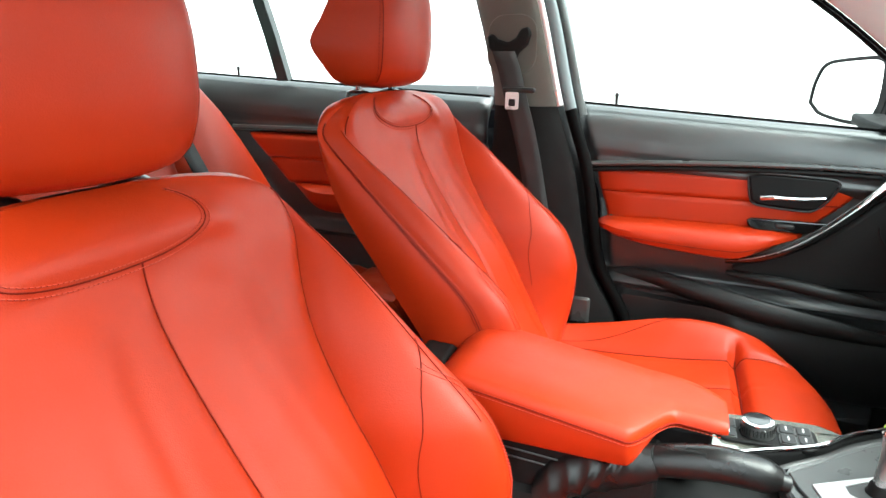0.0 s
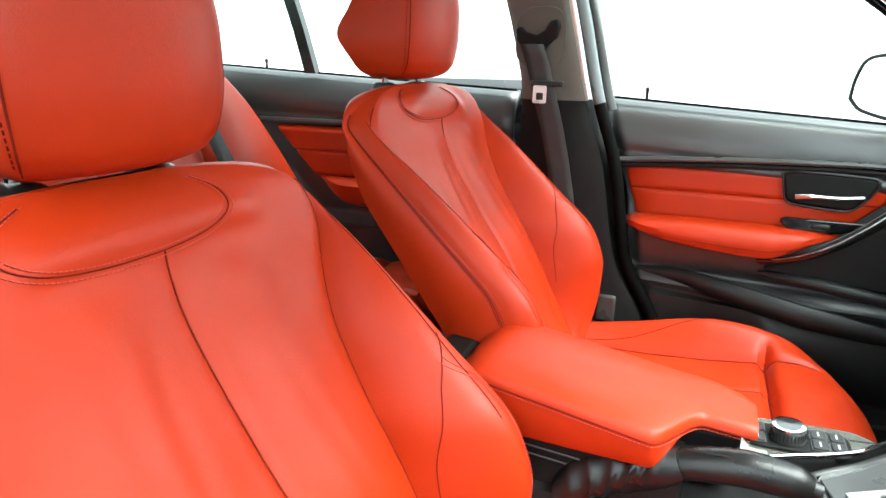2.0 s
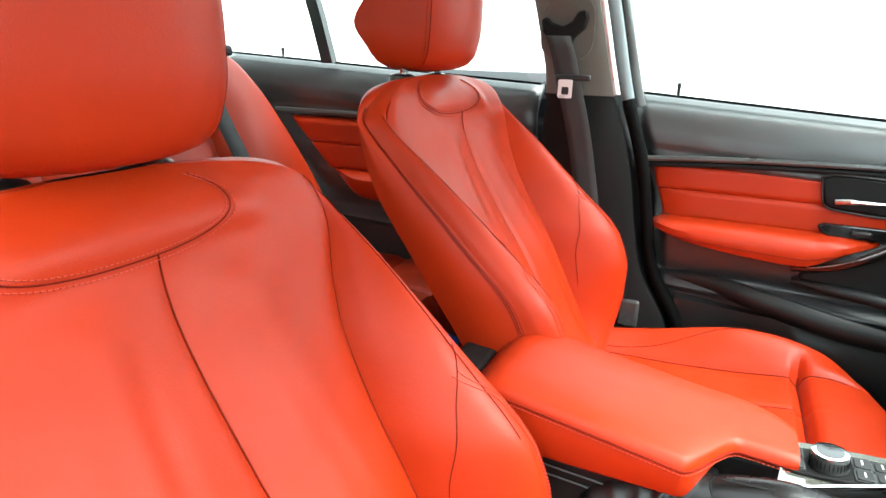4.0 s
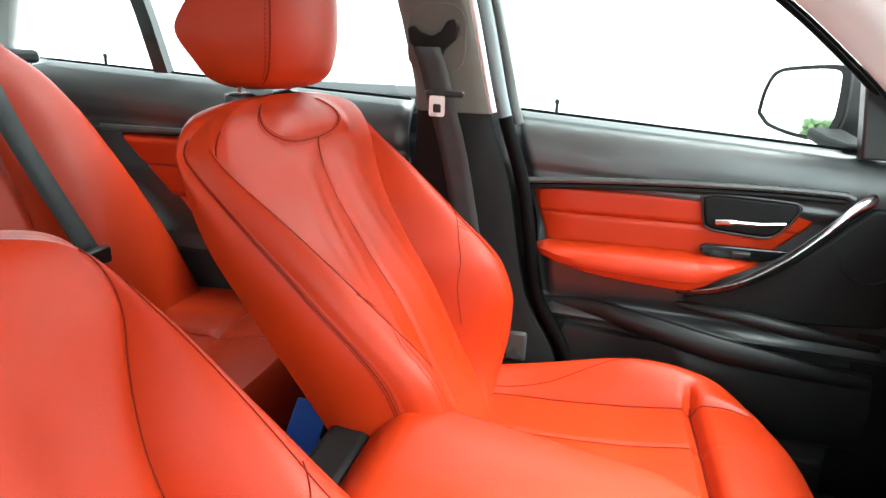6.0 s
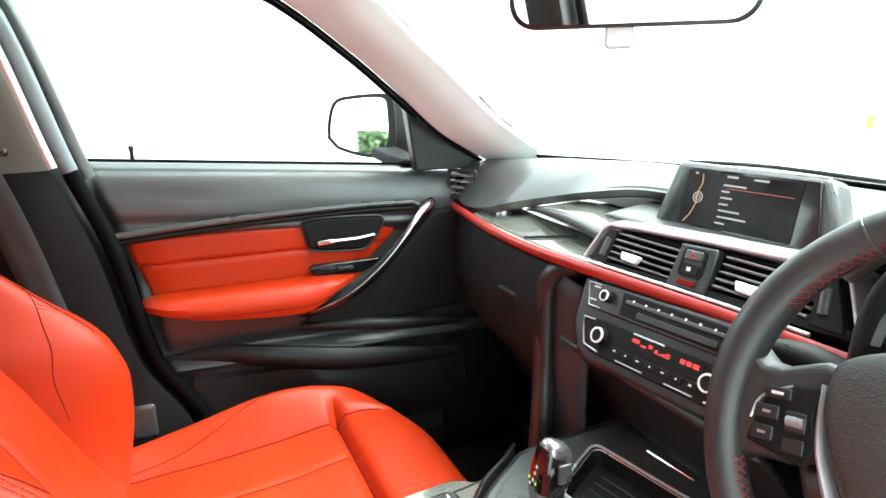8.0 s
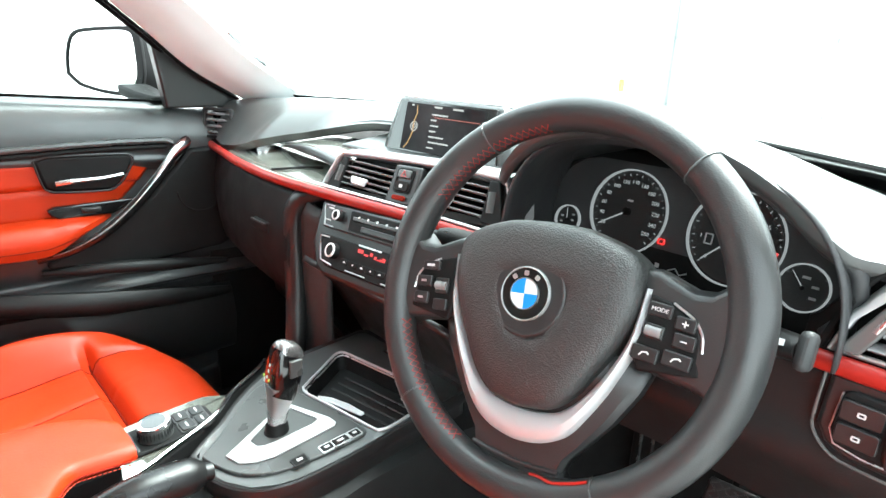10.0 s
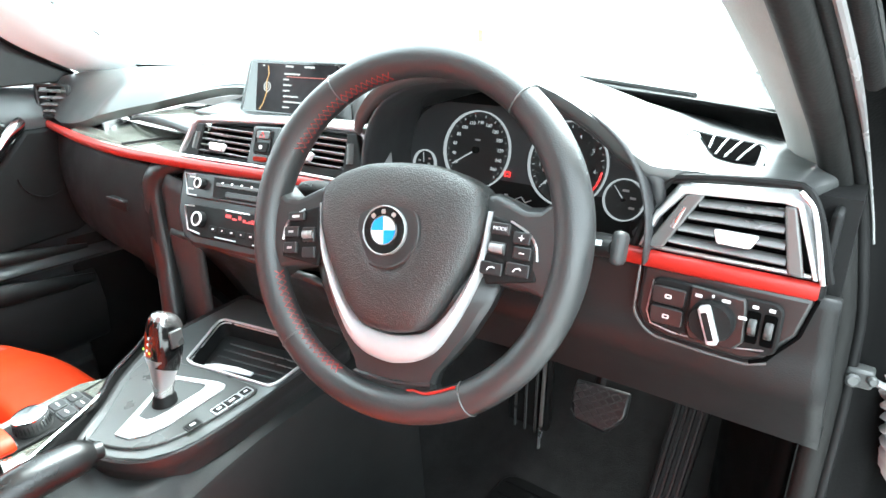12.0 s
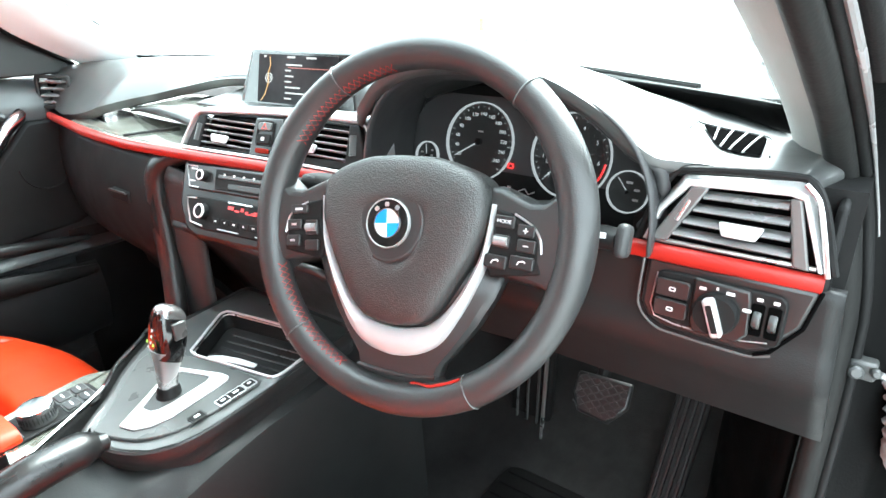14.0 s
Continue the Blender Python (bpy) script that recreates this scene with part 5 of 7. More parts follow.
# hub and spokes stand turned a little from straight ahead
HM = WM @ Matrix.Translation((.004, 0, 0)) @ Matrix.Rotation(radians(5), 4, "Z")
half = [(0, .066), (.030, .0645), (.056, .058), (.076, .049), (.0865, .038), (.088, .014), (.079, -.018), (.061, -.052), (.042, -.080), (.026, -.091), (0, -.095)]
po = [(p.x, p.y) for p in spline([(a, b, 0) for a, b in half + [(-a, b) for a, b in half[-2:0:-1]] + half[:1]], 96)][:-1]
airbag = part("airbag_cover", loft([[HM @ Vector((x * k, y * k - .004 * (1 - k), z)) for x, y in po] for k, z in ((1, -.045), (1.0, -.020), (.988, -.0125), (.955, -.0075), (.89, -.004), (.75, -.0015), (.5, .0), (.40, -.0002), (.36, -.0022), (.30, -.0030), (.1, -.0030))]), PEBBLE, STW, "black leather-grained airbag cover")
EM = HM @ Matrix.Translation((-.004, .0005, -.002))
part("emblem_recess", lathe([(.036, .0012), (.0345, .0018), (.031, .0006), (.024, -.0004)], EM, 48), LEATHER, airbag)
emb = part("emblem", lathe([(.0225, -.002), (.0225, .003), (.0212, .0042), (.0, .0042)], EM, 40), GLOSS, airbag, "round emblem in blue, white and black")
part("emblem_ring", loft([[EM @ Vector((q * math.cos(a), q * math.sin(a), z)) for q, z in ((.0232, 0), (.0232, .0044), (.0224, .0052), (.0216, .0044))] for a in [2 * math.pi * k / 48 for k in range(48)]], loop=True), SLAT, emb)
for k in range(4):
    wedge = [(0, 0)] + [(.0128 * math.cos(radians(90 * k + 90 * j / 8 + 4)), .0128 * math.sin(radians(90 * k + 90 * j / 8 + 4))) for j in range(9)]
    part("emblem_field", prism(wedge, .0008, EM @ Matrix.Translation((0, 0, .0042))), BLUE if k % 2 else WHITE, emb, smooth=False)
part("emblem_inner_ring", loft([[EM @ Vector((q * math.cos(a), q * math.sin(a), z)) for q, z in ((.0140, .004), (.0138, .0054), (.0128, .0054), (.0127, .004))] for a in [2 * math.pi * k / 40 for k in range(40)]], loop=True), CHROME, emb)
for a in (128, 90, 52):
    part("emblem_mark", prism(rounded(.0042, .0042, .001), .0006, EM @ Matrix.Rotation(radians(a - 90 + 5), 4, "Z") @ Matrix.Translation((0, .0174, .0042))), SATIN, emb)
# silver V trim round the lower half of the cover
vo = [(.0935, .024), (.0905, -.015), (.078, -.052), (.060, -.087), (.043, -.110), (.021, -.121), (0, -.124)]
vi = [(.0895, .024), (.0835, -.015), (.070, -.048), (.049, -.079), (.031, -.0925), (.013, -.0965), (0, -.0975)]
v_out = spline([(a, b, 0) for a, b in vo + [(-a, b) for a, b in vo[-2::-1]]], 60)
v_in = spline([(a, b, 0) for a, b in vi + [(-a, b) for a, b in vi[-2::-1]]], 60)
bm = bmesh.new()
rows = [[bm.verts.new(HM @ Vector((p.x, p.y, z))) for p, z in ((a, -.036), (a, -.021), (a * .85 + b * .15, -.0165), ((a + b) / 2, -.0140), (a * .12 + b * .88, -.0165), (b, -.020), (b, -.036))] for a, b in zip(v_out, v_in)]
for a, b in zip(rows, rows[1:]):
    for j in range(6):
        bm.faces.new((a[j], a[j + 1], b[j + 1], b[j]))
part("spoke_trim", bm, PEARL, STW, "satin silver V-shaped spoke trim")
# dark frame under the trim: runs down both legs into the bottom of the rim
fo = [(.104, -.034), (.094, -.060), (.078, -.088), (.060, -.112), (.047, -.128), (.043, -.140), (.050, -.152)]
bm = bmesh.new()
rows = [[bm.verts.new(HM @ Vector((sx * x, y, z))) for sx, z in ((-1, -.046), (-1, -.032), (-.93, -.027), (.93, -.027), (1, -.032), (1, -.046))] for x, y in fo]
for a, b in zip(rows, rows[1:]):
    for j in range(5):
        bm.faces.new((a[j], a[j + 1], b[j + 1], b[j]))
part("lower_spoke", bm, LEATHER, STW, "black lower spoke", solid=.004)
part("lower_spoke_edge", sweep([HM @ Vector((x, -.139 - .004 * math.cos(x * 34), -.0265)) for x in lerp(-.043, .043, 20)], .0022, 8), LEATHER, STW)
for sx in (-1, 1):
    # an arm that leaves the shoulder of the cover and melts into the rim
    arm = [(.084, .040, -.036, -.026, -.022), (.096, .041, -.040, -.025, -.020), (.110, .0355, -.043, -.026, -.020), (.124, .030, -.045, -.028, -.019), (.138, .031, -.048, -.030, -.017), (.152, .042, -.058, -.034, -.016), (.164, .050, -.064, -.036, -.016)]
    part("side_spoke", loft([[HM @ Vector((sx * x, y, z)) for y, z in ((hi_, -.050), (hi_, zb), (hi_ - .006, zt), (hi_ * .3 + lo_ * .7, zt), (lo_ + .004, zt - .003), (lo_, zb - .008), (lo_, -.050))] for x, hi_, lo_, zb, zt in arm]), LEATHER, STW, bevel=.003)
    bp = part("button_pad", prism([(sx * x, y) for x, y in ((.0935, .021), (.112, .016), (.130, .004), (.1365, -.008), (.1385, -.034), (.092, -.040), (.087, -.022), (.0935, -.004))], .006, HM @ Matrix.Translation((0, 0, -.0235))), SHADE, STW, "black button pad", bevel=.002)
    for kind, bx, by, bw, bh in ((("text", .1035, .0095, .0185, .0105), ("plus", .1235, .0025, .0155, .0105), ("roller", .1015, -.0075, .0150, .0110), ("minus", .1245, -.0105, .0165, .0110), ("sign", .0975, -.0255, .0205, .0115), ("sign", .1215, -.0250, .0215, .0115)) if sx > 0 else (("text", .1205, .0085, .0200, .0090), ("bar", .1255, -.0075, .0180, .0105), ("roller", .1035, -.0090, .0150, .0150), ("bar", .1260, -.0240, .0170, .0115), ("blank", .1020, -.0270, .0160, .0110))):
        b = part("wheel_button", prism(rounded(bw, bh, .0018), .0034, HM @ Matrix.Translation((sx * bx, by, -.0175)) @ pose(0, 0, 0, 0, 0, -sx * 5)), BLACK, bp, bevel=.0009)
        at = HM @ Matrix.Translation((sx * bx, by, -.0139)) @ pose(0, 0, 0, 0, 0, -sx * 5)
        if kind == "text":
            part("button_text", words("MODE", .0046, at), WHITE, b, smooth=False) if sx > 0 else part("button_sign", box((0, 0, .0002), (.009, .0024, .0004), at), WHITE, b, smooth=False)
        elif kind in ("plus", "minus"):
            bmk = box((0, 0, .0002), (.0048, .0010, .0004), at)
            if kind == "plus":
                box((0, 0, .0002), (.0010, .0048, .0004), at, bmk)
            part("button_sign", bmk, WHITE, b, smooth=False)
        elif kind == "bar":
            part("button_sign", box((0, 0, .0002), (.0060, .0022, .0004), at), SATIN, b, smooth=False)
        elif kind == "roller":
            part("roller", sweep([at @ Vector((-.0062, 0, -.0008)), at @ Vector((.0062, 0, -.0008))], .0042, 12), SLAT, b, "grey ribbed roller")
        elif kind == "sign":
            part("button_sign", sweep([at @ Vector((dx, dy, .0002)) for dx, dy in ((-.0035, -.002), (-.0018, .0008), (.0018, .0018), (.0035, .0005))], .0007, 5), WHITE, b)
    part("pad_edge", sweep(spline([HM @ Vector((sx * x, y, -.0170)) for x, y in ((.112, .0165), (.129, .0065), (.1360, -.004), (.1378, -.016))], 10), .0011, 6), SATIN, bp)
part("column_shroud", loft([[WM @ Vector((w * math.cos(t), -.012 + h * math.sin(t), z)) for t in [2 * math.pi * k / 24 for k in range(24)]] for z, w, h in ((-.05, .05, .05), (-.075, .060, .058), (-.16, .065, .062), (-.24, .07, .065))]), SHADE, STW)
for sx, lab, end in ((1, "black wiper stalk", (.198, .018, -.060)), (-1, "black indicator stalk", (-.156, .028, -.062))):
    st = part("stalk", sweep(spline([WM @ Vector((sx * .05, .0, -.095)), WM @ Vector((sx * .12, .004, -.085)), WM @ Vector((end[0] * .86, end[1], end[2] - .015)), WM @ Vector(end)], 14), [.009] * 7 + [.010, .011, .012, .013, .0135, .0135, .013, .0115], 12, flat=.8) if sx > 0 else sweep(spline([WM @ Vector(q) for q in ((-.05, .004, -.098), (-.09, .020, -.090), (-.125, .028, -.074), end)], 14), [.012, .0125, .013, .0135, .014, .0145, .015, .0155, .0158, .016, .016, .0158, .0150, .0130, .0095], 14, flat=.75), BLACK if sx > 0 else SHADE, STW, lab)
    if sx > 0:
        part("stalk_tip", box((end[0] + .002, end[1], end[2]), (.012, .030, .026), WM), PLAIN, st, bevel=.005)
        part("stalk_sign", box((end[0] * .92, end[1] + .002, end[2] + .009), (.008, .005, .0006), WM), WHITE, st)
    else:
        for qx, qy, qw in ((-.142, .032, .009), (-.118, .026, .008)):
            part("stalk_sign", box((qx, qy, -.0565 - .35 * (qx + .142)), (qw, .0035, .0008), WM), SATIN, st)

# ---- centre console ----
CON = thing("centre_console", (-.2, 0, .18), "black centre console with silver shifter plate and chrome edging", "centre console")
con_yr = pch([(-.75, -.092), (-.35, -.095), (-.22, -.097), (-.17, -.100), (-.15, -.106), (.05, -.108), (.16, -.110), (.30, -.14)])
con_yl = pch([(-.75, .100), (-.35, .105), (-.22, .120), (-.10, .135), (.02, .150), (.16, .170), (.30, .19)])
con_z = pch([(-.75, .47), (-.40, .47), (-.26, .474), (-.175, .478), (-.165, .482), (.0, .492), (.16, .500), (.30, .50)])
crease_z = pch([(-.75, .40), (-.30, .425), (-.143, .452), (-.05, .472), (.087, .490), (.30, .50)])


def con_ring(x):
    r, l, z = con_yr(x), con_yl(x), con_z(x)
    c = min(crease_z(x), z - .012)
    return [Vector((x, r - .050, .17)), Vector((x, r - .040, .32)), Vector((x, r - .030, c - .008)), Vector((x, r - .027, c)), Vector((x, r - .018, c + .002)), Vector((x, r - .002, z - .006)), Vector((x, r + .008, z - .001)), Vector((x, r + .02, z)), Vector((x, l - .02, z)), Vector((x, l - .006, z - .003)), Vector((x, l, z - .012)), Vector((x, l + .006, z - .05)), Vector((x, l + .012, .32)), Vector((x, l + .02, .17))]


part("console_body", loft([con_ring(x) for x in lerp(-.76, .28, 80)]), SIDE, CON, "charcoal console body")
# raised top deck that carries the shifter and the tray, rounded at its rear
CZ = Matrix.Translation((0, 0, .518)) @ Matrix.Rotation(radians(-4.0), 4, "Y")
deck_o = [(p.x, p.y) for p in spline([(-.168, .015, 0), (-.166, -.030, 0), (-.152, -.074, 0), (-.122, -.106, 0), (-.080, -.119, 0), (-.02, -.122, 0), (.08, -.120, 0), (.19, -.116, 0), (.20, -.10, 0), (.20, .135, 0), (.185, .150, 0), (.02, .150, 0), (-.018, .130, 0), (-.069, .096, 0), (-.111, .058, 0), (-.150, .030, 0), (-.168, .015, 0)], 90)][:-1]
deck_c = (0.0, .01)


def deck_ring(k, z):
    return [CZ @ Vector((deck_c[0] + (x - deck_c[0]) * k, deck_c[1] + (y - deck_c[1]) * k, z)) for x, y in deck_o]


isl = [(p.x, p.y) for p in spline([(-.156, .002, 0), (-.150, -.024, 0), (-.134, -.060, 0), (-.108, -.083, 0), (-.076, -.094, 0), (-.03, -.100, 0), (.020, -.102, 0), (.028, -.094, 0), (.022, -.03, 0), (.004, .052, 0), (-.004, .092, 0), (-.026, .101, 0), (-.074, .070, 0), (-.126, .024, 0), (-.156, .002, 0)], 70)][:-1]
# storage tray: corners of its rim
tray_c = [(.013, .048), (.107, .102), (.118, .098), (.150, -.090), (.142, -.104), (.050, -.110), (.039, -.104)]


def tray_line(grow):
    cx, cy = .078, -.012
    pts = []
    for (x0, y0), (x1, y1) in zip(tray_c, tray_c[1:] + tray_c[:1]):
        for q in (.06, .35, .65, .94):
            pts.append((cx + (x0 + (x1 - x0) * q - cx) * grow, cy + (y0 + (y1 - y0) * q - cy) * grow, 0))
    return [(p.x, p.y) for p in spline(pts + pts[:1], 84)][:-1]


part("edge_roll", loft([deck_ring(k, z) for k, z in ((.985, -.034), (.985, -.018), (1.0, -.014), (1.006, -.004), (1.0, .004), (.985, .006), (.965, .003), (.94, .002))], cap=False), BLACK, CON, "black rounded console edge")
bm = bmesh.new()
inner = tray_line(1.03)
near = []
for k in range(84):
    a = math.atan2(inner[k][1] + .012, inner[k][0] - .078)
    best = min(deck_ring(.95, .003), key=lambda p: abs((math.atan2(p.y + .012, p.x - .078) - a + math.pi) % (2 * math.pi) - math.pi))
    near.append(best)
lo = [bm.verts.new(CZ @ Vector((x, y, .006))) for x, y in inner]
hi = [bm.verts.new(p) for p in near]
for k in range(84):
    j = (k + 1) % 84
    bm.faces.new((lo[k], lo[j], hi[j], hi[k]))
part("deck", bm, PAD, CON, "charcoal console deck")
island = part("shifter_island", prism(isl, .006, CZ @ Matrix.Translation((0, 0, .002))), GREY, CON, "satin grey shifter surround", bevel=.0015)
plate_o = [(-.134, -.022), (-.128, -.045), (-.112, -.057), (-.088, -.064), (.000, -.062), (.006, -.056), (.005, -.042), (-.020, .024), (-.030, .026), (-.060, .016)]
plate_i = [(-.098, -.014), (-.096, -.030), (-.088, -.036), (-.07, -.038), (-.020, -.038), (-.010, -.034), (-.010, -.028), (-.024, .014), (-.032, .016), (-.062, .008)]
plate = part("silver_plate", ring_frame(plate_o, plate_i, .003, CZ @ Matrix.Translation((0, 0, .008))), PEARL, island, "pearl silver shifter plate", bevel=.001)
part("gate", prism(plate_i, .001, CZ @ Matrix.Translation((0, 0, .008))), GREY, island)
for bx, by, w_ in ((-.068, -.090, .018), (-.030, -.092, .016), (-.010, -.092, .022), (.012, -.092, .014)):
    b = part("console_button", prism(rounded(w_, .013, .002), .003, CZ @ Matrix.Translation((bx, by, .007))), SHADE, island, "black console button", bevel=.001)
    part("button_frame", ring_frame(rounded(w_ + .003, .016, .002), rounded(w_, .013, .002), .0026, CZ @ Matrix.Translation((bx, by, .007))), SATIN if w_ != .018 else BLACK, b)
    part("button_sign", box((bx, by, .0103), (w_ * .4, .004, .0004), CZ), WHITE, b)
tray = part("storage_tray", loft([[CZ @ Vector((x, y, z)) for x, y in tray_line(k)] for k, z in ((1.03, .006), (1.0, .005), (.98, .002), (.93, -.020))], cap=False), SHADE, CON, "black storage tray with ribbed floor")
part("tray_floor", prism(tray_line(.95), .003, CZ @ Matrix.Translation((0, 0, -.023))), BLACK, tray)
part("tray_rim", sweep([CZ @ Vector((x, y, .0075)) for x, y in tray_line(1.02)], .0022, 8, loop=True), PEARL, tray, "bright tray rim")
part("tray_rim", sweep([CZ @ Vector((x, y, .0045)) for x, y in tray_line(.97)], .0012, 8, loop=True), SATIN, tray)
for k in range(5):
    part("floor_rib", sweep([CZ @ Vector((.062 + .016 * k, -.088, -.019)), CZ @ Vector((.036 + .016 * k, .045 + .006 * k, -.019))], .0016, 6), GREY, tray)
part("silver_inlay", prism([(.026, .036), (.034, .038), (.046, .020), (.056, -.012), (.060, -.044), (.052, -.046), (.040, .0)], .003, CZ @ Matrix.Translation((0, 0, -.010))), WHITE_METAL, tray, bevel=.001)
part("front_sliver", sweep([CZ @ Vector((.165, .050, .012)), CZ @ Vector((.172, -.03, .012))], .002, 6), CHROME, CON)
# gear lever
lev = thing("gear_lever", (-.060, -.016, .52), "black and silver automatic gear lever", "gear lever")
part("boot", lathe([(.020, 0), (.019, .006), (.0155, .010), (.015, .018), (.0125, .022)], Matrix.Translation((-.061, -.016, .514)), 20), SHADE, lev)


def lever_ring(c, rx, ry, tilt):
    m = Matrix.Translation(c) @ Matrix.Rotation(radians(tilt), 4, "Y")
    out = []
    for k in range(28):
        t = 2 * math.pi * k / 28
        cs, sn = math.cos(t), math.sin(t)
        out.append(m @ Vector((rx * math.copysign(abs(cs) ** .62, cs), ry * math.copysign(abs(sn) ** .62, sn), 0)))
    return out


part("shaft", loft([lever_ring((x, -.016, z), rx, ry, 14) for x, z, rx, ry in ((-.061, .530, .0115, .0105), (-.060, .545, .0120, .0112), (-.057, .560, .0138, .0124), (-.054, .575, .0168, .0148), (-.052, .588, .0205, .0175))]), LEVER, lev, "satin silver lever flank")
part("grip", loft([lever_ring((x, -.016, z), rx, ry, tl) for x, z, rx, ry, tl in ((-.055, .574, .0175, .0165, 28), (-.051, .588, .0210, .0180, 24), (-.048, .602, .0222, .0188, 20), (-.045, .618, .0218, .0180, 18), (-.0425, .632, .0200, .0165, 18), (-.041, .638, .0180, .0145, 20))]), GLOSS, lev, "piano black lever grip")
part("lever_cap", loft([lever_ring((x, -.016, z), rx, ry, tl) for x, z, rx, ry, tl in ((-.0400, .631, .0204, .0168, 26), (-.039, .637, .0192, .0156, 27), (-.0375, .642, .0160, .0130, 28), (-.036, .6450, .011, .009, 28), (-.035, .646, .005, .004, 28))]), LEVER, lev, "silver lever cap")
part("park_button", box((0, 0, 0), (.012, .012, .003), pose(-.046, -.016, .6405, 0, -30, 0)), GREY, lev, bevel=.001)
part("unlock_button", box((-.040, -.0355, .616), (.018, .004, .024)), GREY, lev, bevel=.0015)
LF = facing((-.0705, -.016, .612), (-1, 0, .32))
for k, (dx, dy) in enumerate(((.004, .012), (.004, .004), (.004, -.004), (-.004, -.004), (.010, -.006), (.0, -.010))):
    part("gear_mark", box((dx, dy, .0012), (.0032, .0034, .0006), LF), GREEN_GLOW if k in (3, 4) else WHITE_GLOW, lev)
# controller island on the passenger side, edged in chrome
lac = [(p.x, p.y) for p in spline([(-.246, .016, 0), (-.246, .125, 0), (-.15, .140, 0), (-.105, .142, 0), (-.084, .132, 0), (-.066, .121, 0), (-.018, .153, 0), (.010, .174, 0), (.018, .174, 0), (.010, .165, 0), (-.018, .143, 0), (-.069, .110, 0), (-.111, .070, 0), (-.182, .035, 0), (-.227, .015, 0), (-.246, .016, 0)], 80)][:-1]
lacq = part("lacquer_island", prism(lac, .024, Matrix.Translation((0, 0, .492)) @ Matrix.Rotation(radians(-1.5), 4, "Y")), LACQ, CON, "gloss lacquer controller surround", bevel=.003)
chrome_line = spline([(-.29, -.002, .517), (-.227, .012, .519), (-.182, .032, .521), (-.111, .067, .524), (-.069, .107, .526), (-.018, .140, .528), (.010, .162, .529)], 40)
part("chrome_edge", sweep(chrome_line, .0030, 8), CHROME, lacq, "chrome edging")
part("edge_wall", sheet(lambda p, t: p + Vector((.002 * t, -.004 * t, -.002 - .03 * t)), chrome_line, lerp(0, 1, 3)), SHADE, lacq, solid=.003)
IC = Matrix.Translation((-.185, .081, .514)) @ Matrix.Rotation(radians(-4), 4, "Y")
ctl = part("controller_base", prism(rounded(.128, .060, .018), .006, IC @ Matrix.Translation((.010, .002, -.003))), SHADE, lacq, bevel=.002)
part("controller_knob", lathe([(.0215, 0), (.0225, .003), (.0212, .008), (.0208, .018), (.0202, .0205), (.0170, .0212)], IC @ Matrix.Translation((0, 0, .002)), 40), GREY, ctl, "grey ribbed controller knob")
part("knob_ring", lathe([(.0206, .0), (.0203, .0024), (.0165, .0028)], IC @ Matrix.Translation((0, 0, .0210)), 40), CHROME, ctl, "chrome knob ring")
part("knob_top", lathe([(.0162, 0), (.0154, .0034), (.0, .0038)], IC @ Matrix.Translation((0, 0, .0210)), 32), GLOSS, ctl)
bm = bmesh.new()
for k in range(30):
    a = 2 * math.pi * k / 30
    box((.0213, 0, .0125), (.0014, .0018, .010), IC @ Matrix.Rotation(a, 4, "Z"), bm)
part("knob_ribs", bm, BLACK, ctl, smooth=False)
for bx, by, w_, h_ in ((-.037, -.011, .018, .022), (-.037, .015, .018, .022), (.037, -.011, .018, .022), (.037, .015, .018, .022), (.058, -.010, .017, .020), (.058, .014, .017, .020)):
    b = part("menu_button", prism(rounded(w_, h_, .003), .004, IC @ Matrix.Translation((bx, by, .003))), BLACK, ctl, "black menu button", bevel=.001)
    part("button_frame", ring_frame(rounded(w_ + .003, h_ + .003, .003), rounded(w_, h_, .003), .003, IC @ Matrix.Translation((bx, by, .002))), GREY, b)
    part("button_sign", box((bx, by, .0073), (.002, .010, .0004), IC), WHITE, b)
# armrest lid
def arm_sec(x):
    q = step(-.292, -.354, x)
    r = -.100 * q + (1 - q) * -.030
    zt = .584 + .046 * ((-.33 - x) / .3) if x < -.33 else .584 + .06 * (-.33 - x) - .45 * max(0, x + .29) ** 2
    if x < -.56:
        zt -= .05 * ((-.56 - x) / .06) ** 2
    l = .100 - .045 * max(0, (x + .34) / .106) ** 2.6
    zb = .535 + .027 * step(-.345, -.315, x)
    top = lambda y: zt + .003 - .005 * abs(y / .1) ** 2.4
    side = [(r + .006, zb), (r, zb + .008), (r, top(r) - .0145), (r + .0012, top(r) - .0085), (r + .005, top(r) - .0025), (r + .012, top(r + .012))]
    mid = [(r + (l - r) * k, top(r + (l - r) * k)) for k in (.3, .5, .7)]
    far = [(l - .020, top(l - .020)), (l - .008, top(l) - .003), (l - .002, top(l) - .010), (l, top(l) - .02), (l, zb + .008), (l - .006, zb)]
    return [Vector((x, y, z)) for y, z in side + mid + far]


ARM = thing("armrest", (-.42, 0, .50), "coral red leather centre armrest with stitched edge", "armrest")
AX = [-.622, -.620, -.615, -.605] + lerp(-.59, -.355, 20) + lerp(-.352, -.295, 24) + lerp(-.29, -.248, 7) + [-.242, -.237, -.234]


def arm_taper(x, ring):
    e = 1.0
    if x < -.60:
        e = .80 + .20 * math.sqrt(max(0, 1 - ((-.60 - x) / .023) ** 2))
    if x > -.252:
        e = .80 + .20 * math.sqrt(max(0, 1 - ((x + .252) / .0185) ** 2))
    c = sum(ring, Vector()) / len(ring)
    return [Vector((p.x, c.y + (p.y - c.y) * (.5 + .5 * e), c.z + (p.z - c.z) * e)) for p in ring]


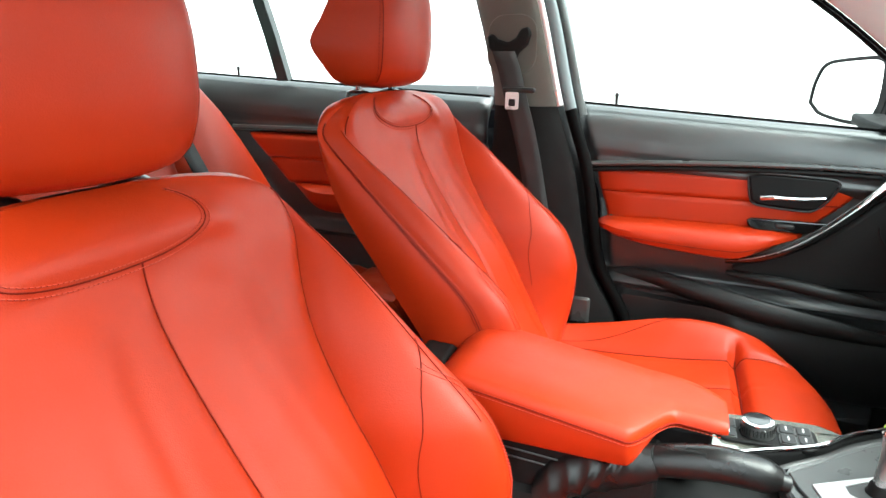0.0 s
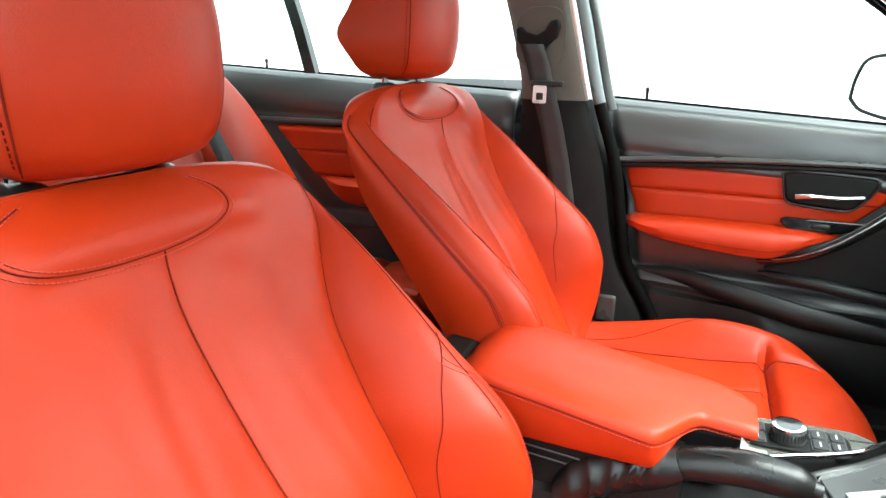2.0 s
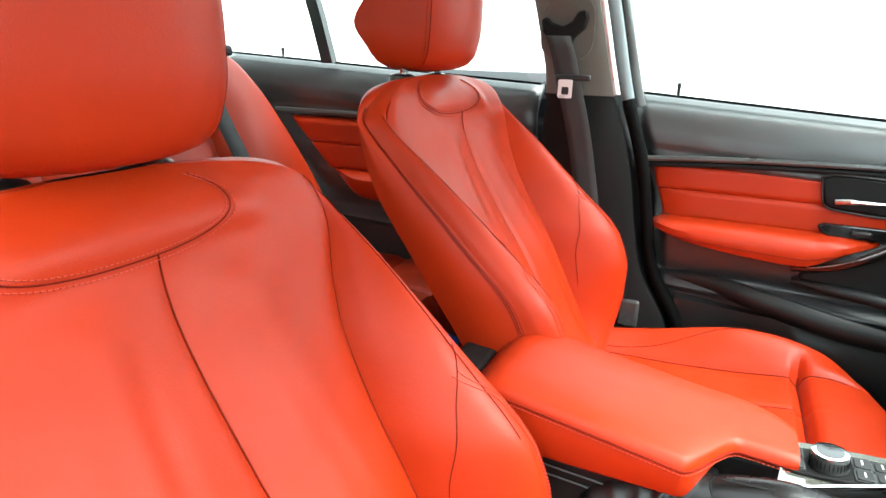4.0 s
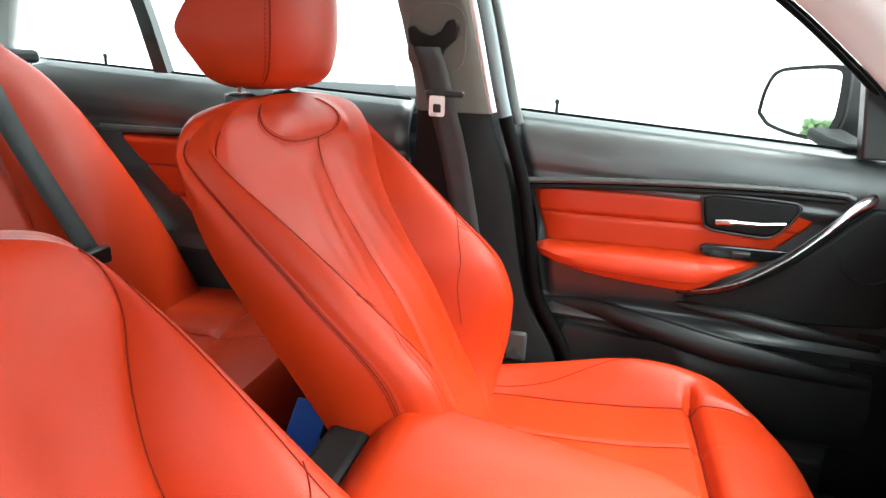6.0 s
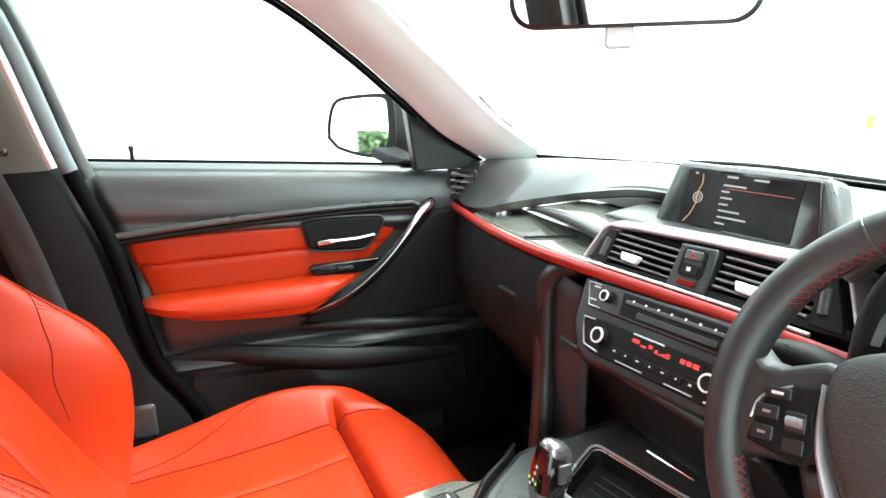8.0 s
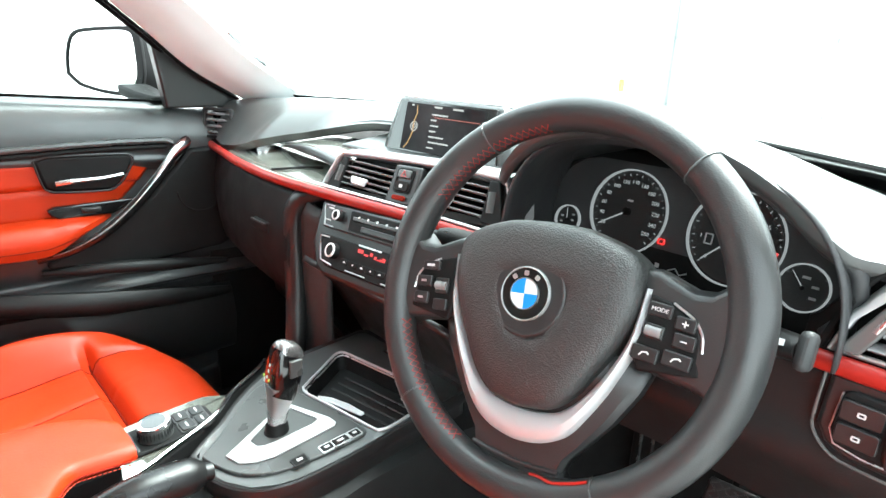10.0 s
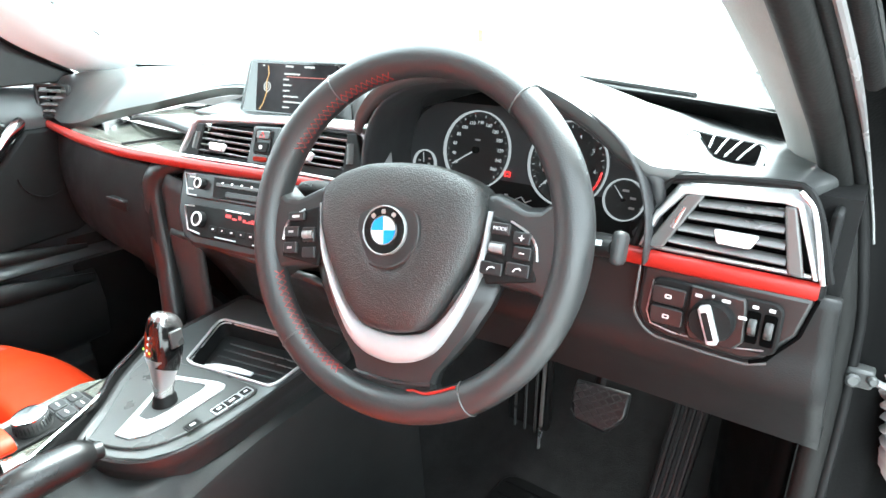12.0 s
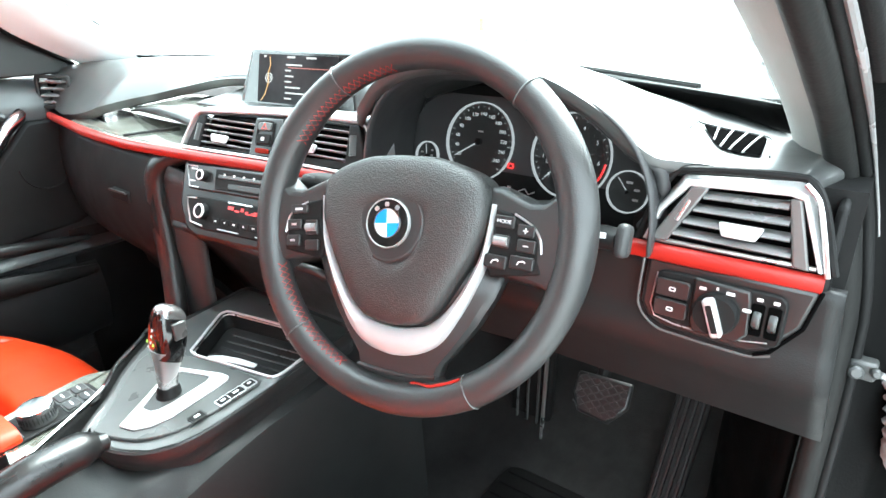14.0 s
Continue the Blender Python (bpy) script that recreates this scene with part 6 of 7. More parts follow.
part("lid", loft([arm_taper(x, arm_sec(x)) for x in AX]), RED, ARM, "padded red leather lid")
near = [arm_taper(x, arm_sec(x))[2] + Vector((0, -.0006, .001)) for x in AX[3:-2]]
part("seam", sweep(near, .0011, 6), RED_SEAM, ARM)
part("stitching", stitches([p + Vector((0, -.0004, -.0042)) for p in near], lambda p: Vector((0, -1, .2)).normalized(), .0050, .0032, .0004), RED_THREAD, ARM)
part("bin", box((-.465, .002, .50), (.31, .175, .075)), SHADE, ARM, bevel=.006)
part("bin_neck", box((-.300, .034, .528), (.10, .11, .062)), SHADE, ARM, bevel=.004)
for zz in (.520, .508):
    part("bin_line", sweep([(-.62, -.0868, zz + .006), (-.36, -.0868, zz - .006)], .0012, 6), GREY, ARM)
part("hinge_block", box((-.643, .003, .555), (.055, .115, .07)), SHADE, ARM, "black armrest hinge block", bevel=.010)
# handbrake
HB = thing("handbrake", (-.28, -.07, .47), "black leather handbrake lever with gathered boot", "handbrake")
part("grip", sweep(spline([(-.335, -.066, .528), (-.29, -.065, .540), (-.24, -.0645, .547), (-.20, -.064, .545), (-.178, -.064, .541)], 20), [.019 + .003 * math.sin(math.pi * i / 22) for i in range(19)] + [.0175, .014], 16), BOOT, HB)
part("release_button", sweep([(-.178, -.064, .541), (-.168, -.064, .539), (-.166, -.064, .5388)], [.0105, .0105, .008], 14), BOOT, HB)
part("grip_seam", sweep([(x, -.078 + .05 * (x + .32), .564 - .02 * abs(x + .24)) for x in lerp(-.31, -.20, 10)], .0010, 5), SHADE, HB)
gx = pch([(0, -.455), (.3, -.415), (.7, -.350), (1, -.316)])
gz = pch([(0, .470), (.3, .494), (.7, .521), (1, .533)])
gw = pch([(0, .046), (.25, .042), (.6, .032), (.85, .025), (1, .0215)])
gh = pch([(0, .020), (.15, .034), (.4, .037), (.7, .030), (1, .0225)])


def gaiter(q, t):
    """A leather sleeve with soft gathered folds, from the console (q = 0) to the grip (q = 1)."""
    wave = math.sin(q * 24 + 1.6 * math.sin(t + 2 * q) + .8 * math.sin(2.3 * t))
    fold = 1 + (.10 * (1 - abs(wave)) - .05 + .035 * math.sin(3 * t + 9 * q)) * math.sin(math.pi * min(q * 1.05, 1))
    return Vector((gx(q) + .006 * math.sin(2 * t + 7 * q), -.068 + gw(q) * fold * math.cos(t), gz(q) + gh(q) * fold * math.sin(t)))


part("boot", loft([[gaiter(q, 2 * math.pi * k / 36) for k in range(36)] for q in lerp(0, 1, 48)]), BOOT, HB, "gathered black leather boot")

# blue card on the floor behind the passenger seat
CARD = thing("folder", (-.80, .14, .30), "blue and white card folder beside the console", "folder")
cm = facing((-.79, .148, .40), (.45, -.85, .25), up=(.35, .1, 1))
part("cover", prism(rounded(.05, .32, .004, dy=-.03), .003, cm), CARD_BLUE, CARD)
part("sheets", prism([(.026, .08), (.064, -.17), (.026, -.17)], .002, cm), WHITE, CARD)

# ---- car shell: floor, sills, pillars, roof, glass ----
FLOOR = part("floor", sheet(lambda x, y: Vector((x, y, .17 + .30 * step(.42, .72, x) + .10 * step(.02, .10, .16 - abs(y)))), lerp(-1.8, .80, 40), lerp(-.74, .74, 60)), CARPET, None, solid=.02)
tagged(FLOOR, "charcoal carpeted car floor", "floor", kind="structure")
BULK = part("bulkhead", box((.83, 0, .55), (.03, 1.50, .58)), SHADE)
tagged(BULK, "black bulkhead behind the dashboard", "bulkhead", kind="structure")
for sy, nm in ((1, "sill_near_passenger"), (-1, "sill_near_driver")):
    s = part("door_sill", box((-.5, sy * .77, .19), (2.7, .11, .12)), BLACK, None, bevel=.02)
    tagged(s, "black plastic door sill", "door sill", kind="structure")


def pillar(sy):
    """A windscreen pillar: trimmed inside, black seal along the door opening."""
    p = thing("windscreen_pillar", (.2, sy * .72, .85), "light grey trimmed windscreen pillar with black seal", "car pillar", kind="structure")
    wide = Vector((-.004, .004, 0)) if sy > 0 else Vector()
    if sy > 0:
        door_edge = spline([(.33, .700, .83), (.262, .695, .878), (.190, .688, .918), (.128, .676, .954), (.03, .655, 1.034), (-.086, .630, 1.122), (-.22, .595, 1.205), (-.42, .56, 1.285)], 40)
        glass_edge = spline([(.44, .645, .86), (.37, .635, .89), (.29, .612, .935), (.212, .592, .98), (.100, .567, 1.067), (.012, .550, 1.134), (-.063, .530, 1.193), (-.25, .48, 1.275)], 40)
    else:
        door_edge = spline([(.262, -.702, .800), (.247, -.687, .855), (.195, -.674, .911), (.119, -.664, .959), (.059, -.648, 1.009), (.015, -.636, 1.045), (-.086, -.610, 1.122), (-.22, -.580, 1.205), (-.42, -.55, 1.285)], 40)
        glass_edge = spline([(.330, -.662, .800), (.318, -.653, .850), (.262, -.637, .915), (.190, -.616, .975), (.140, -.604, 1.010), (.085, -.586, 1.050), (.012, -.560, 1.110), (-.080, -.532, 1.190), (-.25, -.48, 1.275)], 40)
    rows = []
    for k, (a, b) in enumerate(zip(door_edge, glass_edge)):
        a = a + wide * step(4, 14, k)
        puff = 1 if sy > 0 else .25
        mid = (a + b) / 2 + Vector((-.01, -sy * .018, 0)) * puff
        out = Vector((.04, sy * .05, .02)) if sy > 0 else Vector((.03, -.002, .008))
        rows.append([a, a * .7 + b * .3 + Vector((-.006, -sy * .014, 0)) * puff, mid, a * .25 + b * .75 + Vector((-.004, -sy * .010, 0)) * puff, b, b + out, a + out])
    if sy > 0:
        part("glass_seal", sweep([b + Vector((.010, .002, .006)) for b in glass_edge], .0014, 8), GREY, p)
    # same cloth on both sides; the difference in light is put into the colour
    part("trim", loft(rows), LINER if sy > 0 else BEIGE, p, "pillar trim, light copy for the brighter side" if sy > 0 else "pillar trim, dark copy for the dimmer side")
    return p, door_edge


AP, APE = pillar(1)
pillar(-1)
part("door_seal", sweep([p + Vector((-.006, .006, -.003)) for p in APE], .0034, 10), RUBBER, AP, "black rubber door seal")
# mirror triangle and door frame of the passenger door
part("mirror_corner", prism([(.074, .874), (.250, .874), (.236, .893), (.163, .957), (.061, 1.036), (.046, 1.050), (.055, 1.0)], .03, at_y(.735)), BLACK, DOOR, "black mirror corner cover", bevel=.004)
part("window_frame", sweep([p + Vector((-.002, .045, -.005)) for p in APE[6:]] + [Vector((-.62, .60, 1.335)), Vector((-.74, .60, 1.345))], .0058, 10), RUBBER, DOOR)
part("window_frame", sweep([Vector((pf(z) + .036, .705 - .10 * max(0, z - .92), z)) for z in lerp(.90, 1.35, 14)], .012, 10), GREY, DOOR)

# driver side: door opening with seals and painted body edge
JAMB = thing("door_opening", (.3, -.74, .2), "black door opening with double rubber seals", "door frame", kind="structure")
jam = spline([(.13, -.745, .17), (.205, -.738, .30), (.240, -.731, .47), (.253, -.731, .59), (.261, -.727, .71), (.261, -.7125, .80), (.247, -.700, .854), (.193, -.687, .912), (.119, -.677, .959), (.059, -.662, 1.009), (.015, -.650, 1.045), (-.086, -.624, 1.122), (-.22, -.594, 1.205), (-.42, -.564, 1.285)], 70)
part("inner_seal", sweep(jam, .0128, 14), SEAL, JAMB, "dark grey rubber seal")
# near-black colour carries the shade that falls on the door opening
part("jamb_panel", sheet(lambda p, t: p + Vector((.008 + .055 * t, -.004 - .066 * t, .002 + .012 * t)), jam, lerp(0, 1, 3)), RUBBER, JAMB, solid=.004)
part("seal_groove", sweep([p + Vector((.006, -.0165, .002)) for p in jam], .0052, 10), SHADE, JAMB)
part("bright_edge", sweep([p + Vector((.006, -.0245, .003)) for p in jam[30:]], [.0010 + .0026 * step(0, 12, k) for k in range(len(jam[30:]))], 8), SLAT, JAMB, "pale flange edge")
part("outer_seal", sweep([p + Vector((.018, -.034, .004)) for p in jam[40:]], .0075, 10), SHADE, JAMB)
part("flange", sweep([p + Vector((.024, -.0425, .005)) for p in jam[34:]], .0016, 8), GREY, JAMB)
part("flange", sweep([p + Vector((.036, -.052, .008)) for p in jam[40:]], .009, 10), RUBBER, JAMB)
# dull near-black instead of gloss paint: shade put into the colour
part("body_edge", sheet(lambda p, t: p + Vector((.05 + .16 * t, -.055 - .055 * t ** .6, .012 + .03 * t)), jam, lerp(0, 1, 6)), RUBBER, JAMB, "black body edge, dulled for shade", solid=.004)
kick_line = spline([(.275, -.716, 0), (.34, -.690, 0), (.40, -.648, 0), (.47, -.622, 0), (.60, -.612, 0), (.80, -.612, 0)], 14)
# blackest material here: the footwell's shadow is put into the panel colour
part("kick_trim", sheet(lambda p, z: Vector((p.x, p.y, z)), kick_line, lerp(.17, .74, 12)), RUBBER, JAMB, "kick panel, blackened for footwell shade", solid=.01)
strap = part("check_strap", sweep(spline([(.268, -.757, .664), (.272, -.780, .656), (.30, -.83, .640), (.375, -.905, .620)], 16), .0055, 8, flat=.6), SLAT, JAMB, "steel door check strap")
part("strap_bracket", box((.266, -.7535, .665), (.018, .024, .020)), GREY, strap, bevel=.003)
part("strap_bolt", lathe([(.0068, 0), (.0068, .004), (.0045, .006)], facing((.256, -.748, .664), (-1, -.2, .2)), 14), GREY, strap)
part("strap_bolt", lathe([(.0050, 0), (.0050, .006), (.003, .008)], facing((.257, -.7635, .668), (-1, -.2, .2)), 14), GREY, strap)
line = spline([(.310, -.792, .652), (.285, -.800, .630), (.278, -.806, .600), (.285, -.812, .568), (.31, -.83, .54), (.37, -.90, .51)], 60)
part("cable_bellows", sweep(line, [.0205 + .0035 * math.sin(i * 1.9) for i in range(61)], 14), GREY_RUBBER, JAMB, "ribbed grey cable bellows")

# driver door, swung open
DD = thing("driver_door", (.44, -.80, .25), "black driver door swung wide open", "car door")
dm = Matrix.Translation((.46, -.80, 0)) @ Matrix.Rotation(radians(54), 4, "Z")
part("door_shell", loft([[dm @ Vector((x, y, z)) for y, z in ((.0, .24), (-.075, .26), (-.095, .60), (-.06, .90), (.0, .91))] for x in (0, -.02, -1.02, -1.05)]), PAINT, DD, "black painted door shell", bevel=.012)
part("door_panel", loft([[dm @ Vector((x, y, z)) for y, z in ((.004, .27), (.03, .30), (.045, .55), (.03, .80), (.012, .905), (.002, .905))] for x in (-.05, -.07, -.98, -1.0)]), BLACK, DD, "black inner door panel", bevel=.01)
part("window_frame", sweep([dm @ Vector(p) for p in ((-.08, -.04, .90), (-.28, -.05, 1.06), (-.55, -.08, 1.22), (-.80, -.10, 1.30), (-.98, -.10, 1.32), (-1.03, -.05, .90))], .018, 8), BLACK, DD)
part("edge_seal", sweep([dm @ Vector((-.006, .006, z)) for z in lerp(.26, .90, 8)], .010, 8), RUBBER, DD)

# roof and rear


def roof(u, v):
    """From the rear window (u = 0) to the header over the windscreen (u = 1); v across."""
    x = -2.0 + (1.915 - .045 * abs(v) ** 2.2) * u
    near = step(-.62, -.10, x)
    return Vector((x, (.60 - .085 * near) * v, 1.385 - .13 * (1 - .9 * near) * abs(v) ** 3.2 - .130 * step(-.46, -.085, x) - .22 * max(0, (-1.2 - x) / .8) ** 2))


ROOF = part("ceiling", sheet(roof, lerp(0, 1, 40), lerp(-1, 1, 28)), LINER, None, solid=.03)
tagged(ROOF, "light grey fabric headliner under the roof", "ceiling", kind="structure")
rail = part("roof_rail", sheet(lambda x, t: Vector((x, .600 + .03 * t, 1.255 + .05 * math.sin(math.pi * t) - .22 * max(0, (-1.2 - x) / .8) ** 2)), lerp(-2.0, -.30, 24), lerp(0, 1, 4)), LINER, None, solid=.02)
tagged(rail, "light grey roof rail trim", "roof rail", kind="structure")
rail2 = part("roof_rail", sheet(lambda x, t: Vector((x, -.600 - .03 * t, 1.255 + .05 * math.sin(math.pi * t) - .22 * max(0, (-1.2 - x) / .8) ** 2)), lerp(-2.0, -.30, 24), lerp(0, 1, 4)), LINER, None, solid=.02)
tagged(rail2, "light grey roof rail trim", "roof rail", kind="structure")
for sy in (1, -1):
    c = part("rear_pillar", loft([[Vector((x, sy * y, z)), Vector((x - .12, sy * (y - .01), z)), Vector((x - .34, sy * (y - .06), z)), Vector((x - .34, sy * (y + .03), z)), Vector((x, sy * (y + .03), z))] for x, y, z in ((-1.74, .69, .93), (-1.76, .68, 1.02), (-1.70, .655, 1.14), (-1.60, .62, 1.24), (-1.50, .60, 1.29))]), LINER, None, bevel=.01)
    tagged(c, "light grey rear pillar trim", "car pillar", kind="structure")
shelf = part("parcel_shelf", box((-1.86, 0, .99), (.42, 1.30, .03)), SHADE, None, bevel=.01)
tagged(shelf, "black parcel shelf behind the bench", "shelf", kind="structure")
hr_rear = thing("rear_headrest", (-1.66, .36, 1.0), "black-capped red rear headrest", "headrest")
part("pad", loft([[Vector((x, .36 + w * math.cos(t), z + .01 * math.sin(t))) for t in [2 * math.pi * k / 24 for k in range(24)]] for x, w, z in ((-1.69, .10, 1.02), (-1.69, .13, 1.05), (-1.68, .13, 1.09), (-1.68, .10, 1.11))]), BLACK, hr_rear)

# driver side behind the open door: pillar and closed rear door; wall behind the bench
BP = thing("door_pillar", (-.68, -.70, .25), "black pillar between the driver-side doors", "car pillar", kind="structure")
part("pillar_trim", loft([[Vector((pb(z), -.73, z)), Vector((pb(z) + .01, -.665, z)), Vector((pf(z) - .02, -.665, z)), Vector((pf(z), -.73, z))] for z in lerp(.20, 1.36, 14)]), BLACK, BP)
part("door_seal", sweep([Vector((pf(z) + .015, -.700, z)) for z in lerp(.20, 1.34, 30)], .013, 8), RUBBER, BP)
RD = thing("rear_door", (-1.2, -.78, .3), "black driver-side rear door, closed", "car door")
part("door_panel", sheet(lambda z, u: Vector((-1.78 + 1.0 * u, -.735 + .6 * panel_p(z), .25 + (z - .20) / .725 * (rbelt(-1.78 + u) - .25))), PZ, lerp(0, 1, 12)), BLACK, RD, solid=.02)
part("outer_skin", sheet(lambda z, u: Vector((-1.80 + 1.18 * u, -.86 + .06 * abs(z - .6) ** 1.5, z * .70 + .22)), lerp(0, 1, 8), lerp(0, 1, 8)), PAINT, RD, solid=.02)
RW = part("rear_wall", box((-2.06, 0, .60), (.03, 1.36, .80)), SHADE)
tagged(RW, "black wall behind the rear bench", "wall", kind="structure")

# glass
def pane(name, corners, label, n=10):
    a, b, c, d = [Vector(p) for p in corners]
    g = part(name, sheet(lambda u, v: (a * (1 - v) + b * v) * (1 - u) + (d * (1 - v) + c * v) * u, lerp(0, 1, n), lerp(0, 1, n)), GLASS, None, solid=.004)
    g.visible_shadow = False
    return tagged(g, label, "window", kind="structure")


ws = part("windscreen", sheet(lambda u, v: Vector((.57 - .66 * u - (.205 - .16 * u) * abs(2 * v - 1) ** 2.2, (.645 - .133 * u) * (2 * v - 1), .885 + .36 * u)), lerp(0, 1, 12), lerp(0, 1, 24)), GLASS, None, solid=.004)
ws.visible_shadow = False
tagged(ws, "clear curved windscreen", "window", kind="structure")
part("windscreen_border", sheet(lambda u, v: Vector((.558 - .66 * u - (.205 - .16 * u) * abs(2 * v - 1) ** 2.2, (.645 - .133 * u) * (2 * v - 1), .885 + .36 * u)), lerp(-.06, .052, 6), lerp(0, 1, 40)), SHADE, ws, "black printed glass border", solid=.001)
pane("window_1", ((-.60, .722, .90), (.09, .722, .86), (-.20, .63, 1.21), (-.74, .63, 1.32)), "clear closed front side window")
pane("window_2", ((-1.76, .722, .955), (-.80, .722, .90), (-.87, .64, 1.30), (-1.52, .63, 1.27)), "clear closed rear side window")
pane("window_3", ((-1.76, -.722, .955), (-.80, -.722, .90), (-.87, -.64, 1.30), (-1.52, -.63, 1.27)), "clear closed driver-side rear window")
pane("window_4", ((-2.05, -.55, 1.0), (-2.05, .55, 1.0), (-1.86, .50, 1.24), (-1.86, -.50, 1.24)), "clear rear window")
# cowl and wiper at the foot of the windscreen
cw = part("cowl", sheet(lambda v, t: Vector((far_x(.70 * (2 * v - 1)) - .02 + .26 * t, .70 * (2 * v - 1), .868 - .012 * abs(2 * v - 1) ** 2)), lerp(0, 1, 40), lerp(0, 1, 6)), SHADE, None, solid=.01)
tagged(cw, "black plastic cowl below the windscreen", "cowl", kind="structure")
for y0, y1 in ((.52, .02), (.10, -.50)):
    w = thing("wiper", (.62, y0, .89), "black windscreen wiper resting on the glass", "wiper", "wipers")
    glass_x = lambda y: .60 - .20 * abs(y / .645) ** 2.2
    ln = spline([(glass_x(y0) + .01, y0, .886), (glass_x((y0 + y1) / 2) + .01, (y0 + y1) / 2, .893), (glass_x(y1) + .01, y1, .886)], 16)
    part("blade", sweep(ln, .005, 6), RUBBER, w)
    part("arm", sweep([p + Vector((.012, 0, .008)) for p in ln[4:]], .004, 6), SHADE, w)

kick = part("footwell_side", sheet(lambda x, z: Vector((x, .725, z)), lerp(.14, .82, 10), lerp(.17, .80, 6)), SHADE, None, solid=.02)
tagged(kick, "black footwell side trim", "trim", kind="structure")

# ---- mirrors ----
SM = thing("side_mirror", (.06, .86, .88), "black door mirror outside the side window", "side mirror")
sm_m = facing((.028, .965, .963), (-.82, -.56, .04)) @ Matrix.Translation((.014, 0, 0))
mo = [(p.x, p.y) for p in spline([(-.108, -.035, 0), (-.106, .0, 0), (-.086, .055, 0), (-.055, .068, 0), (.07, .076, 0), (.098, .066, 0), (.106, -.02, 0), (.088, -.068, 0), (.04, -.078, 0), (-.07, -.062, 0), (-.108, -.035, 0)], 48)][:-1]
part("mirror_housing", loft([[sm_m @ Vector((x * k + dx, y * k, z)) for x, y in mo] for k, z, dx in ((.97, .012, 0), (1.0, .006, 0), (1.0, -.012, .006), (.98, -.045, .022), (.85, -.078, .030), (.5, -.094, .030))]), SHADE, SM, "black mirror housing")
part("mirror_glass", prism([(x * .88 - .006, y * .89) for x, y in mo], .002, sm_m @ Matrix.Translation((0, 0, .013))), MIRROR, SM, "mirror glass")
part("mirror_bezel", ring_frame(mo, [(x * .87 - .006, y * .88) for x, y in mo], .010, sm_m @ Matrix.Translation((0, 0, .008))), SHADE, SM, "black mirror bezel", bevel=.002)
part("mirror_foot", loft([[Vector((x + dx, y, z + dz)) for dx, dz in ((-.03, -.012), (.035, -.012), (.035, .012), (-.03, .012))] for x, y, z in ((.085, .74, .885), (.065, .80, .892), (.05, .86, .905))]), SHADE, SM, bevel=.006)
RVM = thing("rear_view_mirror", (.12, .10, 1.16), "black-framed rear view mirror under the headliner", "rear view mirror")
rv_m = facing((.046, .004, 1.138), (-.617, -.778, -.06))
rv = rounded(.255, .066, .028, 6)
part("frame", loft([[rv_m @ Vector((x * k, y * k, z)) for x, y in rv] for k, z in ((.96, .006), (1.0, .004), (1.0, -.012), (.9, -.022), (.6, -.03))]), BLACK, RVM)
part("mirror_glass", prism([(x * .955, y * .88) for x, y in rv], .002, rv_m @ Matrix.Translation((0, 0, .0055))), MIRROR, RVM, "mirror glass")
part("stem", sweep([rv_m @ Vector((0, 0, -.02)), Vector((.07, .03, 1.17)), Vector((.06, .02, 1.24))], .012, 10), BLACK, RVM)
part("sensor_tab", prism(rounded(.030, .026, .006), .012, rv_m @ Matrix.Translation((-.01, -.042, -.010))), LINER, RVM, "pale sensor tab", bevel=.003)

# ---- pedals, mats, driver footwell ----
PED = thing("brake_pedal", (.46, -.42, .35), "black rubber brake pedal with crosshatched face", "pedal")
pm = facing((.452, -.425, .385), (-.86, 0, .52))
pd = part("pad", prism([(-.044, .030), (.050, .036), (.052, -.006), (.026, -.040), (-.030, -.036), (-.044, -.006)], .012, pm), BLACK, PED, bevel=.005)
bm = bmesh.new()
for k in range(-4, 8):
    for sgn in (1, -1):
        a, b = Vector((-.042, (-.036 + .014 * k) if sgn > 0 else (.036 - .014 * k), .0125)), None
        pts = [Vector((-.040 + .084 * q, a.y + sgn * .06 * q, .0125)) for q in lerp(0, 1, 12)]
        ok = [p for p in pts if -.034 + .25 * abs(p.x - .0) * 0 < p.y < .030 and not (p.y < -.02 and abs(p.x) > .03)]
        if len(ok) > 1:
            sweep([pm @ p for p in ok], .0013, 5, bm)
part("crosshatch", bm, PLAIN, pd)
part("arm", sweep([(.47, -.42, .40), (.55, -.41, .52), (.60, -.40, .62)], .012, 8), SHADE, PED)
ACC = thing("accelerator_pedal", (.48, -.56, .18), "ribbed black accelerator pedal on the floor", "pedal")
am = facing((.50, -.555, .315), (-.80, .0, .60), up=(.6, -.02, .8))
ac = part("plate", prism([(-.030, .14), (.030, .14), (.024, -.15), (-.026, -.15)], .014, am), SHADE, ACC, bevel=.004)
for k in range(4):
    part("rib", sweep([am @ Vector((-.019 + .0125 * k, .13, .015)), am @ Vector((-.018 + .0115 * k, -.14, .015))], .0032, 6), BLACK, ac)
FR = thing("foot_rest", (.55, -.30, .2), "black ribbed foot rest beside the console", "foot rest")
part("plate", box((.52, -.265, .33), (.02, .09, .30), None), SHADE, FR, bevel=.006)
for k in range(3):
    part("rib", sweep([(.505, -.24 - .022 * k, .22), (.507, -.24 - .022 * k, .46)], .003, 6), GREY, FR)
part("bright_rib", sweep([(.49, -.302, .20), (.50, -.302, .42)], .004, 6), SATIN, FR)
MAT = thing("floor_mat", (.35, -.36, .172), "black ribbed rubber floor mat in driver footwell", "floor mat")
mo_ = prism(rounded(.30, .26, .03, dx=.28, dy=-.40), .010, Matrix.Translation((0, 0, .171)))
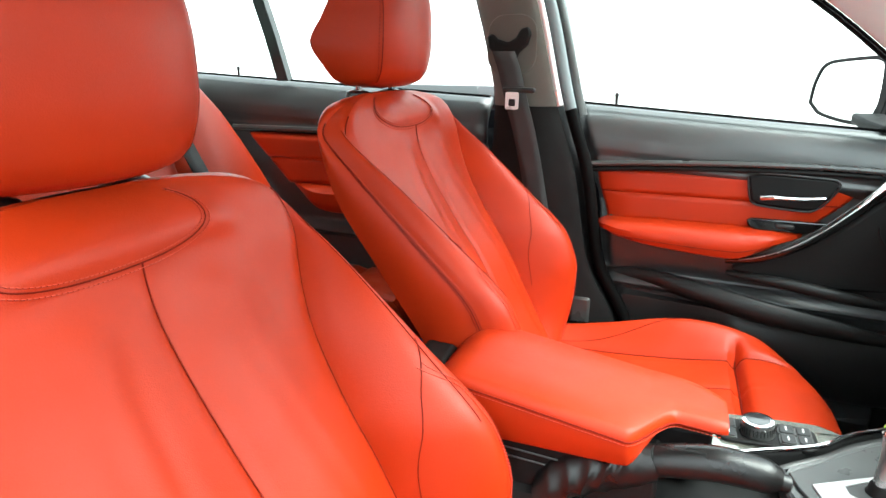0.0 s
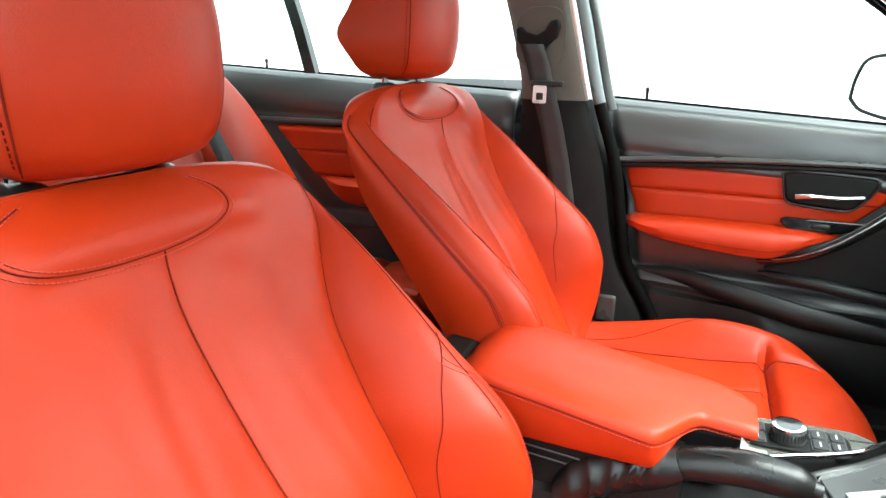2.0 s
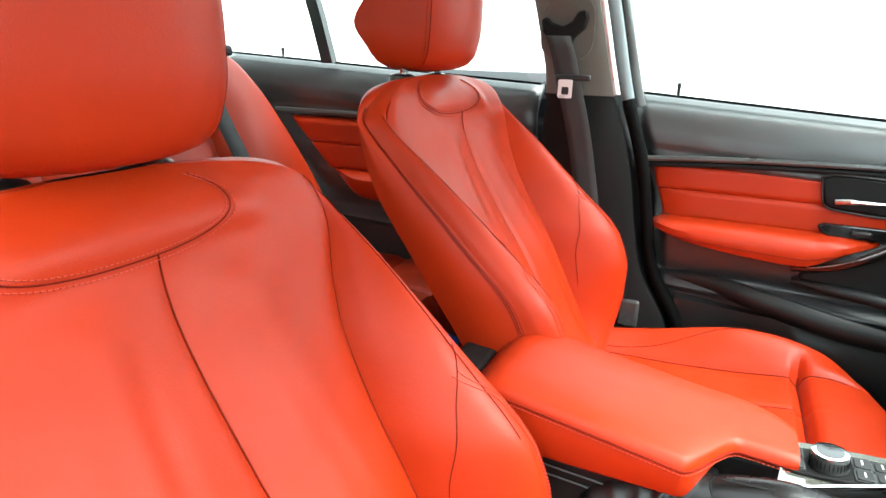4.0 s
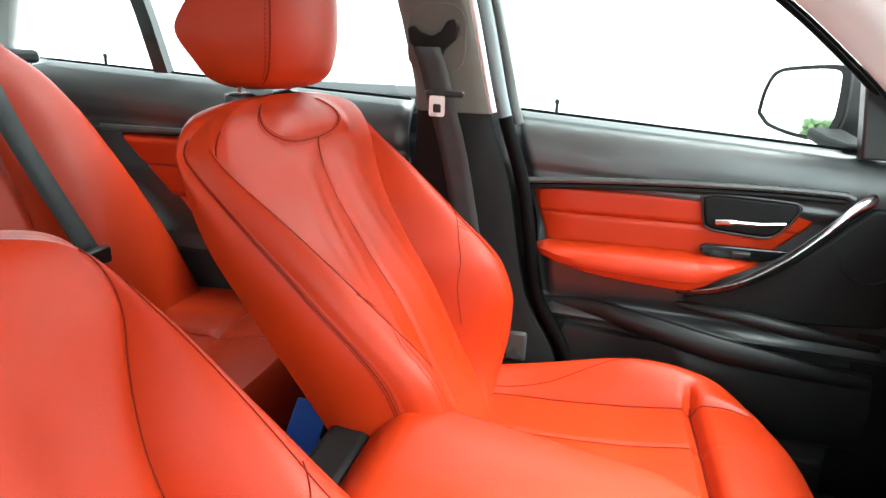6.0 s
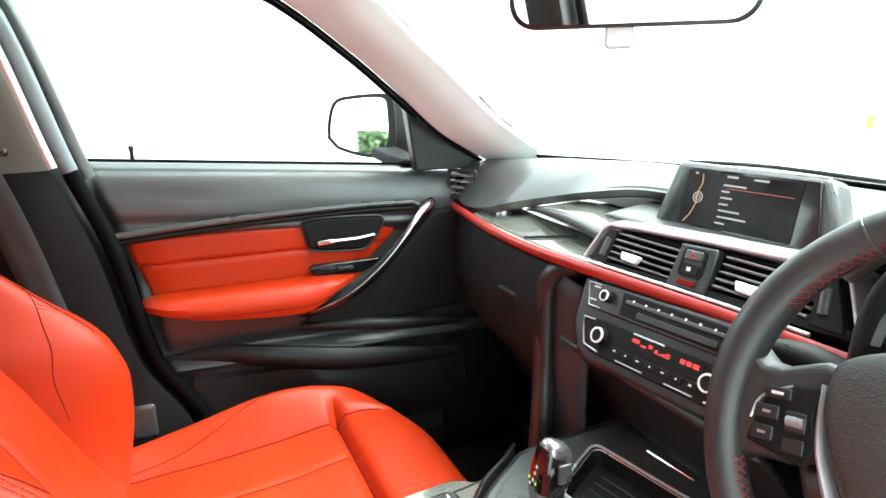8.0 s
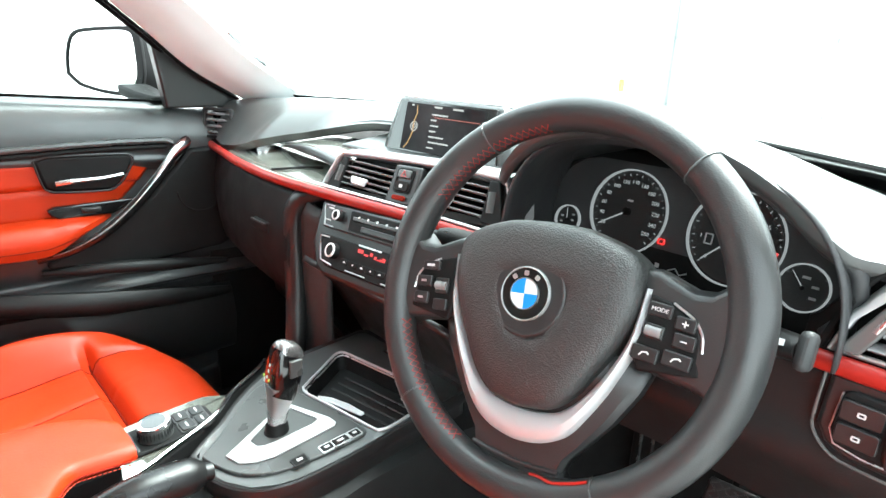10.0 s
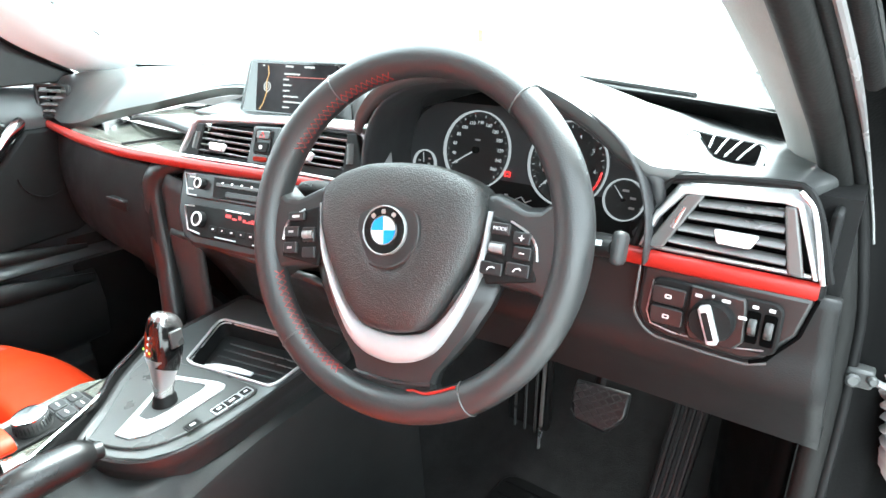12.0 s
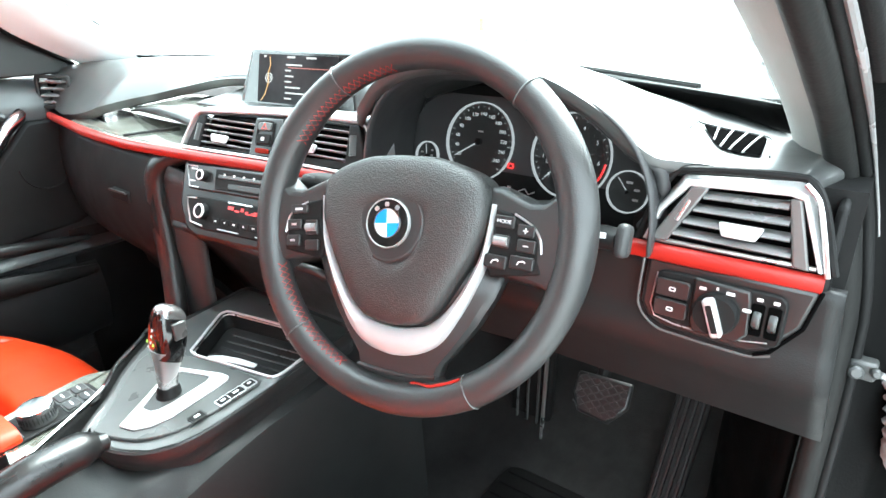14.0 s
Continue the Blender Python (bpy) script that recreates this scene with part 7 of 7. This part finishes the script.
part("mat", mo_, RUBBER, MAT, bevel=.003)
for k in range(9):
    part("rib", sweep([(.15 + .032 * k, -.52, .1805), (.15 + .032 * k, -.28, .1805)], .0045, 6), RUBBER, MAT)

# ---- outside ----
GROUND = part("ground", sheet(lambda x, y: Vector((x, y, 0)), lerp(-300, 300, 24), lerp(-300, 300, 24)), CONCRETE)
tagged(GROUND, "pale concrete forecourt around the car", "ground", kind="structure")
HALL = thing("building", (16, .4, 0), "pale grey plain building beyond the windscreen", "building")
part("wall", box((16, .4, 1.6), (6, 12.6, 3.2)), WALLPAINT, HALL)
part("roof", box((16, .4, 3.28), (6.4, 13.0, .18)), WALLPAINT, HALL)
part("wall_band", box((12.97, .4, 1.5), (.08, 12.6, .05)), GREY_RUBBER, HALL)
for y in (3.4, .2, -3.0):
    part("panel_joint", box((12.985, y, 1.6), (.04, .05, 3.2)), GREY_RUBBER, HALL)
part("corner_post", box((12.95, 6.66, 1.6), (.12, .12, 3.2)), GREY_RUBBER, HALL)
POST = thing("marker_post", (8, 4.66, 0), "slim white post with a yellow top on the forecourt", "post")
part("pole", sweep([(8, 4.66, 0), (8, 4.66, .52)], .035, 12), WALLPAINT, POST)
part("cap", sweep([(8, 4.66, .52), (8, 4.66, .70)], .042, 12), YELLOW, POST, "yellow cap")
HEDGE = thing("hedge", (-20, 1.4, 0), "green clipped hedge behind the car", "hedge", kind="stuff")
rng = random.Random(4)
bm = bmesh.new()
for k in range(5000):
    c = Vector((-20 + rng.gauss(0, .45), .2 + rng.random() * 2.5, rng.random() ** .8 * 1.0))
    d = Vector((rng.gauss(0, 1), rng.gauss(0, 1), rng.gauss(0, 1))).normalized()
    e = d.cross(Vector((rng.gauss(0, 1), rng.gauss(0, 1), rng.gauss(0, 1)))).normalized()
    bm.faces.new([bm.verts.new(c + p) for p in (d * .13, e * .07, d * -.13, e * -.07)])
part("leaves", bm, LEAF, HEDGE, smooth=False)
part("twigs", box((-20, 1.45, .40), (.4, 2.3, .8)), LEAF, HEDGE)
